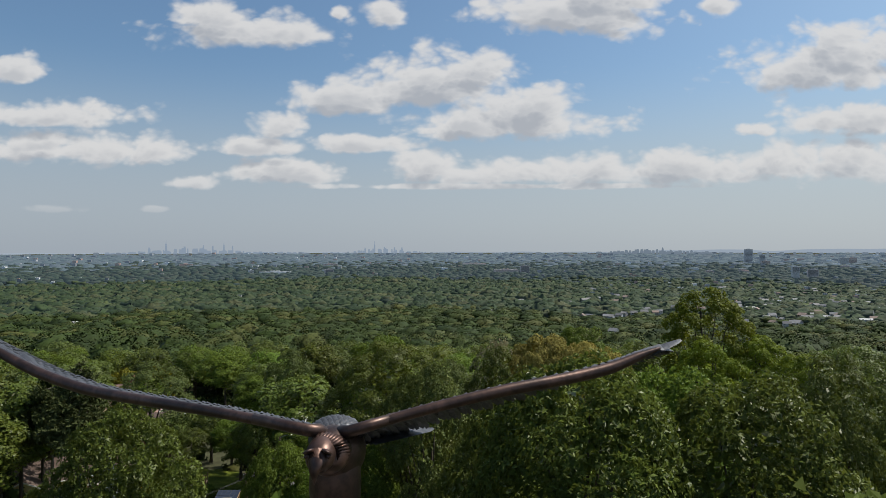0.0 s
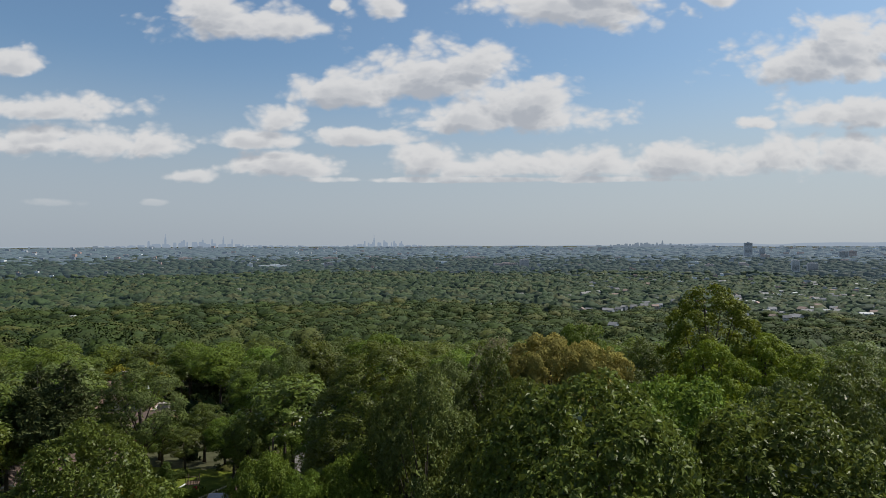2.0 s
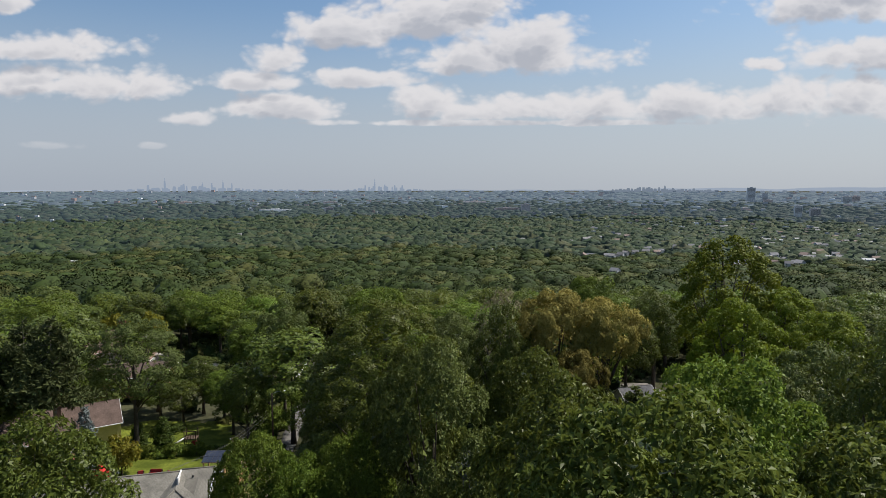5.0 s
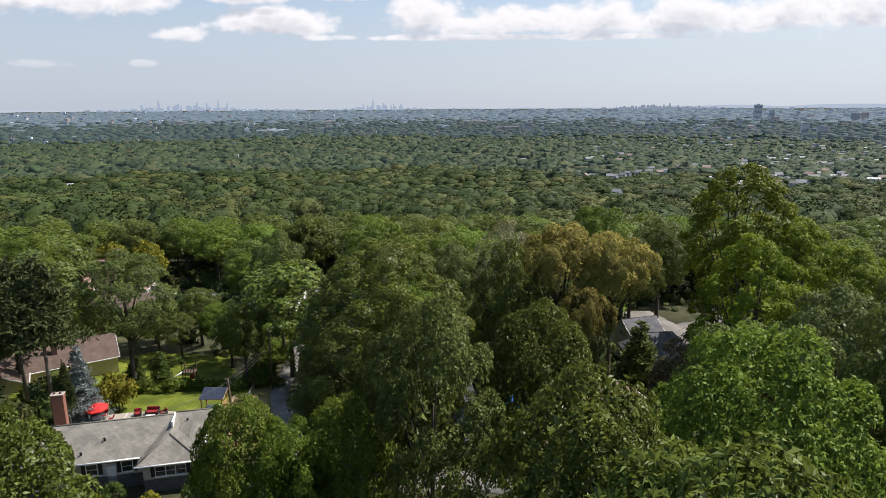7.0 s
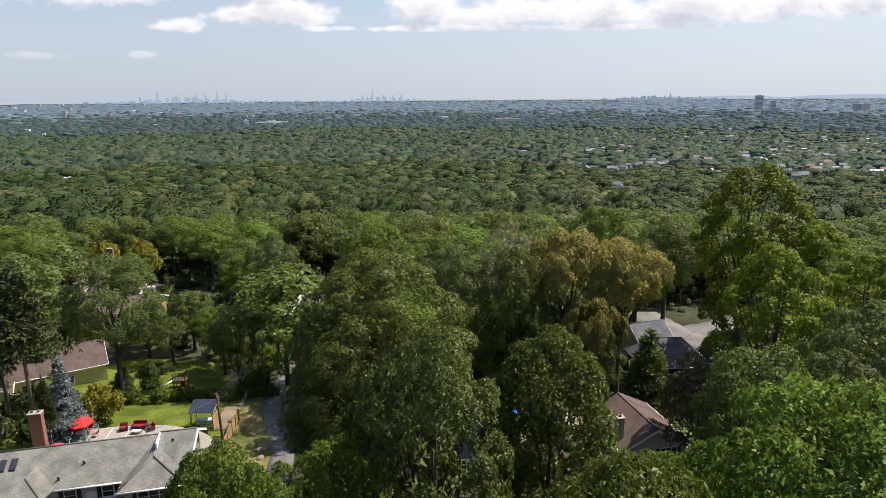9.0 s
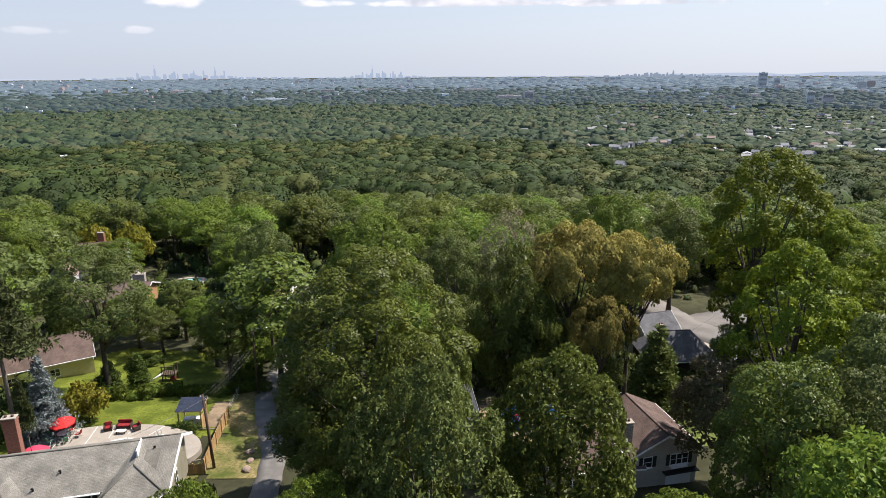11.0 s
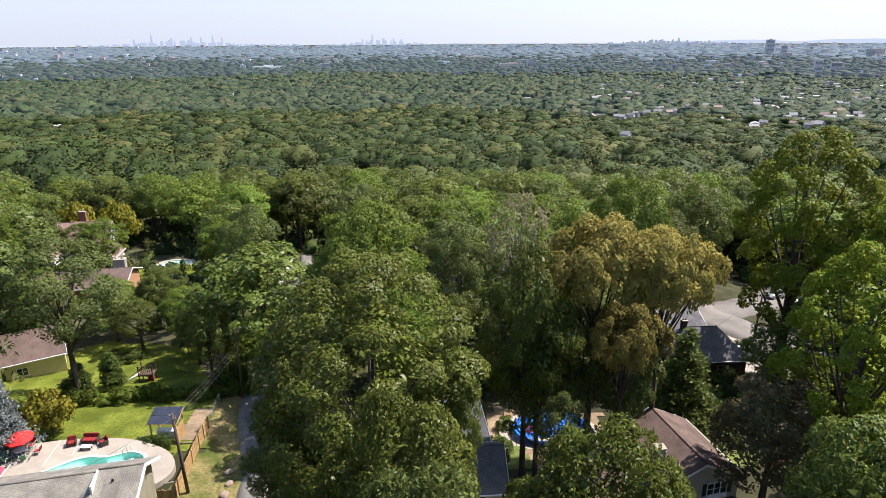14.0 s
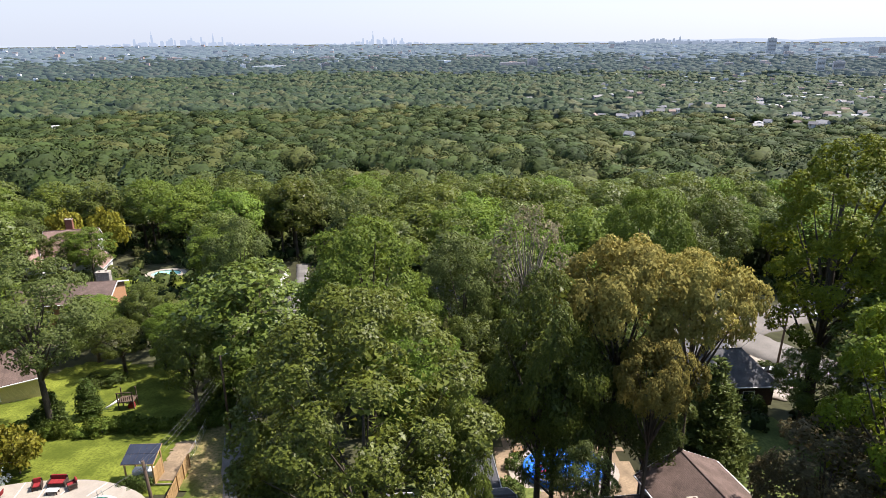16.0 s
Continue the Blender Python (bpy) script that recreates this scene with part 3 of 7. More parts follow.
# close below the lookout: kind, x, y, height of the top, radius of the crown, turn
CLOSE = [
    ("oak", 5.0, 23.6, 34.3, 4.7, 0), ("oakb", 11.6, 24.6, 33.2, 4.6, 40), ("oakb", 4.4, 31.5, 32.0, 4.4, 120), ("maple", 13.4, 38.2, 31.3, 5.0, 10),
    ("oak", -17.0, 33.8, 29.8, 4.3, 75), ("maple", -11.6, 45.6, 24.6, 2.9, 300), ("maple", -8.9, 45.4, 23.4, 2.7, 160), ("maple", -5.9, 46.8, 24.0, 3.1, 60), ("grey", -0.9, 46.8, 29.3, 4.2, 0), ("oak", 6.0, 52.0, 27.8, 4.7, 20), ("oakb", -2.4, 55.0, 27.3, 4.0, 210), ("maple", 10.6, 46.0, 23.5, 3.6, 250),
]
MIDDLE = [
    ("oakb_far", -5.4, 66.4, 15.6, 3.4, 60), ("grey_far", 16.6, 84.6, 17.0, 4.4, 220), ("oakb_far", 40.2, 101.0, 8.6, 4.2, 250), ("oak_far", -47.0, 118.0, 4.6, 3.8, 30), ("maple_far", -40.5, 120.5, 6.0, 4.2, 130), ("oakb_far", -53.0, 122.0, 5.0, 4.2, 280),
    ("grey_far", 9.4, 77.2, 13.6, 2.6, 40), ("oak_far", 2.0, 100.5, 13.0, 4.6, 70), ("oakb_far", 9.5, 103.0, 14.5, 5.0, 200), ("oak_far", 18.0, 101.0, 15.0, 4.6, 300), ("grey_far", 20.5, 104.0, 10.5, 4.6, 90), ("maple_far", -5.0, 106.5, 13.5, 5.2, 170), ("oakb_far", 45.0, 140.0, 17.0, 7.0, 120), ("maple_far", 33.0, 147.0, 13.5, 6.5, 250), ("oak_far", -62.0, 121.0, 5.0, 4.2, 80), ("maple_far", -56.0, 127.5, 4.2, 4.4, 310), ("oakb_far", -14.5, 88.0, 12.0, 4.0, 140), ("oak_far", -13.5, 95.5, 14.5, 4.8, 20),
    ("big", -6.2, 73.2, 27.6, 8.8, 0), ("oakb_far", -11.6, 74.2, 15.6, 4.8, 150), ("maple_far", -9.5, 71.0, 11.5, 4.2, 290), ("oakb_far", 21.5, 57.2, 24.4, 5.0, 0), ("gold_far", 15.2, 80.2, 20.2, 3.5, 30), ("oakb_far", 0.2, 73.0, 20.6, 2.6, 100),
    ("tulip_far", 44.0, 106.0, 31.4, 8.4, 0), ("tulip_far", 32.0, 75.4, 27.0, 5.8, 120), ("grey_far", 34.0, 64.5, 25.0, 5.2, 220), ("tulip_far", 51.0, 101.0, 24.0, 6.6, 60), ("oakb_far", 29.5, 49.0, 29.5, 4.8, 90), ("grey_far", 26.0, 56.0, 24.5, 4.4, 190), ("dark_far", 26.6, 75.6, 16.6, 5.2, 90),
    ("gold_far", 13.8, 85.6, 26.2, 6.0, 0), ("gold_far", 19.9, 85.0, 25.4, 4.9, 130), ("grey_far", 13.0, 85.6, 18.4, 4.2, 60), ("oak_far", 7.0, 82.2, 25.6, 4.6, 330), ("oakb_far", 8.2, 82.0, 17.5, 3.8, 77), ("maple_far", -9.0, 99.0, 25.2, 7.2, 0),
    ("grey_far", -28.5, 117.5, 19.4, 5.2, 20), ("grey_far", -46.8, 100.8, 20.0, 7.2, 140), ("oakb_far", -31.0, 104.2, 10.6, 3.8, 80), ("maple_far", -36.5, 113.5, 7.0, 3.8, 200), ("oakb_far", -33.5, 125.0, 8.5, 3.6, 10),
    ("maple_far", 24.5, 112.5, 25.0, 6.2, 60), ("bare_far", 10.0, 115.0, 22.0, 5.8, 0), ("grey_far", 1.5, 111.0, 18.5, 5.2, 240), ("oakb_far", -14.0, 109.0, 9.0, 4.4, 100), ("maple_far", -3.0, 89.5, 17.0, 4.8, 180),
    ("oakb_far", 36.0, 130.0, 15.0, 5.8, 15), ("maple_far", 55.0, 161.0, 12.5, 7.2, 100), ("oak_far", 53.0, 92.0, 18.0, 5.6, 45), ("tulip_far", 47.0, 84.0, 24.0, 5.8, 300), ("oakb_far", 43.0, 66.0, 27.0, 5.4, 170),
    ("oak_far", -46.5, 126.0, 7.0, 4.4, 190), ("maple_far", -85.0, 138.0, 15.0, 6.8, 0), ("oak_far", -82.0, 165.0, 3.2, 5.0, 50), ("maple_far", -75.5, 162.0, 5.2, 5.0, 10), ("grey_far", -91.0, 163.0, 6.8, 5.6, 130), ("maple_far", -70.5, 128.5, 6.6, 4.8, 30), ("oakb_far", -79.0, 126.0, 9.0, 5.0, 200), ("maple_far", -45.0, 151.0, 8.0, 5.6, 210), ("oakb_far", -17.0, 141.0, 10.5, 6.2, 40),
    ("maple_far", -20.5, 101.5, 9.0, 4.0, 25), ("oakb_far", -16.5, 117.0, 7.5, 4.0, 260), ("oak_far", -13.5, 132.0, 8.5, 4.6, 15),
    ("oak_far", -12.0, 123.0, 12.0, 6.4, 310), ("maple_far", 14.0, 130.0, 14.0, 6.4, 350),
]
for kind, x, y, top, rad, turn in CLOSE + MIDDLE:
    plant(kind, x, y, top, rad, turn)
for x, y, top, r in ((-49.5, 86.0, 22.5, 4.6), (-57.0, 92.0, 21.0, 4.4), (-43.5, 79.8, 12.0, 0.9)):
    plant("pine", x, y, top, r, x * 40)
plant("spruce", -46.5, 87.2, 10.6, 2.6)
plant("fir", 26.4, 93.6, 11.4, 4.6)
for x, y, h in ((-46.9, 101.6, 4.8), (-44.7, 105.0, 5.0), (-47.8, 100.4, 3.0)):
    plant("cedar", x, y, Z(x, y) + h, 1.25, x * 30, group="arborvitae on the lawn")
for x, y, top in ((-1.9, 9.2, 35.25), (6.3, 9.6, 35.2), (-2.6, 9.6, 34.9)):
    plant("sapling", x, y, top, 1.4, x * 50)



# ---------- materials of the houses and gardens ----------
def roof_mat(name, base, course=0.145, var=0.25):
    """Shingles: rows and tabs as relief and slight change of tone."""
    m = mat(name, base, 0.9, var=var, scale=0.7, fine=0.25, fine_scale=9.0, bump=0, spec=0.2)
    nt = m.node_tree
    b = nt.nodes["Principled BSDF"]
    tc = nt.nodes.new("ShaderNodeTexCoord")
    br = nt.nodes.new("ShaderNodeTexBrick")
    br.inputs["Scale"].default_value = 1.0
    br.inputs["Brick Width"].default_value, br.inputs["Row Height"].default_value = 0.33, course
    br.inputs["Mortar Size"].default_value = 0.012
    br.inputs["Color1"].default_value, br.inputs["Color2"].default_value, br.inputs["Mortar"].default_value = (1, 1, 1, 1), (0.78, 0.78, 0.78, 1), (0.5, 0.5, 0.5, 1)
    nt.links.new(tc.outputs["UV"], br.inputs["Vector"])
    old = b.inputs["Base Color"].links[0].from_socket
    nt.links.new(mix_rgb(nt, 0.75, old, br.outputs[0], "MULTIPLY"), b.inputs["Base Color"])
    bp = nt.nodes.new("ShaderNodeBump")
    bp.inputs["Strength"].default_value, bp.inputs["Distance"].default_value = 0.5, 0.02
    nt.links.new(br.outputs[0], bp.inputs["Height"])
    nt.links.new(bp.outputs[0], b.inputs["Normal"])
    return m


def siding_mat(name, base, step=0.18):
    m = mat(name, base, 0.6, var=0.08, scale=1.2, fine=0.06, fine_scale=20, bump=0, spec=0.3)
    nt = m.node_tree
    b = nt.nodes["Principled BSDF"]
    tc = nt.nodes.new("ShaderNodeTexCoord")
    sep = nt.nodes.new("ShaderNodeSeparateXYZ")
    nt.links.new(tc.outputs["Object"], sep.inputs[0])
    saw = math_node(nt, "FRACT", math_node(nt, "MULTIPLY", sep.outputs[2], 1 / step))
    bp = nt.nodes.new("ShaderNodeBump")
    bp.inputs["Strength"].default_value, bp.inputs["Distance"].default_value = 0.8, 0.03
    nt.links.new(saw, bp.inputs["Height"])
    nt.links.new(bp.outputs[0], b.inputs["Normal"])
    return m


M_ROOF_GREY = roof_mat("grey_shingles", (0.235, 0.222, 0.188))
M_ROOF_BROWN = roof_mat("brown_shingles", (0.140, 0.100, 0.083))
M_ROOF_DARK = roof_mat("dark_shingles", (0.15, 0.15, 0.157))
M_ROOF_BLACK = mat("roofing_felt", (0.062, 0.064, 0.07), 0.9, var=0.3, scale=0.5, fine=0.2, fine_scale=6)
M_ROOF_PINK = roof_mat("pinkish_shingles", (0.30, 0.20, 0.165))
M_TRIM = mat("white_trim", (0.78, 0.78, 0.76), 0.5, var=0.05, scale=2, fine=0.08, fine_scale=18)
M_WHITE = siding_mat("white_siding", (0.74, 0.74, 0.72))
M_CREAM = siding_mat("cream_siding", (0.60, 0.56, 0.42))
M_YELLOW = siding_mat("pale_yellow_siding", (0.62, 0.52, 0.30))
M_TAUPE = siding_mat("taupe_siding", (0.42, 0.39, 0.34))
M_BRICK = mat("red_brick", (0.26, 0.11, 0.075), 0.9, var=0.25, scale=6, fine=0.3, fine_scale=30)
M_BRICK_DARK = mat("dark_brick", (0.10, 0.06, 0.05), 0.9, var=0.25, scale=6, fine=0.3, fine_scale=30)
M_BRICK_ORANGE = mat("orange_brick", (0.38, 0.20, 0.10), 0.9, var=0.25, scale=6, fine=0.3, fine_scale=30)
M_STONE = mat("fieldstone", (0.34, 0.31, 0.27), 0.9, var=0.35, scale=4, fine=0.4, fine_scale=12, bump=0.8)
M_STONE_GREY = mat("grey_stone_veneer", (0.21, 0.205, 0.20), 0.9, var=0.3, scale=2.5, fine=0.3, fine_scale=10, bump=0.6, stretch=(0.5, 0.5, 3))
M_GLASS = mat("window_glass", (0.03, 0.035, 0.04), 0.06, var=0.1, scale=1, fine=0.0, bump=0, spec=0.8)
M_SHUTTER = mat("black_shutter", (0.02, 0.02, 0.022), 0.6, var=0.2, scale=8)
M_CONCRETE = mat("pale_concrete", (0.31, 0.275, 0.225), 0.85, var=0.12, scale=0.6, fine=0.12, fine_scale=8)
M_JOINT = mat("concrete_joint", (0.60, 0.57, 0.52), 0.9, var=0.1)
M_ASPHALT = mat("worn_asphalt", (0.15, 0.142, 0.128), 0.9, var=0.25, scale=0.5, fine=0.25, fine_scale=9, bump=0.3)
M_ROAD = mat("street_asphalt", (0.155, 0.143, 0.127), 0.9, var=0.18, scale=0.25, fine=0.2, fine_scale=6, bump=0.3)
M_PLASTER = mat("pool_plaster", (0.27, 0.60, 0.53), 0.6, var=0.06, scale=0.8)
M_FENCE = mat("new_cedar_boards", (0.42, 0.27, 0.12), 0.75, var=0.2, scale=1.5, fine=0.25, fine_scale=22, stretch=(1, 1, 0.2), rnd=0.3)
M_WOOD_GREY = mat("weathered_wood", (0.24, 0.20, 0.155), 0.85, var=0.25, scale=1.5, fine=0.3, fine_scale=22, stretch=(1, 1, 0.2))
M_POLE = mat("creosoted_pole", (0.10, 0.068, 0.045), 0.9, var=0.3, scale=2, fine=0.3, fine_scale=25, stretch=(1, 1, 0.1))
M_WIRE = mat("wire", (0.12, 0.12, 0.12), 0.6, var=0.1)
M_METAL = mat("galvanised_metal", (0.45, 0.46, 0.47), 0.45, 0.8, var=0.15)
M_BLACK = mat("black_metal", (0.015, 0.015, 0.017), 0.5, var=0.2)
M_RED = mat("red_canvas", (0.55, 0.022, 0.02), 0.8, var=0.15, scale=2, fine=0.1)
M_PINKRED = mat("pink_red_canvas", (0.62, 0.04, 0.085), 0.8, var=0.15, scale=2, fine=0.1)
M_CUSHION = mat("red_cushion", (0.22, 0.014, 0.016), 0.85, var=0.2, scale=4, fine=0.15)
M_WICKER = mat("dark_wicker", (0.05, 0.03, 0.022), 0.7, var=0.3, scale=8, fine=0.3, fine_scale=60)
M_PLASTIC_W = mat("white_plastic", (0.78, 0.78, 0.76), 0.4, var=0.05)
M_GREEN_SLING = mat("green_sling", (0.10, 0.25, 0.13), 0.8, var=0.1)
M_PANEL = mat("solar_cells", (0.03, 0.035, 0.05), 0.25, var=0.2, scale=1.2, fine=0.1, spec=0.6)
M_SOIL = mat("bare_soil", (0.23, 0.17, 0.105), 0.95, var=0.3, scale=0.6, fine=0.3, fine_scale=5)
M_ROCK = mat("pale_boulder", (0.28, 0.215, 0.165), 0.9, var=0.25, scale=3, fine=0.3, fine_scale=14, bump=0.7)
M_BLUE = mat("blue_liner", (0.008, 0.095, 0.36), 0.35, var=0.15, scale=1.2, fine=0.1, fine_scale=5)
M_CARW = mat("white_car_paint", (0.75, 0.75, 0.75), 0.2, var=0.03, spec=0.6)
M_CARS = mat("silver_car_paint", (0.38, 0.39, 0.40), 0.22, 0.5, var=0.03)
M_TYRE = mat("tyre_rubber", (0.02, 0.02, 0.02), 0.9)


def grass_mat(name, base, tint):
    return mat(name, base, 0.95, var=0.3, scale=0.22, fine=0.35, fine_scale=3.5, bump=0.8, spec=0.12, tint=tint)


M_LAWN = grass_mat("lawn_grass", (0.092, 0.122, 0.014), (0.142, 0.166, 0.024))
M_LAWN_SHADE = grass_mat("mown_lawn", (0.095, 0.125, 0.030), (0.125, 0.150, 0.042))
M_VERGE = mat("dry_verge_grass", (0.090, 0.122, 0.024), 0.95, var=0.3, scale=0.28, fine=0.35, fine_scale=3.0, bump=0.8, spec=0.1, tint=(0.22, 0.165, 0.080))


def water_mat(name, tint):
    m = bpy.data.materials.new(name)
    m.use_nodes = True
    nt = m.node_tree
    b = nt.nodes["Principled BSDF"]
    b.inputs["Base Color"].default_value = (*tint, 1)
    b.inputs["Roughness"].default_value = 0.03
    b.inputs["IOR"].default_value = 1.33
    b.inputs["Transmission Weight"].default_value = 1.0
    tc = nt.nodes.new("ShaderNodeTexCoord")
    bp = nt.nodes.new("ShaderNodeBump")
    bp.inputs["Strength"].default_value, bp.inputs["Distance"].default_value = 0.25, 0.05
    nt.links.new(noise_node(nt, tc.outputs["Object"], 2.5, 3), bp.inputs["Height"])
    nt.links.new(bp.outputs[0], b.inputs["Normal"])
    return m


M_WATER = water_mat("pool_water", (0.75, 0.97, 0.97))


# ---------- building kit ----------
def slab(bm, pts, thick=0.14, uv=None):
    """A roof plane of that thickness, hung below its corners, with shingle rows running along the eave (first edge)."""
    top = [bm.verts.new(p) for p in pts]
    bot = [bm.verts.new((p[0], p[1], p[2] - thick)) for p in pts]
    n = len(pts)
    f = bm.faces.new(top)
    lay = bm.loops.layers.uv.verify()
    a, b = Vector(pts[0]), Vector(pts[1])
    ex = (b - a).normalized()
    nor = f.normal if f.normal.length > 0 else Vector((0, 0, 1))
    f.normal_update()
    ey = f.normal.cross(ex)
    for l in f.loops:
        d = l.vert.co - a
        l[lay].uv = (d.dot(ex), d.dot(ey))
    bm.faces.new(bot[::-1])
    for i in range(n):
        bm.faces.new((top[i], bot[i], bot[(i + 1) % n], top[(i + 1) % n]))


def window(parent, at, right, out, w, h, panes=1, shutters=False, name="window", shade=M_SHUTTER, sill=True):
    """A sash window on a wall: at is its middle, right and out are unit vectors of the wall."""
    at, right, out = Vector(at), Vector(right), Vector(out)
    up = Vector((0, 0, 1))
    m = Matrix((right, -out, up)).transposed().to_4x4()
    m.translation = at
    t = 0.07
    bm = bmesh.new()
    ring = []
    for y in (0.0, -0.06):
        for g in (t, 0.0):
            ring.append([bm.verts.new(m @ Vector((sx * (w / 2 + g), y, sz * (h / 2 + g)))) for sx, sz in ((-1, -1), (1, -1), (1, 1), (-1, 1))])
    for a, b in ((0, 2), (2, 3), (3, 1)):
        for k in range(4):
            bm.faces.new((ring[a][k], ring[a][(k + 1) % 4], ring[b][(k + 1) % 4], ring[b][k]))
    bmesh.ops.recalc_face_normals(bm, faces=bm.faces[:])
    win = part(name, bm, M_TRIM, parent, "white-framed sash window")
    for i in range(1, panes):
        x = -w / 2 + w * i / panes
        part("mullion", box_bm(x - 0.04, x + 0.04, -0.055, -0.022, -h / 2, h / 2, m=m), M_TRIM, win)
    part("sash_bar", box_bm(-w / 2, w / 2, -0.045, -0.022, -0.02, 0.02, m=m), M_TRIM, win)
    part("pane", box_bm(-w / 2, w / 2, -0.02, -0.004, -h / 2, h / 2, m=m), M_GLASS, win, "dark reflecting glass")
    if sill:
        part("sill", box_bm(-w / 2 - 0.12, w / 2 + 0.12, -0.14, 0.0, -h / 2 - 0.13, -h / 2 - 0.07, m=m), M_TRIM, win)
    if shutters:
        for s in (-1, 1):
            x = s * (w / 2 + 0.30)
            bm = box_bm(x - 0.2, x + 0.2, -0.05, 0.0, -h / 2 - 0.05, h / 2 + 0.05, 0.01, m)
            part("shutter", bm, shade, win, "dark louvred shutter")
    return win


def chimney(parent, x, y, z0, z1, w, d, material, pots=0):
    bm = box_bm(x - w / 2, x + w / 2, y - d / 2, y + d / 2, z0, z1 - 0.12, 0.02)
    add_box(bm, x - w / 2 - 0.05, x + w / 2 + 0.05, y - d / 2 - 0.05, y + d / 2 + 0.05, z1 - 0.42, z1 - 0.28)
    ch = part("chimney", bm, material, parent)
    part("cap", box_bm(x - w / 2 - 0.07, x + w / 2 + 0.07, y - d / 2 - 0.07, y + d / 2 + 0.07, z1 - 0.12, z1, 0.02), M_TRIM if not pots else M_CONCRETE, ch, "pale mortar cap")
    for i in range(max(1, pots)):
        px = x + (i - (max(1, pots) - 1) / 2) * w * 0.5
        part("flue", tube_bm([(px, y, z1 - 0.02), (px, y, z1 + 0.22)], 0.13, 10), M_BRICK_DARK, ch)
    return ch


def gable_house(name, m, label, length, depth, eave, ridge, roof, wall, over=0.4, front=(), right=(), left=(), chim=(), door=None, base=-0.6, hip=False, category="house"):
    """A house with its ridge along local x; its floor is at 0. front, right, left: windows as (place along the wall, height, width, height, panes, shutters)."""
    root = thing(name, m, label, category)
    L, D = length / 2, depth / 2
    bm = bmesh.new()
    pts = [(-L, -D), (L, -D), (L, D), (-L, D)]
    for (x0, y0), (x1, y1), gab in ((pts[0], pts[1], 0), (pts[1], pts[2], 1), (pts[2], pts[3], 0), (pts[3], pts[0], 1)):
        vs = [bm.verts.new((x0, y0, base)), bm.verts.new((x1, y1, base)), bm.verts.new((x1, y1, eave))]
        if gab and not hip:
            vs.append(bm.verts.new(((x0 + x1) / 2, 0, ridge - 0.1)))
        vs.append(bm.verts.new((x0, y0, eave)))
        bm.faces.new(vs)
    bmesh.ops.remove_doubles(bm, verts=bm.verts[:], dist=0.001)
    bmesh.ops.recalc_face_normals(bm, faces=bm.faces[:])
    part("wall", bm, wall, root)
    drop = (ridge - eave) / D * over
    e = eave - drop + 0.12
    xo, yo, rz = L + over * 0.8, D + over, ridge + 0.12
    ri = (L - D * 0.9) if hip else xo
    if hip:
        faces = [[(-xo, -yo, e), (xo, -yo, e), (ri, 0, rz), (-ri, 0, rz)], [(xo, yo, e), (-xo, yo, e), (-ri, 0, rz), (ri, 0, rz)], [(xo, -yo, e), (xo, yo, e), (ri, 0, rz)], [(-xo, yo, e), (-xo, -yo, e), (-ri, 0, rz)]]
    else:
        faces = [[(-xo, -yo, e), (xo, -yo, e), (xo, 0, rz), (-xo, 0, rz)], [(xo, yo, e), (-xo, yo, e), (-xo, 0, rz), (xo, 0, rz)]]
    bm = bmesh.new()
    for f in faces:
        slab(bm, f)
    r = part("roof", bm, roof, root)
    part("ridge_cap", tube_bm([(-ri, 0, rz - 0.03), (ri, 0, rz - 0.03)], 0.09, 6), roof, r)
    for s in (-1, 1):
        part("gutter", box_bm(-xo, xo, s * (yo + 0.05) - 0.06, s * (yo + 0.05) + 0.06, e - 0.17, e - 0.04, 0.02), M_TRIM, r, "white gutter")
    if not hip:
        for s in (-1, 1):
            bm = bmesh.new()
            for t in (-1, 1):
                vs = [bm.verts.new(p) for p in ((s * (xo + 0.02), t * yo, e - 0.02), (s * (xo + 0.02), 0, rz - 0.02), (s * (xo + 0.02), 0, rz - 0.24), (s * (xo + 0.02), t * yo, e - 0.22))]
                f = bm.faces.new(vs)
                g = bmesh.ops.extrude_face_region(bm, geom=[f])
                bmesh.ops.translate(bm, vec=(s * 0.04, 0, 0), verts=[v for v in g["geom"] if isinstance(v, bmesh.types.BMVert)])
            part("rake_board", bm, M_TRIM, r, "white rake board")
    for u, z, w, h, n, sh in front:
        window(root, (u, -D, z), (1, 0, 0), (0, -1, 0), w, h, n, sh)
    for u, z, w, h, n, sh in right:
        window(root, (L, u, z), (0, 1, 0), (1, 0, 0), w, h, n, sh)
    for u, z, w, h, n, sh in left:
        window(root, (-L, u, z), (0, -1, 0), (-1, 0, 0), w, h, n, sh)
    for c in chim:
        chimney(root, *c)
    if door:
        u, w, h = door
        d = part("door", box_bm(u - w / 2, u + w / 2, -D - 0.05, -D, 0, h, 0.01), M_TRIM, root, "white panelled door")
        part("knob", tube_bm([(u + w * 0.38, -D - 0.05, h * 0.5), (u + w * 0.38, -D - 0.12, h * 0.5)], 0.035, 8), M_METAL, d)
    return root


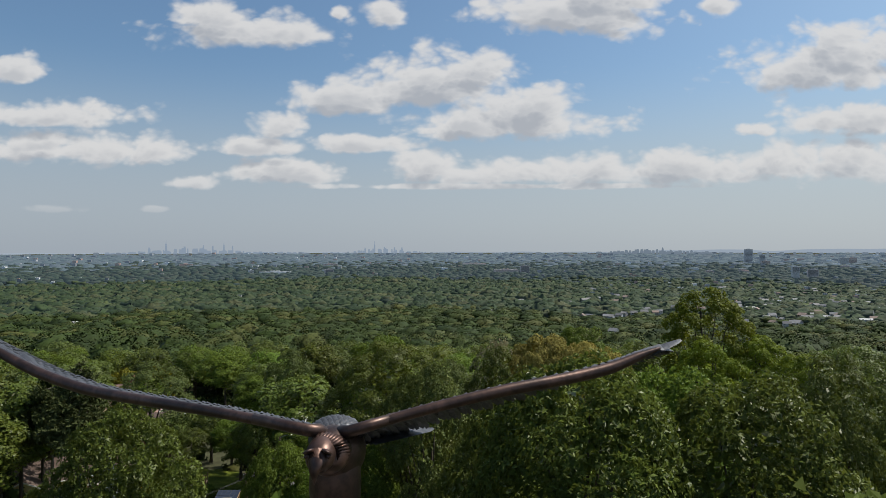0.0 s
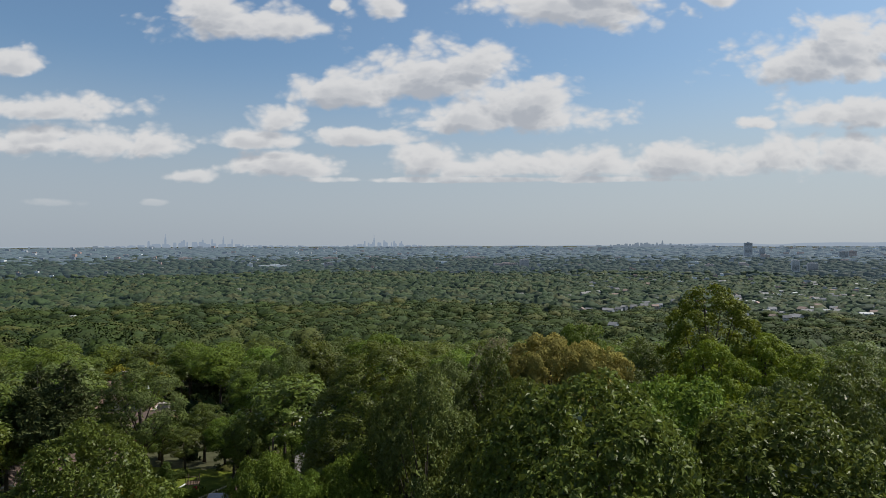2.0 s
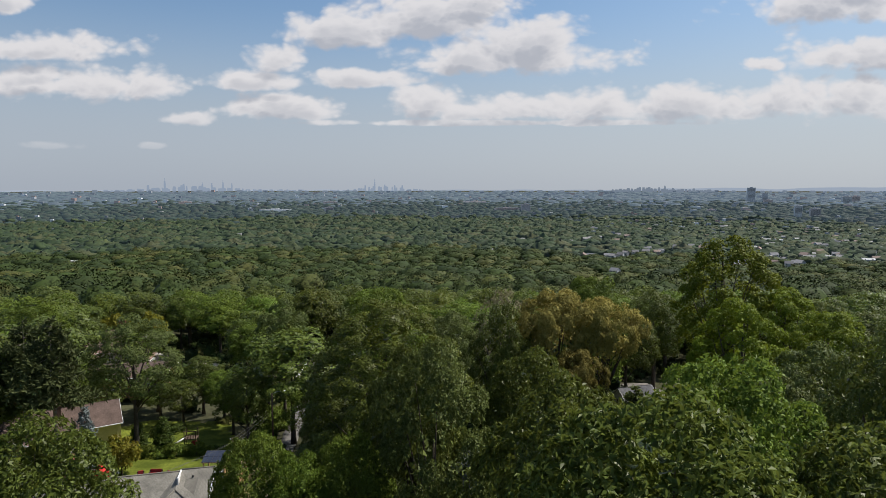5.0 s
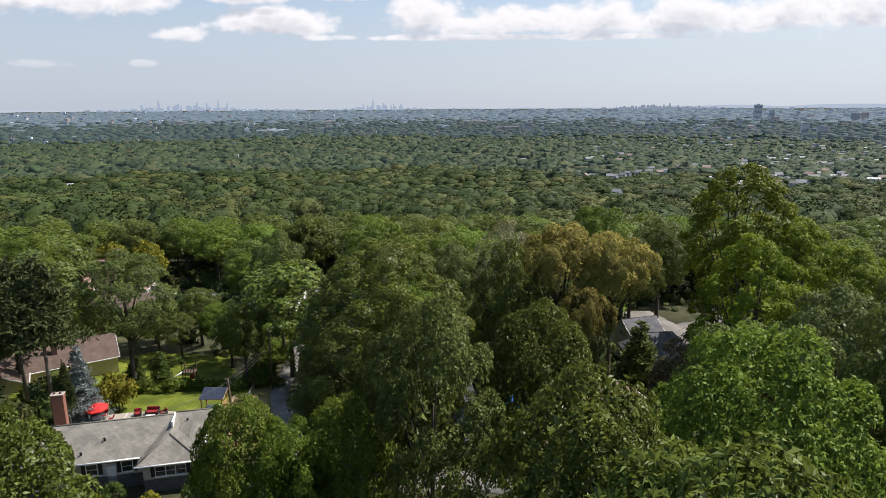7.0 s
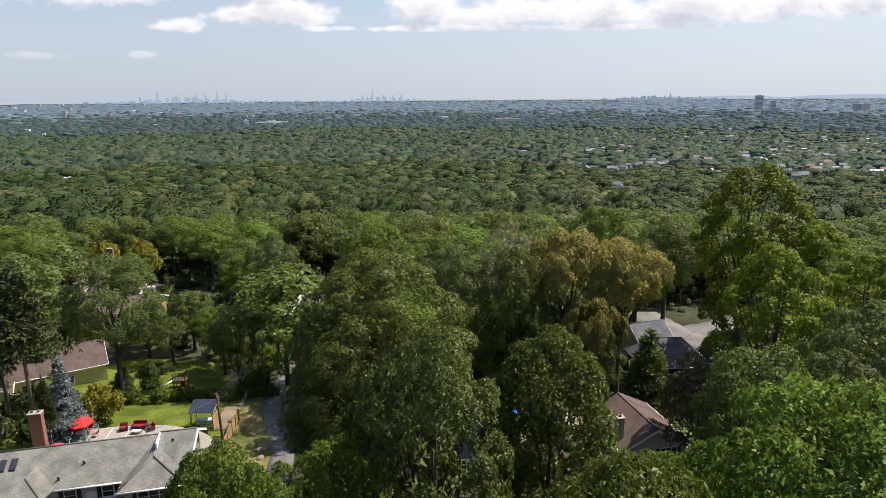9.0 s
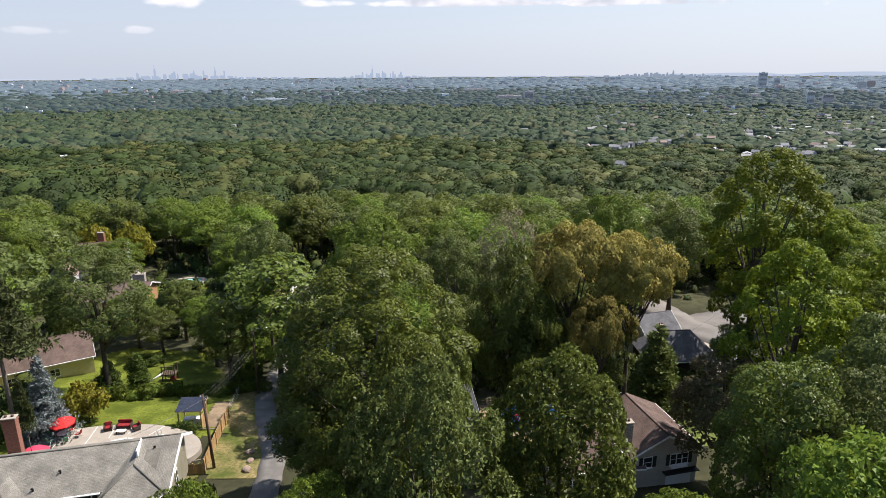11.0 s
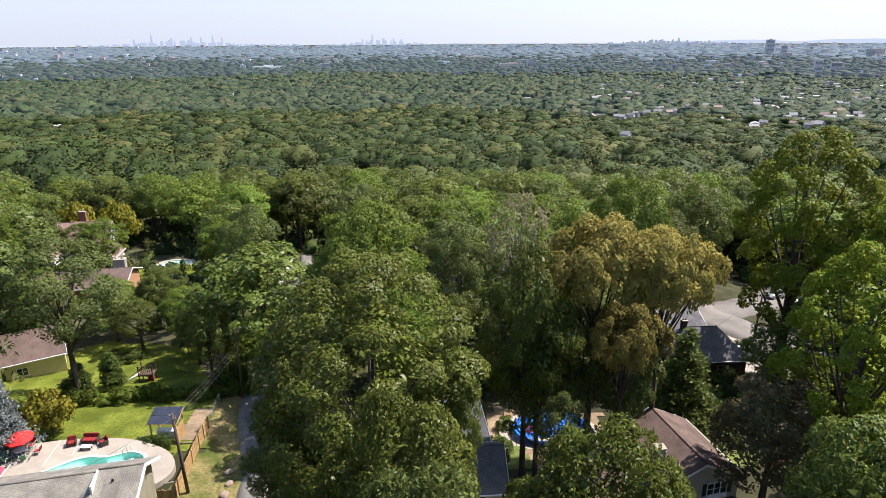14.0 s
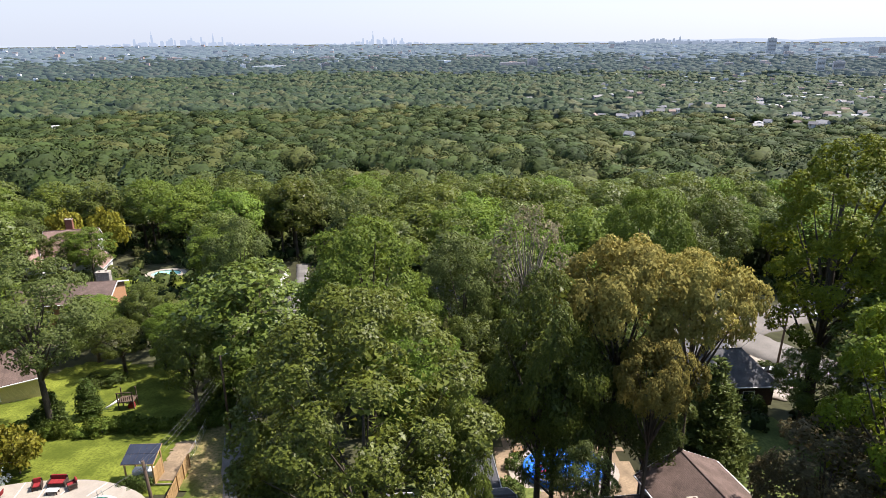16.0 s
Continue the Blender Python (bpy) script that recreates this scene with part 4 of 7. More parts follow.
def drape(name, outline, dz, material, label, category, step=1.0, edge=0.35, kind="structure", wob=0.5):
    """A sheet that follows the land inside an outline, a little above it, with a soft uneven edge."""
    xs, ys = [p[0] for p in outline], [p[1] for p in outline]
    rng = np.random.default_rng(len(name) * 7 + int(abs(xs[0]) * 10))
    nx, ny = int((max(xs) - min(xs)) / step) + 2, int((max(ys) - min(ys)) / step) + 2
    X, Y = np.meshgrid(min(xs) + np.arange(nx) * step, min(ys) + np.arange(ny) * step, indexing="ij")

    def inside(px, py):
        r = np.zeros(px.shape, bool)
        for (x0, y0), (x1, y1) in zip(outline, outline[1:] + outline[:1]):
            if y0 == y1:
                continue
            c = ((y0 > py) != (y1 > py)) & (px < (x1 - x0) * (py - y0) / (y1 - y0) + x0)
            r ^= c
        return r
    keep = inside(X[:-1, :-1] + step / 2 + rng.uniform(-wob, wob, (nx - 1, ny - 1)) * step, Y[:-1, :-1] + step / 2 + rng.uniform(-wob, wob, (nx - 1, ny - 1)) * step)
    V = np.stack([X, Y, land(X, Y) + dz], -1).reshape(-1, 3)
    i, j = np.nonzero(keep)
    a = i * ny + j
    F = np.stack([a, a + ny, a + ny + 1, a + 1], -1)
    used = np.unique(F)
    remap = np.zeros(len(V), int)
    remap[used] = np.arange(len(used))
    ob = new(name, mesh_arrays(name, V[used], remap[F], material, True))
    return tagged(ob, label, category, kind=kind)


def ribbon(name, pts, width, dz, material, label, category, thick=0.0):
    """A paved strip along a line of points, laid over the land."""
    P = []
    for (x0, y0), (x1, y1) in zip(pts, pts[1:]):
        n = max(2, int(math.hypot(x1 - x0, y1 - y0)))
        P += [(x0 + (x1 - x0) * k / n, y0 + (y1 - y0) * k / n) for k in range(n)]
    P.append(pts[-1])
    bm = bmesh.new()
    rows = []
    for i, (x, y) in enumerate(P):
        a, b = P[max(i - 2, 0)], P[min(i + 2, len(P) - 1)]
        d = Vector((b[0] - a[0], b[1] - a[1])).normalized()
        row = []
        for s in (-0.5, -0.17, 0.17, 0.5):
            w = width * (1 + 0.04 * math.sin(i * 1.7 + s * 5))
            px, py = x + d.y * w * s, y - d.x * w * s
            row.append(bm.verts.new((px, py, Z(px, py) + dz + (0.04 if abs(s) < 0.3 else 0))))
        rows.append(row)
    for r, q in zip(rows, rows[1:]):
        for k in range(3):
            bm.faces.new((r[k], r[k + 1], q[k + 1], q[k])).smooth = True
    edges = [e for e in bm.edges if len(e.link_faces) == 1]
    g = bmesh.ops.extrude_edge_only(bm, edges=edges)
    bmesh.ops.translate(bm, vec=(0, 0, -0.25), verts=[v for v in g["geom"] if isinstance(v, bmesh.types.BMVert)])
    bmesh.ops.recalc_face_normals(bm, faces=bm.faces[:])
    me = bpy.data.meshes.new(name)
    bm.to_mesh(me)
    bm.free()
    me.materials.append(material)
    return tagged(new(name, me), label, category, kind="structure")


def at(x, y, turn=0.0, dz=0.0):
    return pose(x, y, Z(x, y) + dz, 0, 0, turn)


# ---------- lawns, lanes, streets ----------
drape("lawn", [(-58, 82), (-47, 80), (-24, 90), (-24.5, 104), (-30, 105), (-36, 112), (-39, 120), (-55, 122), (-66, 104)], 0.05, M_LAWN, "bright green sloping lawn behind the pool terrace", "lawn")
drape("garden_lawn", [(25, 83), (33, 85), (41, 96), (38, 105), (31, 104), (27, 96)], 0.05, M_LAWN_SHADE, "shaded garden lawn with sunlit patches", "lawn")
drape("front_lawn", [(31, 131), (40, 131), (42, 139), (33, 143)], 0.06, M_LAWN, "sunlit front lawn beside the street", "lawn")
drape("far_lawn", [(-58, 150), (-48, 150), (-46, 164), (-58, 168), (-80, 166), (-78, 158)], 0.06, M_LAWN, "mown lawn in front of a far garden pool", "lawn")
drape("verge", [(-27.5, 79), (-19, 78.5), (-20.5, 90), (-24, 103), (-31, 103), (-28, 95), (-26.6, 89)], 0.10, M_VERGE, "patchy sun-dried grass verge beside the lane", "lawn")
drape("bare_yard", [(-30, 90.2), (-27.6, 90.2), (-28.8, 98), (-31, 98)], 0.13, M_SOIL, "trodden bare soil behind the small shed", "soil", step=0.25)
drape("dry_lawn", [(-38, 154), (-34.6, 151), (-36.5, 168), (-40, 168)], 0.08, M_VERGE, "dry yellow grass strip by a white fence", "lawn")
drape("pool_yard", [(3.5, 84.5), (18, 86), (18.5, 97), (5, 98)], 0.06, M_SOIL, "bare mulched yard round a blue pool", "soil")
drape("side_lawn", [(4, 84), (8.5, 84.5), (8, 90), (4.6, 90)], 0.11, M_LAWN_SHADE, "narrow strip of grass beside a garage", "lawn", step=0.4)
ribbon("lane", [(-17.2, 71), (-19.3, 84), (-22.8, 93), (-24.6, 99), (-26, 110), (-28, 124), (-29.5, 140), (-30.6, 152), (-32, 165), (-35, 178)], 2.7, 0.14, M_ASPHALT, "narrow worn asphalt lane going down the hill", "lane")
ribbon("street", [(62, 106), (55, 116.5), (48.5, 126.5), (45, 136), (43, 150)], 8.4, 0.16, M_ROAD, "pale worn asphalt street with tree shadows", "street")
ribbon("cross_street", [(47, 134), (58, 139), (72, 149), (90, 160)], 8.0, 0.13, M_ROAD, "pale asphalt side street", "street")
ribbon("road", [(-46, 57.5), (-30, 60.0), (-17, 69.5), (0, 70.5), (14, 69), (40, 62)], 5.0, 0.10, M_ASPHALT, "hillside road in front of the houses", "street")
ribbon("pavement", [(47.2, 117.4), (43.6, 124.5), (40.6, 131), (41.2, 138)], 1.3, 0.30, M_CONCRETE, "pale concrete pavement along the street", "pavement")
ribbon("driveway", [(41.9, 109.5), (44.4, 113.2), (49.5, 117.2)], 3.2, 0.22, M_CONCRETE, "concrete driveway with a parked car", "driveway")


def kerb(pts):
    bm = bmesh.new()
    for (x0, y0), (x1, y1) in zip(pts, pts[1:]):
        n = max(1, int(math.hypot(x1 - x0, y1 - y0) / 1.5))
        for k in range(n):
            f = (k + 0.5) / n
            x, y = x0 + (x1 - x0) * f, y0 + (y1 - y0) * f
            add_box(bm, -0.75, 0.75, -0.08, 0.08, -0.3, 0.32, at(x, y, math.degrees(math.atan2(y1 - y0, x1 - x0))))
    me = bpy.data.meshes.new("kerb")
    bm.to_mesh(me)
    bm.free()
    me.materials.append(M_CONCRETE)
    tagged(new("kerb", me), "pale concrete kerb at the street's edge", "kerb", kind="structure")


kerb([(50.8, 113.8), (44.4, 124.2), (41.2, 134.0)])


# ---------- the ranch house with the pool ----------
def ranch_house():
    z0 = 1.35
    root = thing("ranch_house", pose(-32.96, 70.3, 3.42, 0, 0, 13.2) @ Matrix.Scale(0.94, 4), "long low ranch house with pale grey shingle roof and white trim", "house")
    e, rz, rz2 = 4.5 - z0, 6.85 - z0, 7.02 - z0

    def wall(name, pts, bottom, tops, material, label=""):
        bm = bmesh.new()
        lo = [bm.verts.new((x, y, bottom)) for x, y in pts]
        hi = [bm.verts.new((x, y, t)) for (x, y), t in zip(pts, tops)]
        for i in range(len(pts) - 1):
            bm.faces.new((lo[i], lo[i + 1], hi[i + 1], hi[i]))
        g = bmesh.ops.solidify(bm, geom=bm.faces[:], thickness=0.18)
        bmesh.ops.recalc_face_normals(bm, faces=bm.faces[:])
        return part(name, bm, material, root, label)
    stone = 1.05
    front = [(-9.0, -2.7), (-4.4, -2.7), (-4.4, -1.3), (3.0, -1.3), (3.0, -3.1), (8.6, -3.1)]
    wall("wall", front, stone, [e] * 6, M_WHITE)
    wall("stone_base", [(x - (0.03 if x < 0 else -0.03), y - 0.06) for x, y in front], -1.2, [stone] * 6, M_STONE_GREY, "grey ledgestone base course")
    wall("wall", [(8.6, -3.1), (8.6, 2.5), (8.6, 6.6)], -1.2, [e - 0.1, rz2 - 0.2, e + 0.1], M_CREAM)
    wall("wall", [(8.6, 6.6), (-9.0, 6.6)], -1.2, [e, e], M_WHITE)
    wall("wall", [(-9.0, 6.6), (-9.0, 2.5), (-9.0, -2.7)], -1.2, [e, rz - 0.2, e - 0.1], M_WHITE)
    bm = bmesh.new()
    slab(bm, [(-9.6, -1.9, e), (3.4, -1.9, e), (5.6, 2.5, rz), (-9.4, 2.5, rz)])          # long front plane
    slab(bm, [(5.6, 7.0, e), (-9.6, 7.0, e), (-9.4, 2.5, rz), (5.6, 2.5, rz)])             # back plane
    roof = part("roof", bm, M_ROOF_GREY, root, "pale grey asphalt shingles")
    bm = bmesh.new()
    slab(bm, [(2.5, -3.75, e - 0.06), (8.75, -3.75, e - 0.06), (5.4, -0.55, 6.08 - z0)])   # hip to the front
    slab(bm, [(3.0, -1.6, e + 0.22), (2.5, -3.75, e - 0.06), (5.4, -0.55, 6.08 - z0), (5.55, 2.35, rz + 0.03)])
    part("roof_wing", bm, M_ROOF_GREY, root)
    bm = bmesh.new()
    slab(bm, [(8.75, -3.75, e - 0.03), (9.3, 2.5, rz2), (5.6, 2.5, rz2), (5.4, -0.55, 6.1 - z0)])
    slab(bm, [(9.3, 7.0, e), (5.6, 7.0, e), (5.6, 2.5, rz2), (9.3, 2.5, rz2)])
    part("roof_end", bm, M_ROOF_GREY, root)
    bm = bmesh.new()
    slab(bm, [(-9.6, -3.4, e - 0.08), (-4.0, -3.4, e - 0.08), (-6.0, -1.1, 5.65 - z0)])
    slab(bm, [(-4.0, -3.4, e - 0.08), (-3.4, -1.75, e + 0.12), (-5.6, 0.6, 5.95 - z0), (-6.0, -1.1, 5.65 - z0)])
    slab(bm, [(-9.8, 0.6, 5.2 - z0), (-9.6, -3.4, e - 0.08), (-6.0, -1.1, 5.65 - z0), (-5.6, 0.6, 5.95 - z0)])
    part("roof_wing", bm, M_ROOF_GREY, root)
    # hip and valley caps, gutters, the white gable step
    for a, b in (((5.4, -0.55, 6.1 - z0), (2.5, -3.7, e - 0.03)), ((5.4, -0.55, 6.12 - z0), (8.7, -3.7, e)), ((-9.4, 2.5, rz), (5.6, 2.5, rz)), ((5.6, 2.5, rz2), (9.3, 2.5, rz2)), ((-6, -1.1, 5.66 - z0), (-4.05, -3.35, e - 0.05))):
        part("ridge_cap", tube_bm([a, b], 0.10, 6), M_ROOF_GREY, root)
    for a, b in (((-3.6, -1.95, e), (2.6, -1.95, e)), ((2.45, -3.82, e - 0.06), (8.8, -3.82, e - 0.06)), ((-9.65, -3.47, e - 0.08), (-4.0, -3.47, e - 0.08)), ((2.45, -3.8, e - 0.06), (2.9, -1.9, e))):
        part("gutter", tube_bm([(a[0], a[1], a[2] - 0.08), (b[0], b[1], b[2] - 0.08)], 0.10, 6), M_TRIM, root, "white gutter")
    bm = bmesh.new()
    slab(bm, [(9.3, 2.5, rz2 - 0.03), (8.78, -3.8, e - 0.06), (8.86, -3.8, e - 0.06), (9.42, 2.5, rz2 - 0.03)], 0.3)
    slab(bm, [(9.42, 2.5, rz2 - 0.03), (9.42, 7.0, e), (9.3, 7.0, e), (9.3, 2.5, rz2 - 0.03)], 0.3)
    part("rake_board", bm, M_TRIM, root, "broad white rake board")
    part("gable_step", box_bm(5.52, 5.66, 0.2, 2.5, rz - 0.9, rz2 + 0.02), M_TRIM, root, "white strip of a roof step")
    for x, y, s in ((-1.2, 0.3, 1), (-3.2, -1.0, 1), (7.0, 1.3, 1)):
        zz = (rz if x < 5 else rz2) - (2.5 - y) * (rz - e) / 4.4
        v = part("roof_vent", tube_bm([(x, y, zz - 0.1), (x, y, zz + 0.28), (x, y - 0.16, zz + 0.34)], [0.09, 0.09, 0.11], 8), M_BLACK, root, "dark bent vent pipe")
    for x in (-8.7, -7.7):
        m = pose(x, 1.0, rz - 1.5 * (rz - e) / 4.4 + 0.08, math.degrees(math.atan((rz - e) / 4.4)))
        f = part("skylight", box_bm(-0.28, 0.28, -0.65, 0.65, -0.05, 0.07, 0.02, m), M_BLACK, root, "dark roof light")
        part("pane", box_bm(-0.22, 0.22, -0.58, 0.58, 0.07, 0.085, m=m), M_GLASS, f)
    chimney(root, -7.6, 7.1, -1.0, 8.6 - z0, 1.25, 0.8, M_BRICK, 2)
    for u, w, n in ((-2.3, 1.0, 1), (1.1, 1.0, 1)):
        window(root, (u, -1.34, 2.0), (1, 0, 0), (0, -1, 0), w, 1.15, n, True)
    window(root, (5.7, -3.14, 1.95), (1, 0, 0), (0, -1, 0), 2.9, 1.05, 3, True)
    window(root, (-6.6, -2.74, 1.9), (1, 0, 0), (0, -1, 0), 2.0, 1.1, 2, False)
    window(root, (8.64, 1.0, 1.7), (0, 1, 0), (1, 0, 0), 0.9, 1.6, 1, False)
    part("downspout", tube_bm([(-4.25, -2.85, e - 0.2), (-4.25, -2.85, -0.6)], 0.05, 6), M_TRIM, root)
    part("door", box_bm(-0.9, 0.0, -1.36, -1.3, 0.1, 2.15, 0.01), M_TRIM, root, "white front door")
    bm = bmesh.new()
    for k in range(4):
        add_box(bm, -5.0 - k * 0.0, -3.2, -4.9 + k * 0.3, -2.6, -1.2, -0.5 + k * 0.16)
    part("steps", bm, M_BRICK, root, "red brick front steps")
    return root


ranch_house()


def loop_fill(name, outer, inner, z, depth, material):
    """A slab with a hole, from two outlines."""
    bm = bmesh.new()
    rings = []
    for pts in (outer, inner):
        vs = [bm.verts.new((x, y, z)) for x, y in pts]
        rings.append(vs)
        for a, b in zip(vs, vs[1:] + vs[:1]):
            bm.edges.new((a, b))
    bmesh.ops.triangle_fill(bm, use_beauty=True, use_dissolve=False, edges=bm.edges[:])
    for vs in rings:
        lo = [bm.verts.new((v.co.x, v.co.y, z - depth)) for v in vs]
        n = len(vs)
        for i in range(n):
            bm.faces.new((vs[i], vs[(i + 1) % n], lo[(i + 1) % n], lo[i]))
    bmesh.ops.recalc_face_normals(bm, faces=bm.faces[:])
    return bm


def smooth_loop(pts, n=6):
    """A closed Catmull-Rom line through points."""
    out = []
    m = len(pts)
    for i in range(m):
        p0, p1, p2, p3 = (Vector(pts[(i + k - 1) % m]) for k in range(4))
        for k in range(n):
            t = k / n
            q = 0.5 * ((2 * p1) + (p2 - p0) * t + (2 * p0 - 5 * p1 + 4 * p2 - p3) * t * t + (3 * p1 - p0 - 3 * p2 + p3) * t ** 3)
            out.append((q.x, q.y))
    return out


POOL_EDGE = smooth_loop([(-42.2, 80.6), (-41.0, 82.6), (-38.9, 84.7), (-37.2, 85.7), (-35.2, 85.7), (-33.2, 86.5), (-31.6, 86.0), (-31.2, 84.7), (-33.4, 83.4), (-36.4, 81.6), (-39.2, 79.9)])
DECK_EDGE = smooth_loop([(-46.8, 80.0), (-46.6, 86.4), (-42.4, 88.4), (-38.0, 88.9), (-34.0, 88.7), (-29.6, 86.9), (-27.6, 84.2), (-28.4, 81.6), (-31.0, 80.6), (-37.0, 78.9), (-42.0, 78.4)], 5)
DECK_Z = 0.95


def pool_terrace():
    root = thing("pool_terrace", pose(0, 0, 0), "pale concrete pool terrace with a curved edge", "terrace", kind="structure")
    part("slab", loop_fill("slab", DECK_EDGE, POOL_EDGE, DECK_Z, 1.3, M_CONCRETE), M_CONCRETE, root)
    for x0, y0, x1, y1 in ((-41.0, 84.3, -41.6, 88.5), (-37.2, 86.8, -36.6, 88.8), (-39.0, 86.0, -39.4, 88.6), (-34.6, 86.6, -33.6, 88.5), (-44.0, 80.5, -44.6, 87.0)):
        d = Vector((y1 - y0, -(x1 - x0))).normalized() * 0.05
        bm = bmesh.new()
        bm.faces.new([bm.verts.new((x, y, DECK_Z + 0.004)) for x, y in ((x0 + d.x, y0 + d.y), (x1 + d.x, y1 + d.y), (x1 - d.x, y1 - d.y), (x0 - d.x, y0 - d.y))])
        bmesh.ops.recalc_face_normals(bm, faces=bm.faces[:])
        part("joint", bm, M_JOINT, root, "pale expansion joint")
    pool = thing("swimming_pool", pose(0, 0, 0), "turquoise kidney-shaped swimming pool set in the terrace", "pool")
    bm = bmesh.new()
    n = len(POOL_EDGE)
    c = Vector((sum(p[0] for p in POOL_EDGE) / n, sum(p[1] for p in POOL_EDGE) / n, 0))
    top = [bm.verts.new((x, y, DECK_Z - 0.02)) for x, y in POOL_EDGE]
    bot = [bm.verts.new((c.x + (x - c.x) * 0.93, c.y + (y - c.y) * 0.93, DECK_Z - 1.25)) for x, y in POOL_EDGE]
    for i in range(n):
        bm.faces.new((top[i], bot[i], bot[(i + 1) % n], top[(i + 1) % n])).smooth = True
    bm.faces.new(bot)
    bmesh.ops.recalc_face_normals(bm, faces=bm.faces[:])
    part("basin", bm, M_PLASTER, pool, "pale blue-green plaster basin")
    bm = bmesh.new()
    bm.faces.new([bm.verts.new((x, y, DECK_Z - 0.14)) for x, y in POOL_EDGE])
    bmesh.ops.recalc_face_normals(bm, faces=bm.faces[:])
    w = part("water", bm, M_WATER, pool, "clear still water")
    w.visible_shadow = False
    bm = bmesh.new()
    ring = []
    for x, y in POOL_EDGE:
        d = Vector((x - c.x, y - c.y)).normalized()
        ring.append([bm.verts.new((x - d.x * 0.05, y - d.y * 0.05, DECK_Z + 0.006)), bm.verts.new((x - d.x * 0.05, y - d.y * 0.05, DECK_Z + 0.05)), bm.verts.new((x + d.x * 0.3, y + d.y * 0.3, DECK_Z + 0.05)), bm.verts.new((x + d.x * 0.3, y + d.y * 0.3, DECK_Z + 0.006))])
    for i in range(n):
        a, b = ring[i], ring[(i + 1) % n]
        for k in range(3):
            bm.faces.new((a[k], b[k], b[k + 1], a[k + 1]))
    bmesh.ops.recalc_face_normals(bm, faces=bm.faces[:])
    part("coping", bm, M_JOINT, pool, "pale rounded coping")
    lad = part("ladder", tube_bm([(-33.6, 85.6, 0.2), (-33.6, 85.9, 1.55), (-33.6, 86.6, 1.6), (-33.6, 86.7, 0.95)], 0.03, 6), M_METAL, pool, "chrome pool ladder")
    part("rail", tube_bm([(-33.1, 85.6, 0.2), (-33.1, 85.9, 1.55), (-33.1, 86.6, 1.6), (-33.1, 86.7, 0.95)], 0.03, 6), M_METAL, lad)
    board = thing("diving_board", pose(-30.4, 84.2, DECK_Z, 0, 0, 165), "white diving board on a low stand at the pool's end", "diving board")
    part("plank", box_bm(-0.5, 1.9, -0.24, 0.24, 0.42, 0.48, 0.02), M_PLASTIC_W, board)
    part("stand", box_bm(-0.45, 0.3, -0.2, 0.2, 0.0, 0.42, 0.03), M_PLASTIC_W, board)


pool_terrace()


def umbrella(m, material, label, r=1.35, h=2.5, closed=False):
    root = thing("patio_umbrella", m, label, "umbrella")
    part("pole", tube_bm([(0, 0, 0), (0, 0, h)], 0.025, 8), M_METAL, root)
    bm = bmesh.new()
    apex = bm.verts.new((0, 0, h))
    mids, rim = [], []
    for k in range(16):
        a = math.pi * k / 8
        s = 1.0 if k % 2 == 0 else 0.93
        mids.append(bm.verts.new((math.cos(a) * r * 0.55 * s, math.sin(a) * r * 0.55 * s, h - 0.24)))
        rim.append(bm.verts.new((math.cos(a) * r * s, math.sin(a) * r * s, h - 0.62 - (0.0 if k % 2 == 0 else -0.03))))
    low = [bm.verts.new((v.co.x, v.co.y, v.co.z - 0.13)) for v in rim]
    for k in range(16):
        j = (k + 1) % 16
        bm.faces.new((apex, mids[k], mids[j]))
        bm.faces.new((mids[k], rim[k], rim[j], mids[j]))
        bm.faces.new((rim[k], low[k], low[j], rim[j]))
    bmesh.ops.recalc_face_normals(bm, faces=bm.faces[:])
    can = part("canopy", bm, material, root)
    part("finial", tube_bm([(0, 0, h - 0.02), (0, 0, h + 0.12)], [0.03, 0.01], 8), M_METAL, can)
    part("base", tube_bm([(0, 0, 0.0), (0, 0, 0.08), (0, 0, 0.14)], [0.26, 0.24, 0.06], 12), M_BLACK, root)
    return root


umbrella(pose(-44.2, 86.4, DECK_Z, 4), M_RED, "open red canvas umbrella over a garden table")
umbrella(pose(-44.6, 81.6, 0.72, -6), M_PINKRED, "open pinkish red umbrella close behind the house", 1.4, 2.0)


def garden_table(m):
    root = thing("garden_table", m, "round white garden table under a red umbrella", "table")
    part("tabletop", tube_bm([(0, 0, 0.70), (0, 0, 0.74)], 0.6, 20), M_PLASTIC_W, root)
    for k in range(4):
        a = math.pi / 4 + math.pi / 2 * k
        part("leg", tube_bm([(math.cos(a) * 0.45, math.sin(a) * 0.45, 0), (math.cos(a) * 0.35, math.sin(a) * 0.35, 0.7)], 0.02, 6), M_PLASTIC_W, root)


garden_table(pose(-44.2, 86.0, DECK_Z))


def sling_chair(m, sling, label):
    root = thing("garden_chair", m, label, "chair", "chairs round the garden table")
    part("seat", box_bm(-0.26, 0.26, -0.25, 0.25, 0.40, 0.43, 0.01), sling, root)
    part("backrest", box_bm(-0.26, 0.26, -0.02, 0.02, 0.43, 0.98, 0.01, pose(0, 0.25, 0, -14)), sling, root)
    for s in (-1, 1):
        for y in (-0.25, 0.25):
            part("leg", tube_bm([(s * 0.29, y * 1.15, 0), (s * 0.27, y, 0.42)], 0.018, 6), M_PLASTIC_W, root)
        part("armrest", tube_bm([(s * 0.30, -0.27, 0.0), (s * 0.30, -0.25, 0.62), (s * 0.30, 0.3, 0.66)], 0.02, 6), M_PLASTIC_W, root)
    return root


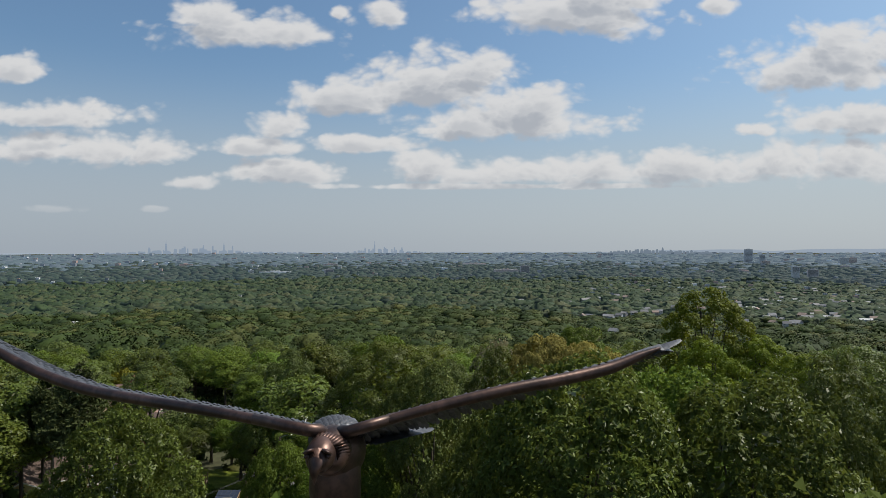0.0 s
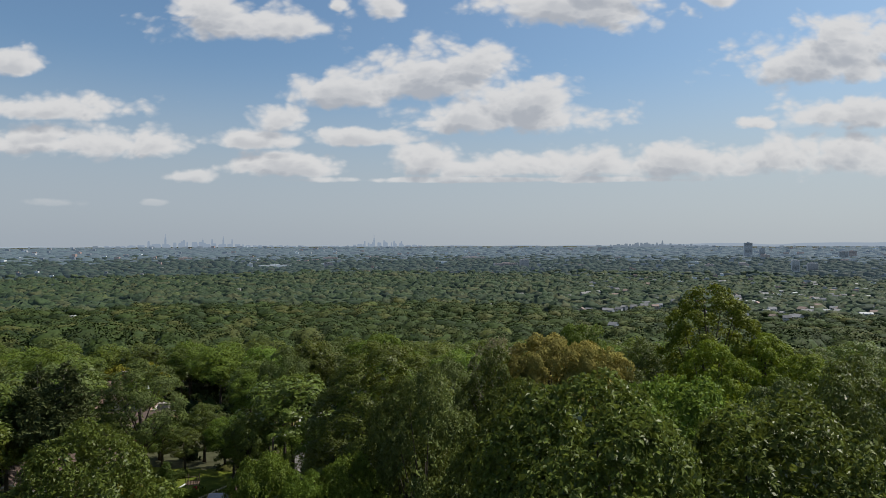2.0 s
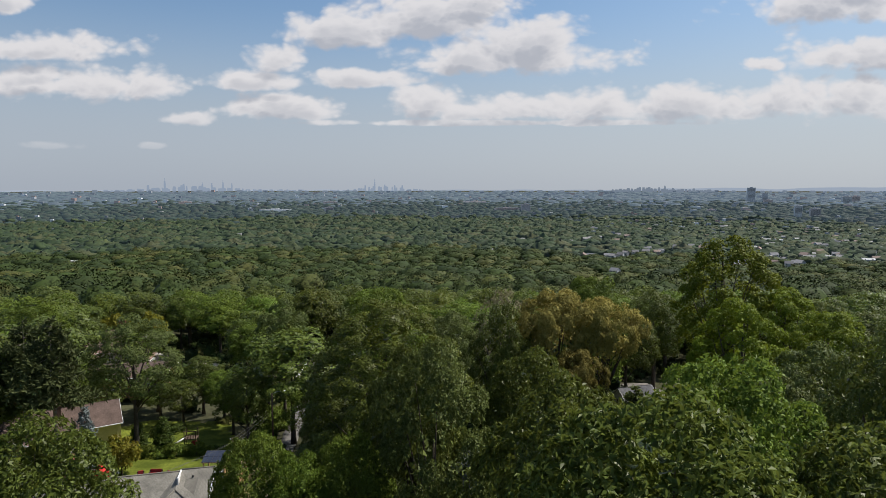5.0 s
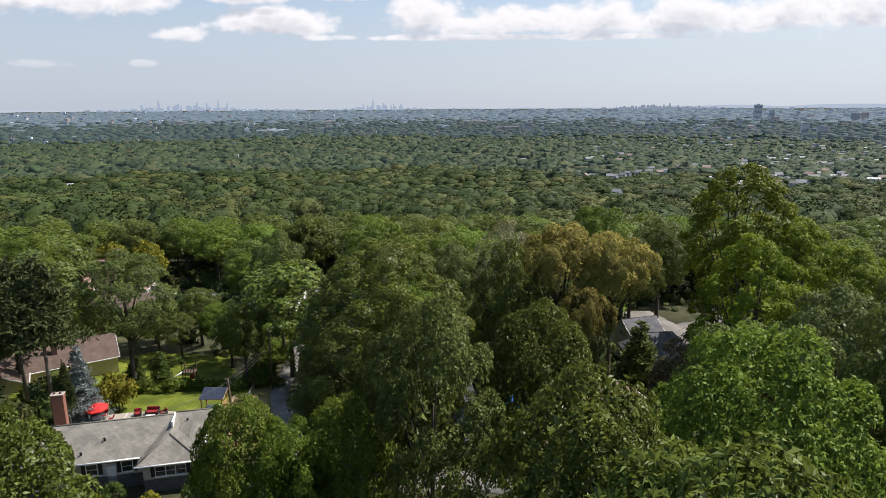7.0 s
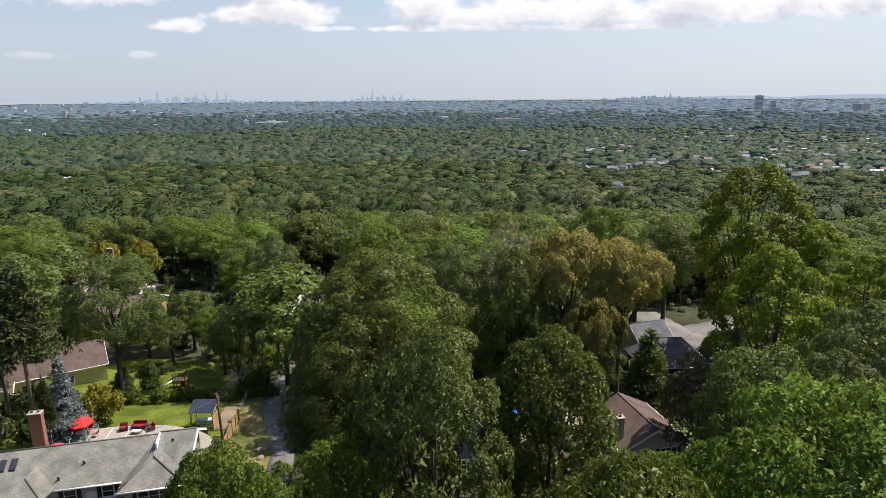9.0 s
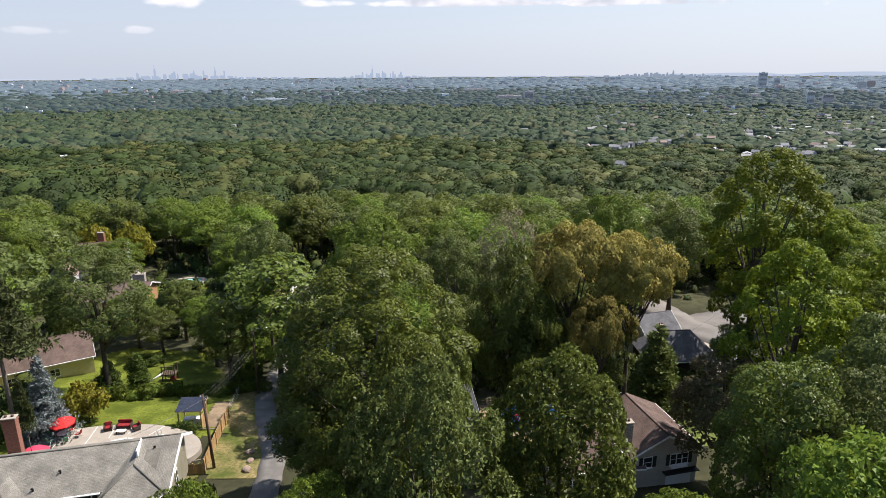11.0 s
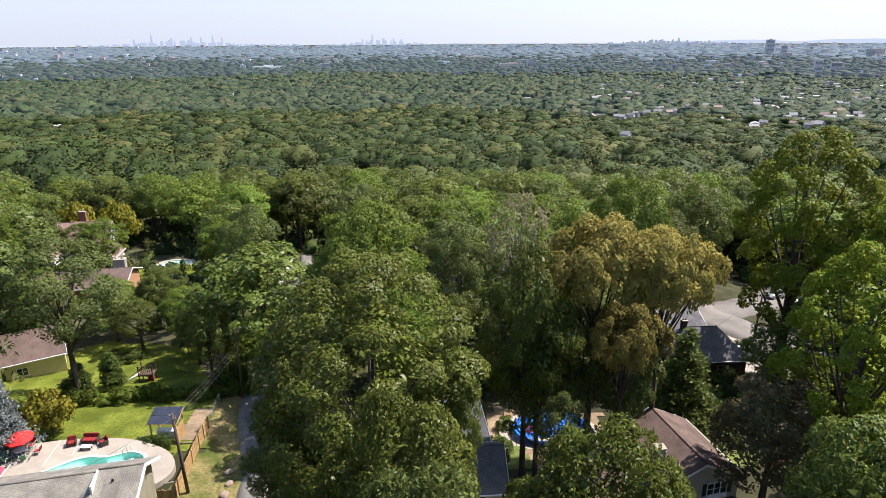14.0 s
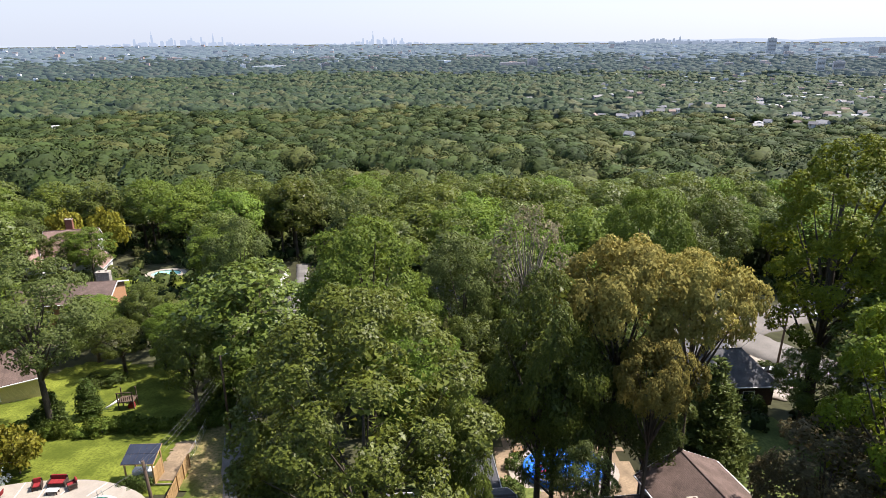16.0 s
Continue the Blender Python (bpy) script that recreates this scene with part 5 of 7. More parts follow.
for x, y, turn, ml, lab in ((-45.3, 85.6, 70, M_GREEN_SLING, "white garden chair with green sling seat"), (-44.9, 84.9, 150, M_GREEN_SLING, "white garden chair with green sling seat"), (-43.4, 85.1, 215, M_GREEN_SLING, "white garden chair with green sling seat"), (-42.7, 86.3, 275, M_CUSHION, "white garden chair with dark red cushion"), (-43.9, 87.3, 0, M_CUSHION, "white garden chair with dark red cushion")):
    sling_chair(pose(x, y, DECK_Z, 0, 0, turn), ml, lab)


def patio_seat(name, m, w, label, group):
    root = thing(name, m, label, "sofa" if w > 1 else "armchair", group)
    part("base", box_bm(-w / 2, w / 2, -0.38, 0.38, 0.08, 0.36, 0.03), M_WICKER, root, "dark woven frame")
    for s in (-1, 1):
        part("arm", box_bm(s * (w / 2 - 0.06) - 0.06, s * (w / 2 - 0.06) + 0.06, -0.38, 0.38, 0.36, 0.62, 0.03), M_WICKER, root)
        for y in (-0.32, 0.32):
            part("leg", box_bm(s * (w / 2 - 0.06) - 0.03, s * (w / 2 - 0.06) + 0.03, y - 0.03, y + 0.03, 0, 0.1), M_WICKER, root)
    n = 2 if w > 1 else 1
    for k in range(n):
        c = (k - (n - 1) / 2) * (w - 0.24) / n
        h = (w - 0.26) / n / 2
        part("seat_cushion", box_bm(c - h, c + h, -0.38, 0.26, 0.36, 0.50, 0.04), M_CUSHION, root, "dark red cushion")
        part("back_cushion", box_bm(c - h, c + h, -0.08, 0.08, 0.44, 0.92, 0.04, pose(0, 0.27, 0, -10)), M_CUSHION, root, "dark red cushion")
    part("backrest", box_bm(-w / 2, w / 2, 0.34, 0.42, 0.3, 0.86, 0.03), M_WICKER, root)
    return root


patio_seat("outdoor_armchair", pose(-39.9, 87.7, DECK_Z, 0, 0, 22), 0.9, "dark wicker armchair with red cushions", "seats by the pool")
patio_seat("outdoor_sofa", pose(-38.2, 88.2, DECK_Z, 0, 0, 3), 1.7, "dark wicker two-seat sofa with red cushions", "seats by the pool")
patio_seat("outdoor_armchair", pose(-36.6, 87.8, DECK_Z, 0, 0, -48), 0.9, "dark wicker armchair with red cushions", "seats by the pool")
ct = thing("coffee_table", pose(-38.0, 87.0, DECK_Z, 0, 0, 3), "low wicker coffee table with pale top", "table")
part("tabletop", box_bm(-0.55, 0.55, -0.28, 0.28, 0.38, 0.42, 0.01), M_PLASTIC_W, ct)
for sx in (-0.45, 0.45):
    for sy in (-0.2, 0.2):
        part("leg", box_bm(sx - 0.04, sx + 0.04, sy - 0.04, sy + 0.04, 0, 0.38), M_WICKER, ct)


def solar_shed():
    root = thing("garden_shed", pose(-31.0, 90.6, 0.0, 0, 0, 2), "small timber pavilion with dark panels on its sloping roof", "shed")
    zb = Z(-31, 90.6) - 0.1
    for x in (-1.35, 1.35):
        for y, h in ((-1.0, 2.35), (1.0, 2.85)):
            part("post", box_bm(x - 0.07, x + 0.07, y - 0.07, y + 0.07, zb, h), M_FENCE, root)
    a = math.degrees(math.atan2(0.5, 2.0))
    m = pose(0, 0, 2.66, a)
    r = part("roof", box_bm(-1.62, 1.62, -1.3, 1.3, -0.07, 0.0, 0.01, m), M_FENCE, root, "timber roof deck")
    for i in range(5):
        for j in range(2):
            x, y = -1.58 + i * 0.635, -1.26 + j * 1.27
            p = part("panel", box_bm(x, x + 0.615, y, y + 1.24, 0.004, 0.045, 0.005, m), M_PANEL, r, "dark blue-black panel")
    for y, h in ((1.0, 1.9),):
        for k in range(9):
            part("plank", box_bm(1.36, 1.40, -1.0 + k * 0.225, -0.79 + k * 0.225, zb, 1.6), M_FENCE, root)
    part("bench", box_bm(-1.2, 1.2, -0.2, 0.6, zb, 0.75, 0.02), M_PLASTIC_W, root, "pale counter")


solar_shed()


def board_fence(name, p, q, height, label, board=0.14, material=None, rails=True, proto=[None]):
    """A board fence from p to q: posts, rails and single boards."""
    root = thing(name, Matrix.Identity(4), label, "fence")
    n = int(math.hypot(q[0] - p[0], q[1] - p[1]) / (board + 0.012))
    turn = math.degrees(math.atan2(q[1] - p[1], q[0] - p[0]))
    me = bpy.data.meshes.new("board")
    bm = box_bm(-board / 2, board / 2, -0.012, 0.012, 0.0, height, 0.004)
    bm.to_mesh(me)
    bm.free()
    me.materials.append(material or M_FENCE)
    rng = random.Random(int(abs(p[0] * 10)))
    for k in range(n):
        f = (k + 0.5) / n
        x, y = p[0] + (q[0] - p[0]) * f, p[1] + (q[1] - p[1]) * f
        b = part_me("board", me, root)
        b.matrix_local = at(x, y, turn, rng.uniform(-0.02, 0.03)) @ pose(0, 0, 0, rng.uniform(-0.6, 0.6))
    m = max(2, int(n * board / 2.2))
    for k in range(m + 1):
        f = k / m
        x, y = p[0] + (q[0] - p[0]) * f, p[1] + (q[1] - p[1]) * f
        part("post", box_bm(-0.05, 0.05, 0.02, 0.12, -0.3, height + 0.06, 0.01, at(x, y, turn)), material or M_FENCE, root)
    return root


board_fence("board_fence", (-27.4, 92.6), (-26.9, 88.6), 1.75, "new honey-coloured cedar board fence beside the verge")
board_fence("board_fence", (-26.9, 88.6), (-25.5, 79.6), 1.75, "new honey-coloured cedar board fence beside the verge")
board_fence("board_gate", (-27.6, 79.3), (-25.6, 79.5), 1.35, "low cedar board gate by the house corner")
board_fence("vinyl_fence", (-34.6, 151.5), (-35.9, 168.5), 1.8, "white vinyl panel fence along a driveway", 0.3, M_PLASTIC_W)
lr = thing("wooden_edging", Matrix.Identity(4), "low weathered timber edging in the grass", "edging")
for a, b in (((-29.8, 89.4), (-27.4, 89.6)), ((-28.6, 82.2), (-26.2, 82.6))):
    part("beam", tube_bm([(a[0], a[1], Z(*a) + 0.2), (b[0], b[1], Z(*b) + 0.2)], 0.09, 6), M_WOOD_GREY, lr)


def chain_fence():
    root = thing("chain_link_fence", Matrix.Identity(4), "thin galvanised wire fence on the grass", "fence")
    pts = [(-27.6, 92.8), (-28.0, 96.0), (-28.6, 99.5), (-29.2, 103.0)]
    for x, y in pts:
        part("post", tube_bm([(x, y, Z(x, y) - 0.2), (x, y, Z(x, y) + 1.4)], 0.03, 6), M_METAL, root)
    for h in (0.3, 0.7, 1.05, 1.38):
        part("wire", tube_bm([(x, y, Z(x, y) + h) for x, y in pts], 0.012, 4), M_METAL, root)


chain_fence()


def wires(a, b, sag, count, gap, parent):
    a, b = Vector(a), Vector(b)
    side = (b - a).cross(Vector((0, 0, 1))).normalized()
    for k in range(count):
        pts = []
        for i in range(13):
            f = i / 12
            p = a.lerp(b, f) + side * gap * (k - (count - 1) / 2) + Vector((0, 0, -4 * sag * f * (1 - f) - 0.25 * k))
            pts.append(p)
        part("cable", tube_bm(pts, 0.011, 4), M_WIRE, parent)


def utility_pole(x, y, top, label, lean=0.0, arm=False):
    z = Z(x, y)
    root = thing("utility_pole", pose(x, y, z, 0, lean, 0), label, "utility pole")
    h = top - z
    part("pole", tube_bm([(0, 0, -0.5), (0, 0, h * 0.5), (0, 0, h)], [0.17, 0.15, 0.12], 10), M_POLE, root)
    if arm:
        part("crossarm", box_bm(-0.7, 0.7, -0.06, 0.06, h - 0.55, h - 0.43, 0.01), M_WOOD_GREY, root)
    for k, dz in ((-1, 0.18), (1, 0.5)):
        part("insulator", tube_bm([(0.14 * k, 0, h - dz), (0.26 * k, 0, h - dz), (0.26 * k, 0, h - dz + 0.14)], 0.035, 6), M_METAL, root)
    return root


up = utility_pole(-24.9, 80.7, 9.4, "dark wooden utility pole beside the cedar fence", -2.0)
wires((-25.2, 80.7, 9.2), (-27.0, 112.0, 5.0), 0.9, 3, 0.25, up)
wires((-25.2, 80.7, 9.0), (-36, 68, 8.5), 0.5, 2, 0.3, up)
up.matrix_world = up.matrix_world
up2 = utility_pole(48.0, 120.2, 4.4, "brown wooden utility pole at the street's edge", 1.5)
for root in (up, up2):
    inv = root.matrix_world.inverted()
    for c in root.children:
        if c.name.startswith("cable"):
            c.matrix_local = inv
c = part("cable", tube_bm([(48, 120.2, 4.1), (43, 117, 2.6), (38.5, 113.5, 1.9)], 0.025, 4), M_WIRE, up2)
c.matrix_local = up2.matrix_world.inverted()


def street_lamp(x, y, head, reach, label):
    z = Z(x, y)
    root = thing("street_lamp", pose(x, y, z), label, "street lamp")
    h = head - z
    part("pole", tube_bm([(0, 0, -0.4), (0, 0, h - 0.3)], [0.15, 0.12], 8), M_POLE, root)
    a = part("arm", tube_bm([(0, 0, h - 0.5), (reach * 0.5, 0, h - 0.1), (reach, 0, h)], 0.035, 6), M_METAL, root)
    part("lamp_head", box_bm(reach - 0.1, reach + 0.75, -0.16, 0.16, h - 0.07, h + 0.09, 0.05), M_PLASTIC_W, root, "pale grey lamp head")


street_lamp(-32.6, 136.8, 1.2, 1.5, "grey street lamp on a dark ivy-covered pole")
street_lamp(-26.2, 101.2, 8.2, 1.4, "grey street lamp on a dark pole among scrub")


def boulder(x, y, r, seed):
    rng = random.Random(seed)
    bm = bmesh.new()
    bmesh.ops.create_icosphere(bm, subdivisions=2, radius=r)
    for v in bm.verts:
        v.co *= 1 + 0.3 * noise.noise(v.co * 1.8 / r * 0.5 + Vector((seed, 0, 0)))
        v.co.z *= 0.7
        v.co.x *= 1.25
    root = part("boulder", bm, M_ROCK, None)
    root.matrix_world = at(x, y, rng.uniform(0, 180), r * 0.35 + 0.1)
    tagged(root, "pale rounded boulder on the grass verge", "boulder", "boulders on the verge")


for i, (x, y, r) in enumerate(((-22.0, 83.8, 0.42), (-21.4, 82.0, 0.36), (-21.2, 80.1, 0.45))):
    boulder(x, y, r, i + 3)


def swing_set():
    root = thing("play_set", at(-41.4, 107.6, 8), "dark wooden climbing frame with a slide on the lawn", "play set")
    for x in (-0.9, 0.9):
        for y in (-0.7, 0.7):
            part("post", box_bm(x - 0.06, x + 0.06, y - 0.06, y + 0.06, -0.2, 2.6), M_POLE, root)
    part("platform", box_bm(-1.0, 1.0, -0.8, 0.8, 1.2, 1.3, 0.01), M_POLE, root)
    for k in range(8):
        part("slat", box_bm(-0.95 + k * 0.25, -0.87 + k * 0.25, -0.76, -0.72, 1.3, 2.0), M_POLE, root)
    part("roof_rail", box_bm(-1.0, 1.0, -0.76, -0.68, 2.5, 2.6), M_POLE, root)
    part("slide", tube_bm([(-1.0, 0, 1.25), (-2.0, -0.3, 0.7), (-3.2, -0.6, 0.1)], 0.14, 6), M_PLASTIC_W, root, "pale slide")
    part("bin", box_bm(0.1, 0.8, -0.5, 0.2, 0.0, 0.7, 0.05), M_CUSHION, root, "red toy box")


swing_set()

# ---------- shrubs and hedges ----------
SHRUB = broad_tree("shrub", 61, L_SHRUB, "rounded green shrub", height=2.0, radius=1.3, low=0.1, boughs=12, size=0.50, subs=5, sprays=700, per=2, leaf=(0.22, 0.12), girth=0.05, limbs=4, category="shrub")
SCRUB = broad_tree("scrub_bush", 62, L_SCRUB, "light green overgrown bush in a hedge row", height=2.0, radius=1.3, low=0.0, boughs=12, size=0.55, subs=5, sprays=620, per=2, leaf=(0.28, 0.15), girth=0.05, limbs=4, category="shrub")
YBUSH = broad_tree("yellow_bush", 63, L_YELLOW, "yellow-green leafy small tree", height=2.0, radius=1.3, low=0.1, boughs=12, size=0.50, subs=5, sprays=620, per=2, leaf=(0.22, 0.13), girth=0.05, limbs=6, category="shrub")
used_shrub = set()


def bush(src, x, y, r, h, label="", group="", dz=-0.1):
    m = at(x, y, x * 77 % 360, dz) @ Matrix.Diagonal((r / 1.3, r / 1.3, h / 2.0, 1))
    if src.name in used_shrub:
        ob = copy_thing(src, m @ Matrix.Diagonal((1 / src.scale[0], 1 / src.scale[1], 1 / src.scale[2], 1)))
    else:
        used_shrub.add(src.name)
        ob = src
        ob.matrix_world = m
    return tagged(ob, label, group=group)


RS = random.Random(5)
for k in range(19):
    f = k / 18
    bush(SCRUB, -49.5 + 23.5 * f + RS.uniform(-0.4, 0.4), 99.2 + 3.0 * f + RS.uniform(-0.5, 0.5), RS.uniform(0.9, 1.3), RS.uniform(1.2, 2.2), group="overgrown hedge below the lawn")
for k in range(17):
    f = k / 16
    bush(SCRUB, -26.5 - 4.0 * f + RS.uniform(-1.5, 1.2) - 2.2, 103.0 + 30 * f, RS.uniform(1.2, 2.0), RS.uniform(1.6, 3.6), group="scrub along the lane")
for x, y, r, h in ((-31.6, 88.4, 1.15, 1.5), (-30.2, 88.5, 0.95, 1.4)):
    bush(SHRUB, x, y, r, h, "clipped rounded hedge beside the small shed", dz=0.2)
for x, y, r, h in ((-41.2, 81.9, 1.0, 1.3), (-41.0, 79.6, 0.7, 1.0), (-48.0, 96.0, 1.4, 1.5), (-49.0, 113.5, 1.8, 1.9), (-47.0, 115.0, 1.6, 1.7), (-36.3, 66.2, 0.8, 1.0), (-31.9, 66.6, 1.1, 1.8), (-34.8, 66.2, 0.7, 0.9), (-28.2, 79.4, 0.8, 1.2), (-21.8, 69.0, 1.7, 3.8), (-23.0, 66.0, 1.8, 3.6), (5.2, 87.5, 1.4, 2.0), (4.8, 85.6, 1.3, 1.8), (6.5, 92.4, 1.2, 1.5), (45.8, 119.3, 1.1, 1.1), (46.8, 118.0, 1.1, 1.1), (34.0, 106.0, 1.6, 2.2), (37.0, 105.4, 1.7, 2.5), (31.0, 106.0, 1.5, 2.0), (-60.0, 164.0, 1.6, 1.6), (-56.0, 165.5, 1.6, 1.6), (-70.0, 166.5, 1.8, 1.8), (-75.0, 166.0, 1.8, 1.9)):
    bush(SHRUB, x, y, r, h)
for x, y, r, h in ((-44.4, 91.6, 2.6, 5.6), (-45.6, 93.0, 1.7, 3.4), (-33.4, 65.8, 0.9, 1.1), (-27.6, 64.6, 1.2, 1.7), (-82.0, 182.0, 4.5, 13.0), (-94.0, 183.0, 4.5, 12.5)):
    bush(YBUSH, x, y, r, h)


# ---------- the other houses ----------
def cream_cottage():
    root = gable_house("cottage", pose(-0.8, 79.9, 1.3, 0, 0, 4), "cream clapboard cottage with grey roof under tall oaks", 11.0, 6.6, 2.8, 4.9, M_ROOF_DARK, M_CREAM, front=((2.9, 1.7, 1.5, 1.0, 3, False), (-0.4, 1.7, 0.9, 1.1, 1, False)), left=((0.5, 1.6, 0.9, 1.1, 1, True),))
    bm = bmesh.new()
    slab(bm, [(-5.6, -4.9, 2.62), (-5.6, -1.0, 2.62), (-3.9, -1.0, 4.3), (-3.9, -4.9, 4.3)])
    slab(bm, [(-2.2, -1.0, 2.62), (-2.2, -4.9, 2.62), (-3.9, -4.9, 4.3), (-3.9, -1.0, 4.3)])
    part("porch_roof", bm, M_ROOF_DARK, root)
    bm = bmesh.new()
    f = bm.faces.new([bm.verts.new(p) for p in ((-5.3, -4.5, -0.6), (-2.5, -4.5, -0.6), (-2.5, -4.5, 2.6), (-3.9, -4.5, 4.1), (-5.3, -4.5, 2.6))])
    g = bmesh.ops.extrude_face_region(bm, geom=[f])
    bmesh.ops.translate(bm, vec=(0, 1.4, 0), verts=[v for v in g["geom"] if isinstance(v, bmesh.types.BMVert)])
    bmesh.ops.recalc_face_normals(bm, faces=bm.faces[:])
    part("bay", bm, M_CREAM, root)
    window(root, (-3.9, -4.52, 1.5), (1, 0, 0), (0, -1, 0), 1.3, 1.3, 2)
    part("window_box", box_bm(2.1, 3.7, -3.62, -3.34, 0.78, 1.02, 0.02), M_TRIM, root, "white window box")
    return root


cream_cottage()


def flat_garage():
    root = thing("garage", pose(0.6, 89.4, 0.0, 0, 0, 6), "flat-roofed garage with dark felt roof and pale trim", "garage")
    zb = -0.6
    part("wall", box_bm(-3.0, 3.0, -4.8, 4.8, zb, 2.75), M_TAUPE, root)
    part("roof", box_bm(-3.2, 3.2, -5.0, 5.0, 2.754, 2.95, 0.02), M_ROOF_BLACK, root, "dark felt roof")
    for s in (-1, 1):
        part("edge_trim", box_bm(s * 3.24 - 0.035, s * 3.24 + 0.035, -5.06, 5.06, 2.78, 3.02, 0.01), M_METAL, root)
        part("edge_trim", box_bm(-3.2, 3.2, s * 5.04 - 0.035, s * 5.04 + 0.035, 2.78, 3.02, 0.01), M_METAL, root)
    bm = bmesh.new()
    slab(bm, [(-3.4, -8.2, 2.9), (3.6, -8.2, 2.9), (3.6, -5.2, 3.5), (-3.4, -5.2, 3.5)])
    part("lean_to_roof", bm, M_ROOF_GREY, root, "grey shingle lean-to roof")


flat_garage()


def brown_house():
    ang = math.degrees(math.atan2(-7.2, 1.7))
    root = gable_house("split_level_house", pose(20.9, 80.8, 0.5, 0, 0, ang), "split-level house with brown shingle roof and taupe siding", 8.4, 7.4, 4.7, 6.5, M_ROOF_BROWN, M_TAUPE,
                       right=((-1.9, 3.7, 0.9, 1.1, 1, True), (1.6, 3.6, 1.9, 1.15, 3, True)), chim=())
    part("garage_door", box_bm(4.2, 4.26, 0.3, 3.1, 0.0, 2.1, 0.01), M_TRIM, root, "white garage door")
    part("pent_roof", box_bm(4.2, 4.9, -0.2, 3.6, 2.3, 2.42, 0.02, None), M_BLACK, root, "small dark pent roof")
    part("window_box", box_bm(4.2, 4.5, 0.7, 2.5, 2.65, 2.9, 0.02), M_TRIM, root, "window box with flowers")
    w = gable_house("house_wing", pose(14.6, 79.2, 0.6, 0, 0, 6), "low wing with brown shingle roof and taupe siding", 9.0, 7.0, 3.3, 4.9, M_ROOF_BROWN, M_TAUPE, front=((-2.5, 1.6, 1.6, 1.1, 2, False),))
    chimney(w, 3.5, -1.9, 3.0, 7.4, 0.75, 0.75, M_STONE, 1)


brown_house()
gable_house("bungalow", pose(35.4, 110.9, -3.3, 0, 0, 3), "bungalow with dark grey hipped roof and brick wall", 10.4, 6.8, 3.7, 6.6, M_ROOF_DARK, M_BRICK_DARK, hip=True, over=0.55, front=((-2.5, 1.8, 1.4, 1.1, 2, False), (2.0, 1.8, 1.4, 1.1, 2, False)), chim=((-2.4, 0.4, 4.5, 7.6, 0.7, 0.7, M_BRICK_DARK, 2),))
gable_house("house_wing", pose(34.0, 117.6, -3.2, 0, 0, 17), "white-sided wing with dark grey gable roof", 6.2, 7.6, 4.0, 6.7, M_ROOF_DARK, M_WHITE, left=((0.3, 4.2, 0.8, 1.0, 2, False),), front=((0.5, 2.0, 1.2, 1.1, 2, False),))
gable_house("yellow_house", pose(-63.6, 110.6, -3.9, 0, 0, 33), "long house with brown roof and pale yellow siding", 15.5, 8.4, 3.5, 6.0, M_ROOF_BROWN, M_YELLOW, front=((-3.0, 1.8, 1.5, 1.1, 2, False), (2.5, 1.8, 1.2, 1.1, 2, False)), right=((0.0, 1.9, 0.8, 1.0, 1, False),), chim=((-1.0, -1.9, 4.0, 7.4, 0.8, 0.6, M_BRICK_DARK, 1),))
gable_house("house_wing", pose(-68.5, 102.6, -3.4, 0, 0, 122), "side wing with brown roof and pale yellow siding", 9.0, 7.0, 3.1, 5.0, M_ROOF_BROWN, M_YELLOW, front=((0, 1.7, 1.4, 1.1, 2, False),))
gable_house("brick_ranch", pose(-66.0, 138.2, -3.6, 0, 0, 9), "low brick house with brown roof and white eaves", 15.0, 9.0, 3.9, 5.5, M_ROOF_BROWN, M_BRICK_ORANGE, over=0.7, front=((4.5, 1.9, 1.4, 1.1, 2, False), (-2, 1.9, 1.8, 1.1, 2, False)), chim=((5.3, 1.8, 3.0, 6.8, 2.2, 1.2, M_STONE, 2),))
pk = gable_house("gabled_house", pose(-87.0, 175.5, -10.2, 0, 0, 14), "white house with pinkish brown roof and brick chimney", 11.0, 9.0, 6.0, 10.6, M_ROOF_PINK, M_WHITE, front=((-2.5, 4.0, 1.2, 1.4, 2, False), (1.5, 4.0, 1.2, 1.4, 2, False), (-2.5, 1.5, 1.2, 1.4, 2, False), (1.5, 1.5, 1.2, 1.4, 2, False)), right=((0, 4.0, 1.0, 1.2, 1, False),), chim=((-0.5, 1.0, 8.0, 13.0, 1.5, 1.0, M_BRICK, 3),))
gable_house("house_wing", pose(-93.5, 168.5, -9.8, 0, 0, 104), "white gabled wing with pinkish brown roof", 7.0, 5.6, 4.6, 7.4, M_ROOF_PINK, M_WHITE, right=((0, 4.2, 0.9, 0.9, 1, False),), left=((0, 4.2, 0.9, 0.9, 1, False),))
gable_house("house_wing", pose(-79.5, 169.5, -9.6, 0, 0, 100), "white gabled wing with pinkish brown roof and white eaves", 7.0, 5.0, 4.2, 6.4, M_ROOF_PINK, M_WHITE, left=((0, 1.6, 1.6, 2.0, 2, False),))
gable_house("lane_house", pose(2.0, 143.0, -6.2, 0, 0, 20), "house with dark roof hidden among trees", 12.0, 8.0, 3.4, 6.0, M_ROOF_DARK, M_WHITE, front=((-2, 1.8, 1.4, 1.2, 2, False), (2, 1.8, 1.4, 1.2, 2, False)))
gable_house("street_house", pose(76.0, 137.0, -5.2, 0, 0, -30), "white house behind trees across the street", 11.0, 8.0, 5.0, 7.6, M_ROOF_DARK, M_WHITE, front=((-2, 3.8, 1.2, 1.3, 2, False), (2, 3.8, 1.2, 1.3, 2, False), (2, 1.4, 1.4, 1.2, 2, False)))


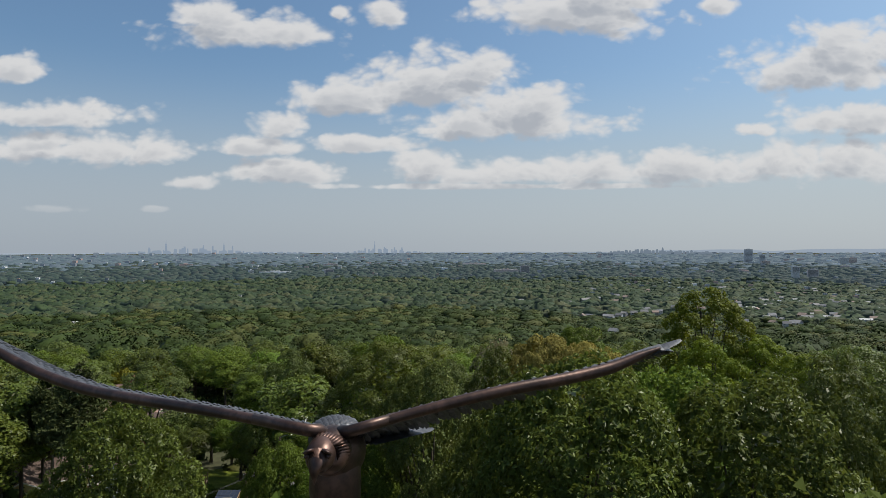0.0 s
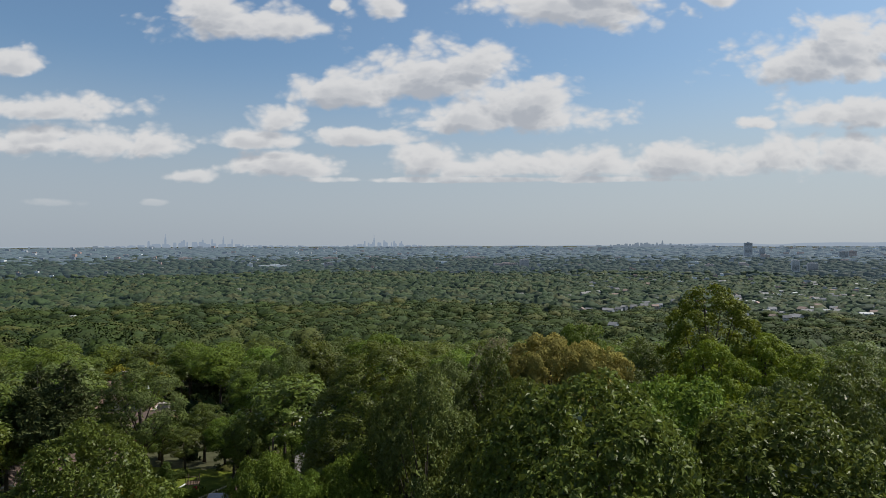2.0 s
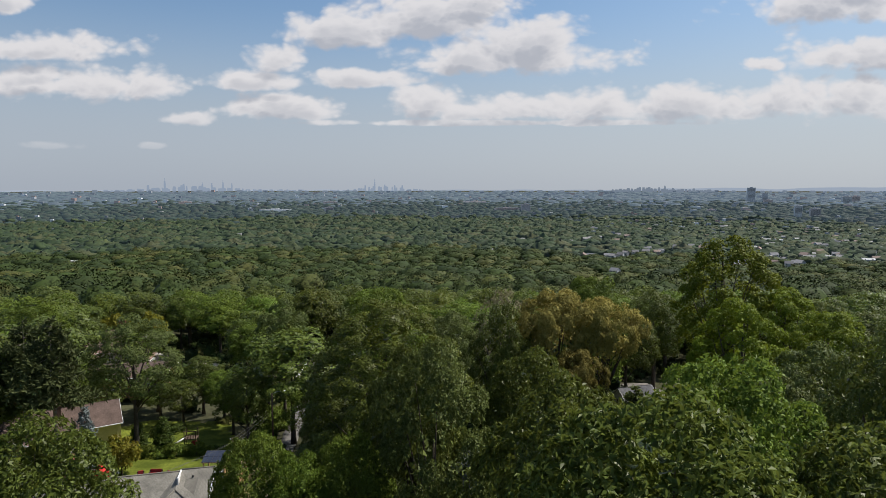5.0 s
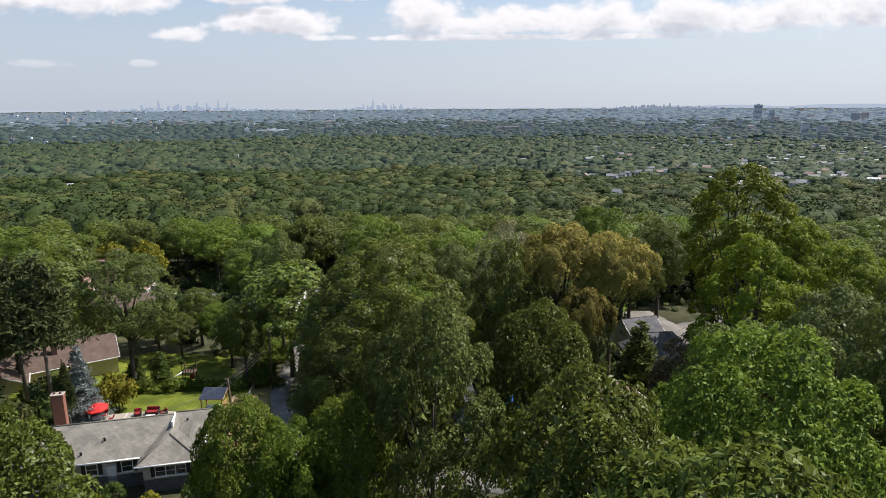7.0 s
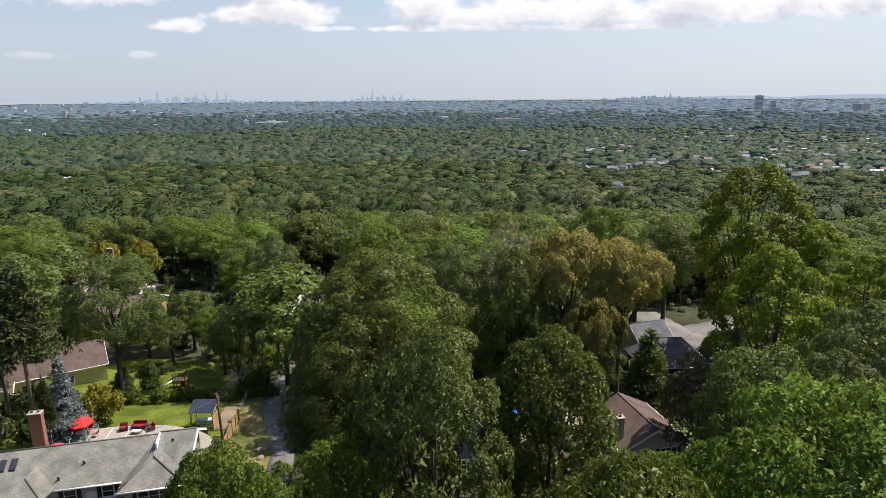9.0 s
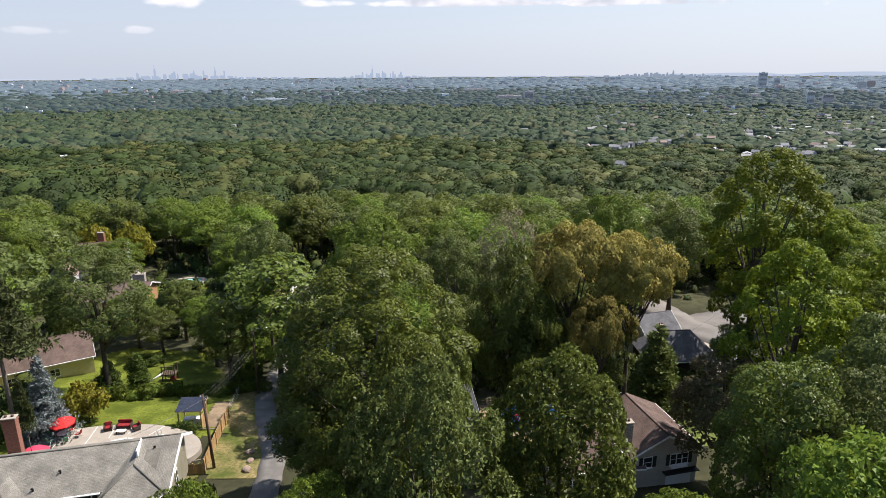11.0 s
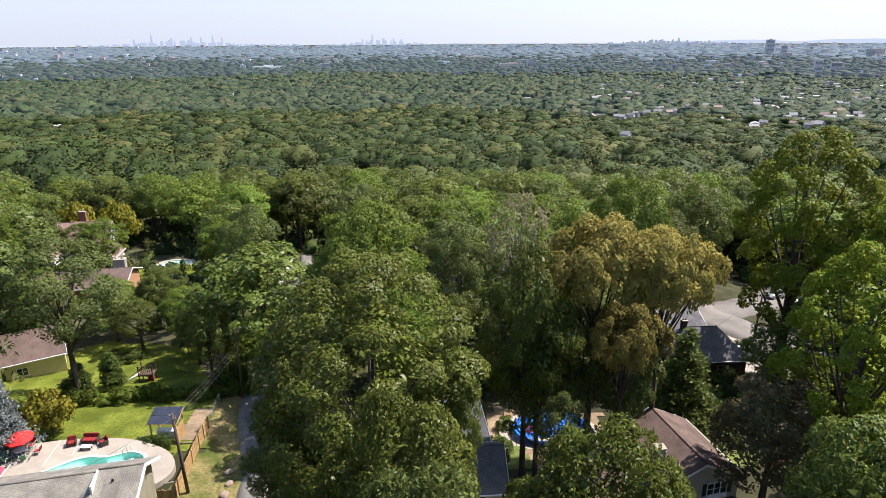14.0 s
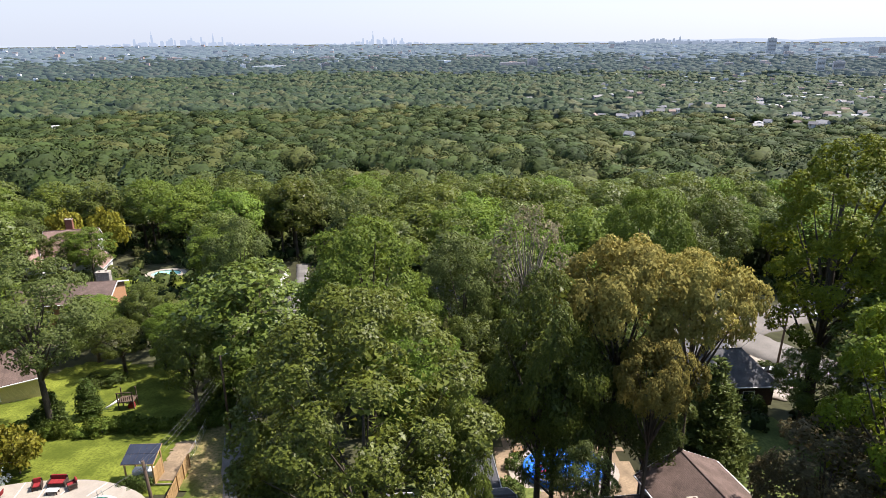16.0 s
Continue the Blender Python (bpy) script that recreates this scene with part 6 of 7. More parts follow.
# ---------- the two other pools, the play yard ----------
def round_pool(name, x, y, z, rx, ry, rim, label, rail=True):
    root = thing(name, pose(x, y, z, 0, 0, 8), label, "pool")
    bm = bmesh.new()
    n = 36
    ring = lambda s, h: [bm.verts.new((math.cos(2 * math.pi * k / n) * rx * s, math.sin(2 * math.pi * k / n) * ry * s, h)) for k in range(n)]
    rows = [ring(1.0, -0.6), ring(1.0, rim), ring(0.97, rim), ring(0.95, -0.4)]
    for a, b in zip(rows, rows[1:]):
        for k in range(n):
            bm.faces.new((a[k], a[(k + 1) % n], b[(k + 1) % n], b[k])).smooth = True
    bm.faces.new(rows[-1])
    bmesh.ops.recalc_face_normals(bm, faces=bm.faces[:])
    part("basin", bm, M_BLUE, root, "bright blue liner")
    bm = bmesh.new()
    bm.faces.new([bm.verts.new((math.cos(2 * math.pi * k / n) * rx * 0.965, math.sin(2 * math.pi * k / n) * ry * 0.965, rim - 0.12)) for k in range(n)])
    w = part("water", bm, M_WATER, root, "clear water")
    w.visible_shadow = False
    if rail:
        for a0, a1 in ((math.pi * 1.12, math.pi * 1.9),):
            top = []
            for k in range(13):
                a = a0 + (a1 - a0) * k / 12
                px, py = math.cos(a) * (rx + 0.9), math.sin(a) * (ry + 0.9)
                part("baluster", tube_bm([(px, py, -0.4), (px, py, 1.0)], 0.025, 5), M_BLACK, root)
                top.append((px, py, 1.0))
            part("handrail", tube_bm(top, 0.035, 6), M_BLACK, root, "black metal railing")
    return root


tagged(round_pool("round_pool", 11.2, 91.4, Z(11.2, 91.4) + 0.6, 4.2, 2.9, 0.55, "oval bright blue garden pool with black railing"), "")
pp = thing("pool_patio", pose(11.2, 91.4, Z(11.2, 91.4) + 0.12), "pale concrete patio round the blue pool", "patio", kind="structure")
oval = lambda rx, ry: [(math.cos(2 * math.pi * k / 32) * rx, math.sin(2 * math.pi * k / 32) * ry) for k in range(32)]
part("slab", loop_fill("slab", oval(5.6, 4.0), oval(4.1, 2.8), 0.25, 0.5, M_CONCRETE), M_CONCRETE, pp)
ring_f = thing("pool_float", pose(8.9, 90.8, Z(11.2, 91.4) + 1.0), "round pink and blue float on the water", "pool float")
part("tube", tube_bm([(math.cos(a * math.pi / 8) * 0.45, math.sin(a * math.pi / 8) * 0.45, 0.06) for a in range(17)], 0.12, 8), M_PINKRED, ring_f)
fp = thing("far_pool", pose(-63.6, 169.0, Z(-63.6, 169) + 0.3, 0, 0, 10), "small turquoise garden pool with pale paving", "pool")
part("coping", loop_fill("coping", oval(4.4, 3.0), oval(3.2, 2.0), 0.1, 0.4, M_CONCRETE), M_CONCRETE, fp, "pale paving")
bm = bmesh.new()
bm.faces.new([bm.verts.new((x, y, -0.05)) for x, y in oval(3.25, 2.05)])
part("basin", bm, M_PLASTER, fp, "turquoise water and plaster")
pl = thing("planter_box", pose(7.0, 95.3, Z(7, 95.3)), "square brick planter in the mulched yard", "planter")
part("box", box_bm(-0.5, 0.5, -0.5, 0.5, 0, 0.5, 0.03), M_BRICK_ORANGE, pl)
part("soil", box_bm(-0.4, 0.4, -0.4, 0.4, 0.5, 0.52), M_SOIL, pl)
for x, y, turn in ((12.6, 86.6, 20), (14.0, 87.0, -30)):
    sling_chair(at(x, y, turn, 0.1), M_BLACK, "black garden chair beside the pool railing")
board_fence("vinyl_fence", (6.4, 80.6), (10.0, 81.2), 1.6, "white vinyl fence between two gardens", 0.3, M_PLASTIC_W)
board_fence("vinyl_fence", (-3.6, 97.2), (2.2, 98.0), 1.5, "white panel fence behind a garage", 0.3, M_PLASTIC_W)


# ---------- cars ----------
def car(m, paint, label):
    """A saloon: body lofted along its length, glasshouse, wheels."""
    root = thing("car", m, label, "car")
    bm = bmesh.new()
    prof = [(-2.25, 0.55, 0.70), (-2.15, 0.42, 0.82), (-1.5, 0.30, 0.92), (-0.7, 0.28, 0.95), (0.8, 0.28, 0.98), (1.7, 0.30, 0.98), (2.15, 0.42, 0.90), (2.25, 0.55, 0.75)]
    rows = []
    for x, lo, hi in prof:
        w = 0.88 if abs(x) < 2 else 0.78
        rows.append([bm.verts.new(p) for p in ((x, -w, lo), (x, -w - 0.02, (lo + hi) / 2), (x, -w + 0.08, hi), (x, w - 0.08, hi), (x, w + 0.02, (lo + hi) / 2), (x, w, lo))])
    for a, b in zip(rows, rows[1:]):
        for k in range(5):
            bm.faces.new((a[k], a[k + 1], b[k + 1], b[k])).smooth = True
    bm.faces.new(rows[0])
    bm.faces.new(rows[-1][::-1])
    bmesh.ops.recalc_face_normals(bm, faces=bm.faces[:])
    body = part("body", bm, paint, root)
    lo = [Vector(p) for p in ((-1.1, -0.78, 0.94), (1.75, -0.78, 0.96), (1.75, 0.78, 0.96), (-1.1, 0.78, 0.94))]
    hi = [Vector(p) for p in ((-0.35, -0.62, 1.40), (1.1, -0.62, 1.40), (1.1, 0.62, 1.40), (-0.35, 0.62, 1.40))]
    for k, pane in enumerate(("side_window", "rear_window", "side_window", "windscreen")):
        bm = bmesh.new()
        out = [lo[k], lo[(k + 1) % 4], hi[(k + 1) % 4], hi[k]]
        inner = [p * 0.985 + Vector((0.3, 0, 1.1)) * 0.015 for p in out]
        f, g = [bm.verts.new(p) for p in out], [bm.verts.new(p) for p in inner]
        bm.faces.new(f)
        bm.faces.new(g[::-1])
        for i in range(4):
            bm.faces.new((f[i], g[i], g[(i + 1) % 4], f[(i + 1) % 4]))
        bmesh.ops.recalc_face_normals(bm, faces=bm.faces[:])
        part(pane, bm, M_GLASS, root, "dark tinted glass")
    part("roof", box_bm(-0.33, 1.08, -0.61, 0.61, 1.395, 1.44, 0.02), paint, root)
    for x in (-1.4, 1.4):
        for s in (-1, 1):
            wh = part("wheel", tube_bm([(x, s * 0.68, 0.32), (x, s * 0.88, 0.32)], 0.32, 16), M_TYRE, root, "black tyre")
            part("rim", tube_bm([(x, s * 0.87, 0.32), (x, s * 0.895, 0.32)], 0.19, 12), M_METAL, wh)
    for s in (-1, 1):
        part("headlight", box_bm(-2.24, -2.14, s * 0.6 - 0.15, s * 0.6 + 0.15, 0.62, 0.75, 0.02), M_PLASTIC_W, root)
    return root


car(at(45.2, 115.0, 148, 0.25), M_CARW, "white saloon car parked on a concrete driveway")
car(at(66.0, 139.5, 25, 0.2), M_CARW, "white car parked beyond the street trees")
car(at(63.0, 142.5, 25, 0.2), M_CARS, "silver car parked beyond the street trees")
car(at(13.6, 68.4, -8, 0.15), M_CARS, "silver car on the hillside road under trees")


# ---------- the eagle on its pedestal ----------
def eagle():
    M_BRONZE = mat("dark_bronze", (0.058, 0.036, 0.029), 0.40, 0.6, var=0.3, scale=9, fine=0.3, fine_scale=45, bump=0.35, spec=0.5, tint=(0.11, 0.062, 0.047), relief=0.002)
    M_PATINA = mat("weathered_bronze", (0.085, 0.088, 0.098), 0.5, 0.3, var=0.35, scale=14, fine=0.4, fine_scale=60, bump=0.5, spec=0.4, relief=0.003)
    bm = bmesh.new()
    feather_faces = []

    def ball(c, r, sub=3, turn=None):
        g = bmesh.ops.create_icosphere(bm, subdivisions=sub, radius=1.0)
        m = Matrix.Translation(c) @ (turn or Matrix.Identity(4)) @ Matrix.Diagonal((*r, 1))
        bmesh.ops.transform(bm, matrix=m, verts=g["verts"])
        return g["verts"]

    def feather(root, way, up, length, width, thick=0.006, curl=0.02):
        """A blade with a raised shaft, rounded at its end."""
        way, up = way.normalized(), up.normalized()
        side = way.cross(up).normalized()
        rows = []
        for f, w, h in ((0.0, 0.55, 0.3), (0.25, 0.95, 1.0), (0.6, 1.0, 0.9), (0.85, 0.75, 0.5), (1.0, 0.2, 0.1)):
            c = root + way * length * f - up * curl * f * f
            rows.append([bm.verts.new(c + side * width * w * s + up * thick * h * (1 if s == 0 else 0.0) - up * thick * (0.0 if s == 0 else 0.5)) for s in (-0.5, 0, 0.5)])
        for a, b in zip(rows, rows[1:]):
            for k in range(2):
                fa = bm.faces.new((a[k], a[k + 1], b[k + 1], b[k]))
                fa.smooth = True
                feather_faces.append(fa)

    # spines of the wings' leading edges, from shoulder to tip, and the chord and drop behind each
    right = [(-0.154, 2.647, 37.610), (-0.050, 2.687, 37.631), (0.085, 2.717, 37.659), (0.226, 2.757, 37.682), (0.377, 2.807, 37.697), (0.504, 2.847, 37.716), (0.585, 2.867, 37.745), (0.645, 2.877, 37.765)]
    left = [(-0.246, 2.627, 37.619), (-0.392, 2.707, 37.623), (-0.568, 2.807, 37.622), (-0.771, 2.927, 37.616), (-0.997, 3.047, 37.617), (-1.206, 3.137, 37.655), (-1.347, 3.187, 37.704), (-1.471, 3.227, 37.757)]
    for spine, side, chords, drops in ((right, 1, (0.20, 0.24, 0.27, 0.27, 0.25, 0.22, 0.17, 0.08), (0.075, 0.085, 0.085, 0.075, 0.05, 0.03, 0.02, 0.005)), (left, -1, (0.20, 0.25, 0.29, 0.30, 0.29, 0.25, 0.19, 0.09), (0.062, 0.072, 0.078, 0.078, 0.070, 0.050, 0.028, 0.0))):
        P = [Vector(p) for p in spine]
        radii = (0.013, 0.013, 0.014, 0.0155, 0.016, 0.016, 0.012, 0.004) if side > 0 else (0.013, 0.013, 0.0135, 0.015, 0.016, 0.016, 0.014, 0.006)
        dense, dr, dc, dd = [], [], [], []
        for i in range(len(P) - 1):
            for k in range(5):
                f = k / 5
                dense.append(P[i].lerp(P[i + 1], f)), dr.append(radii[i] + (radii[i + 1] - radii[i]) * f)
                dc.append(chords[i] + (chords[i + 1] - chords[i]) * f), dd.append(drops[i] + (drops[i + 1] - drops[i]) * f)
        dense.append(P[-1]), dr.append(radii[-1]), dc.append(chords[-1]), dd.append(drops[-1])
        for _ in range(3):
            dense = [dense[0]] + [(a + b * 2 + c) / 4 for a, b, c in zip(dense, dense[1:], dense[2:])] + [dense[-1]]
        add_tube(bm, dense, dr, 12)
        add_tube(bm, [P[0] + Vector((-side * 0.05, 0.06, -0.035)), P[0] + Vector((-side * 0.02, 0.02, -0.006)), P[0], P[1]], [0.012, 0.016, 0.0145, 0.0135], 12)
        n = len(dense)
        back = [Vector((side * 0.28 * (i / n), 1.0, 0)).normalized() for i in range(n)]
        # the web of the wing, thick in front and thin behind
        grid_t, grid_b = [], []
        for i in range(n):
            rowt, rowb = [], []
            for f, t in ((0.0, 0.9), (0.3, 0.75), (0.65, 0.4), (1.0, 0.08)):
                c = dense[i] + back[i] * dc[i] * f - Vector((0, 0, dd[i] * f ** 1.3))
                rowt.append(bm.verts.new(c + Vector((0, 0, dr[i] * t * 0.8))))
                rowb.append(bm.verts.new(c - Vector((0, 0, dr[i] * t * 0.5))))
            grid_t.append(rowt), grid_b.append(rowb)
        for i in range(n - 1):
            for k in range(3):
                fa = bm.faces.new((grid_t[i][k], grid_t[i + 1][k], grid_t[i + 1][k + 1], grid_t[i][k + 1]))
                feather_faces.append(fa)
                bm.faces.new((grid_b[i][k], grid_b[i][k + 1], grid_b[i + 1][k + 1], grid_b[i + 1][k]))
            bm.faces.new((grid_t[i][3], grid_t[i + 1][3], grid_b[i + 1][3], grid_b[i][3]))
        # rows of coverts and the long quills
        for f0, ln, wd, st in ((0.06, 0.09, 0.042, 1), (0.28, 0.11, 0.046, 1), (0.5, 0.13, 0.05, 1), (0.72, 0.13, 0.052, 1)):
            for i in range(0, n - 1, st):
                c = dense[i] + back[i] * dc[i] * f0 - Vector((0, 0, dd[i] * f0 ** 1.3)) + Vector((0, 0, dr[i] * (0.85 - 0.75 * f0)))
                way = back[i] + Vector((side * (0.15 + 0.9 * (i / n) ** 2), 0, -1.15 * dd[i] / max(dc[i], 0.05) - 0.02 + 0.03 * ((i * 7) % 3 - 1)))
                feather(c, way, Vector((0, 0, 1)), ln * (0.45 + 0.6 * dc[i] / 0.3), wd * 0.9, 0.009, 0.012)
        for k in range(3):
            i = n - 5 - k * 3
            feather(dense[i] + Vector((0, 0.012, -0.004)), (dense[-1] - dense[-6]).normalized() + back[i] * (0.12 + 0.22 * k), Vector((0, 0, 1)), 0.13 + 0.02 * k, 0.04, 0.008, 0.0)
    # body, neck, head, beak, tail, legs
    ball((-0.195, 2.74, 37.535), (0.066, 0.13, 0.075), 3, pose(0, 0, 0, -12))
    ball((-0.196, 2.70, 37.47), (0.062, 0.075, 0.13), 3)
    ball((-0.196, 2.69, 37.27), (0.056, 0.062, 0.20), 3)
    ball((-0.200, 2.655, 37.565), (0.050, 0.07, 0.046), 3, pose(0, 0, 0, 25))
    ball((-0.211, 2.598, 37.574), (0.034, 0.050, 0.033), 3, pose(0, 0, 0, 22))
    add_tube(bm, [(-0.211, 2.572, 37.578), (-0.212, 2.548, 37.573), (-0.213, 2.537, 37.556), (-0.213, 2.536, 37.528)], [0.021, 0.0165, 0.0115, 0.001], 12)
    for s in (-1, 1):
        ball((-0.211 + s * 0.020, 2.566, 37.590), (0.013, 0.020, 0.005), 2, pose(0, 0, 0, -18, s * 24, 0))
        ball((-0.211 + s * 0.0245, 2.560, 37.581), (0.006, 0.006, 0.006), 1)
        ball((-0.196 + s * 0.04, 2.69, 37.16), (0.034, 0.045, 0.11), 2)
        add_tube(bm, [(-0.196 + s * 0.045, 2.68, 37.10), (-0.196 + s * 0.05, 2.67, 37.0), (-0.196 + s * 0.05, 2.67, 36.93)], [0.03, 0.022, 0.019], 8)
        for k in range(4):
            a = -math.pi / 2 + (k - 1) * 0.6 if k < 3 else math.pi / 2
            add_tube(bm, [(-0.196 + s * 0.05, 2.67, 36.935), (-0.196 + s * 0.05 + math.cos(a) * 0.05, 2.67 + math.sin(a) * 0.05, 36.94), (-0.196 + s * 0.05 + math.cos(a) * 0.09, 2.67 + math.sin(a) * 0.09, 36.915)], [0.016, 0.013, 0.004], 6)
    back_ball = ball((-0.203, 2.735, 37.570), (0.064, 0.085, 0.044), 3)
    feather_faces += list({f for v in back_ball for f in v.link_faces})
    # the ruff of hackles that lies over the neck
    for ring in range(2):
        for k in range(17):
            a = -0.75 + (math.pi * 0.62 + 0.75) * k / 16 + 0.05 * ring
            c0, c1 = math.cos(a), math.sin(a)
            p0 = (-0.212 + c0 * 0.037, 2.600 + 0.028 * ring, 37.570 + c1 * 0.033)
            p1 = (-0.204 + c0 * 0.048, 2.635 + 0.028 * ring, 37.566 + c1 * 0.041)
            p2 = (-0.202 + c0 * 0.050, 2.668 + 0.028 * ring, 37.556 + c1 * 0.044)
            add_tube(bm, [p0, p1, p2], [0.0035, 0.0065, 0.002], 6)
    for row in range(7):
        for k in range(9):
            x, y = (k - 4) * 0.0135 + 0.007 * (row % 2), -0.062 + 0.02 * row
            inside = 1 - (x / 0.064) ** 2 - (y / 0.085) ** 2
            if inside > 0.02:
                nor = Vector((x / 0.064 ** 2, y / 0.085 ** 2, math.sqrt(inside) / 0.044)).normalized()
                feather(Vector((-0.203 + x, 2.735 + y, 37.571 + 0.044 * math.sqrt(inside))), Vector((x * 2, 1.0, -nor.y / max(nor.z, 0.2) + 0.12)), nor, 0.036, 0.020, 0.005, 0.004)
    for k in range(7):
        a = (k - 3) * 0.13
        feather(Vector((-0.17 + (k - 3) * 0.014, 2.84, 37.525)), Vector((math.sin(a) + 0.3, math.cos(a), -0.02)), Vector((0, 0, 1)), 0.27, 0.06, 0.008)
    bmesh.ops.recalc_face_normals(bm, faces=bm.faces[:])
    for f in bm.faces:
        f.smooth = True
    base = Vector((-0.195, 2.68, 36.90))
    bmesh.ops.translate(bm, vec=-base, verts=bm.verts[:])
    for f in feather_faces:
        if f.is_valid:
            f.material_index = 1
    ob = part("eagle_statue", bm, M_BRONZE, None)
    ob.data.materials.append(M_PATINA)
    ob.location = base
    tagged(ob, "dark brown bronze eagle statue with wings spread wide", "statue")
    ped = thing("pedestal", pose(-0.195, 2.68, Z(-0.195, 2.68)), "tall square grey stone pedestal under a bronze eagle", "pedestal")
    h = 36.90 - Z(-0.195, 2.68)
    part("plinth", box_bm(-0.55, 0.55, -0.55, 0.55, -0.4, 0.5, 0.03), M_STONE, ped)
    part("shaft", box_bm(-0.32, 0.32, -0.32, 0.32, 0.5, h - 0.12, 0.03), M_STONE, ped)
    part("cap", box_bm(-0.38, 0.38, -0.38, 0.38, h - 0.12, h, 0.03), M_STONE, ped)


eagle()


# ---------- the valley: houses, blocks, and the towns on the horizon ----------
M_VROOF = [mat("valley_roof", c, 0.85, var=0.15, scale=0.3, rnd=0.5) for c in ((0.20, 0.20, 0.205), (0.30, 0.29, 0.28), (0.24, 0.18, 0.15), (0.42, 0.42, 0.41))]
M_VWALL = [mat("valley_wall", c, 0.7, var=0.06, scale=0.3, rnd=0.3) for c in ((0.55, 0.55, 0.54), (0.42, 0.42, 0.42), (0.42, 0.36, 0.29), (0.58, 0.58, 0.57))]


def valley_house(i, w, d, h, r):
    root = thing("valley_house", Matrix.Identity(4), ("white frame house with grey roof in the valley", "grey frame house with pale roof in the valley", "tan house with brown roof in the valley", "white house with pale flat-pitched roof in the valley")[i], "house", "houses in the valley")
    bm = box_bm(-w / 2, w / 2, -d / 2, d / 2, -3, h)
    a = [bm.verts.new(p) for p in ((-w / 2, -d / 2, h), (-w / 2, d / 2, h), (-w / 2, 0, r), (w / 2, -d / 2, h), (w / 2, d / 2, h), (w / 2, 0, r))]
    bm.faces.new(a[:3])
    bm.faces.new(a[3:][::-1])
    bmesh.ops.recalc_face_normals(bm, faces=bm.faces[:])
    part("wall", bm, M_VWALL[i], root)
    bm = bmesh.new()
    slab(bm, [(-w / 2 - 0.4, -d / 2 - 0.5, h - 0.2), (w / 2 + 0.4, -d / 2 - 0.5, h - 0.2), (w / 2 + 0.4, 0, r + 0.2), (-w / 2 - 0.4, 0, r + 0.2)], 0.25)
    slab(bm, [(w / 2 + 0.4, d / 2 + 0.5, h - 0.2), (-w / 2 - 0.4, d / 2 + 0.5, h - 0.2), (-w / 2 - 0.4, 0, r + 0.2), (w / 2 + 0.4, 0, r + 0.2)], 0.25)
    part("roof", bm, M_VROOF[i], root)
    for x in (-w * 0.28, w * 0.28):
        for z in (1.6, 4.4):
            part("window", box_bm(x - 0.7, x + 0.7, -d / 2 - 0.06, -d / 2 - 0.005, z - 0.7, z + 0.7), M_GLASS, root)
        part("window", box_bm(-w / 2 - 0.06, -w / 2 - 0.005, x * 0.6 - 0.6, x * 0.6 + 0.6, 3.7, 5.1), M_GLASS, root)
    return root


RV = random.Random(21)
VHOUSE = []
seen_first = set()


def settle():
    """Plots of the suburb on the right, and stray houses in the wood."""
    out = []
    for cx, cy, n, sx, sy in ((235, 905, 7, 34, 12), (300, 940, 6, 30, 14), (395, 800, 9, 60, 40), (500, 850, 14, 80, 60), (600, 900, 14, 90, 70), (420, 1010, 14, 110, 60), (640, 1120, 16, 120, 80), (300, 1200, 12, 120, 80), (780, 1250, 14, 130, 100), (520, 640, 8, 50, 30), (470, 560, 4, 30, 20), (160, 1120, 5, 60, 40), (850, 1600, 12, 200, 120), (420, 1600, 12, 220, 120)):
        for k in range(n):
            out.append((cx + RV.uniform(-1, 1) * sx, cy + RV.uniform(-1, 1) * sy))
    out += [(-405, 897), (-398, 903), (-428, 742), (-446, 748), (-414, 752), (60, 900), (70, 905), (120, 700), (-170, 1150), (175, 640), (-60, 640)]
    return out


PLOTS = settle()
VPROTO = [valley_house(0, 11, 8, 5.6, 8.8), valley_house(1, 12, 8.5, 5.4, 8.2), valley_house(2, 12, 9, 5.0, 8.0), valley_house(3, 15, 10, 4.5, 6.0)]
for k, (x, y) in enumerate(PLOTS):
    i = RV.choices((0, 1, 2, 3), (0.42, 0.3, 0.12, 0.16))[0]
    s = RV.uniform(0.65, 1.0)
    m = pose(x, y, Z(x, y) + 4.0, 0, 0, RV.choice((0, 90, 20, -30)) + RV.uniform(-12, 12) + math.degrees(math.atan2(-x, y))) @ Matrix.Scale(s, 4)
    if i in seen_first:
        copy_thing(VPROTO[i], unscaled(m, VPROTO[i]))
    else:
        seen_first.add(i)
        VPROTO[i].matrix_world = m


def haze_mat(name, base, haze_glow, rough=0.9):
    """Far-off things of the backdrop; the haze before them is painted in as pale emission."""
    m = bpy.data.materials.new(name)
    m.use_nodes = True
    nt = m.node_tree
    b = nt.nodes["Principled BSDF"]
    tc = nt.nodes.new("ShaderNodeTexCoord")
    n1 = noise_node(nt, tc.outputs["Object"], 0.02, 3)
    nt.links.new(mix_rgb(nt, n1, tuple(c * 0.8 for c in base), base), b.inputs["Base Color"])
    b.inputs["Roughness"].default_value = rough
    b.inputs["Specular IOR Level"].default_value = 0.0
    b.inputs["Emission Color"].default_value = (*haze_glow, 1)
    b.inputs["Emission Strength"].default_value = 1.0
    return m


# blue-grey emission stands in for air haze over blocks, towers and hills
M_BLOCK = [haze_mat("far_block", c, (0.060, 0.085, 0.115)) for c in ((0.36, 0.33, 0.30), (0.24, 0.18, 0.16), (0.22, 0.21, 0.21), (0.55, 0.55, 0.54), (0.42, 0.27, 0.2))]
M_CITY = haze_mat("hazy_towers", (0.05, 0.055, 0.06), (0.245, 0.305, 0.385))
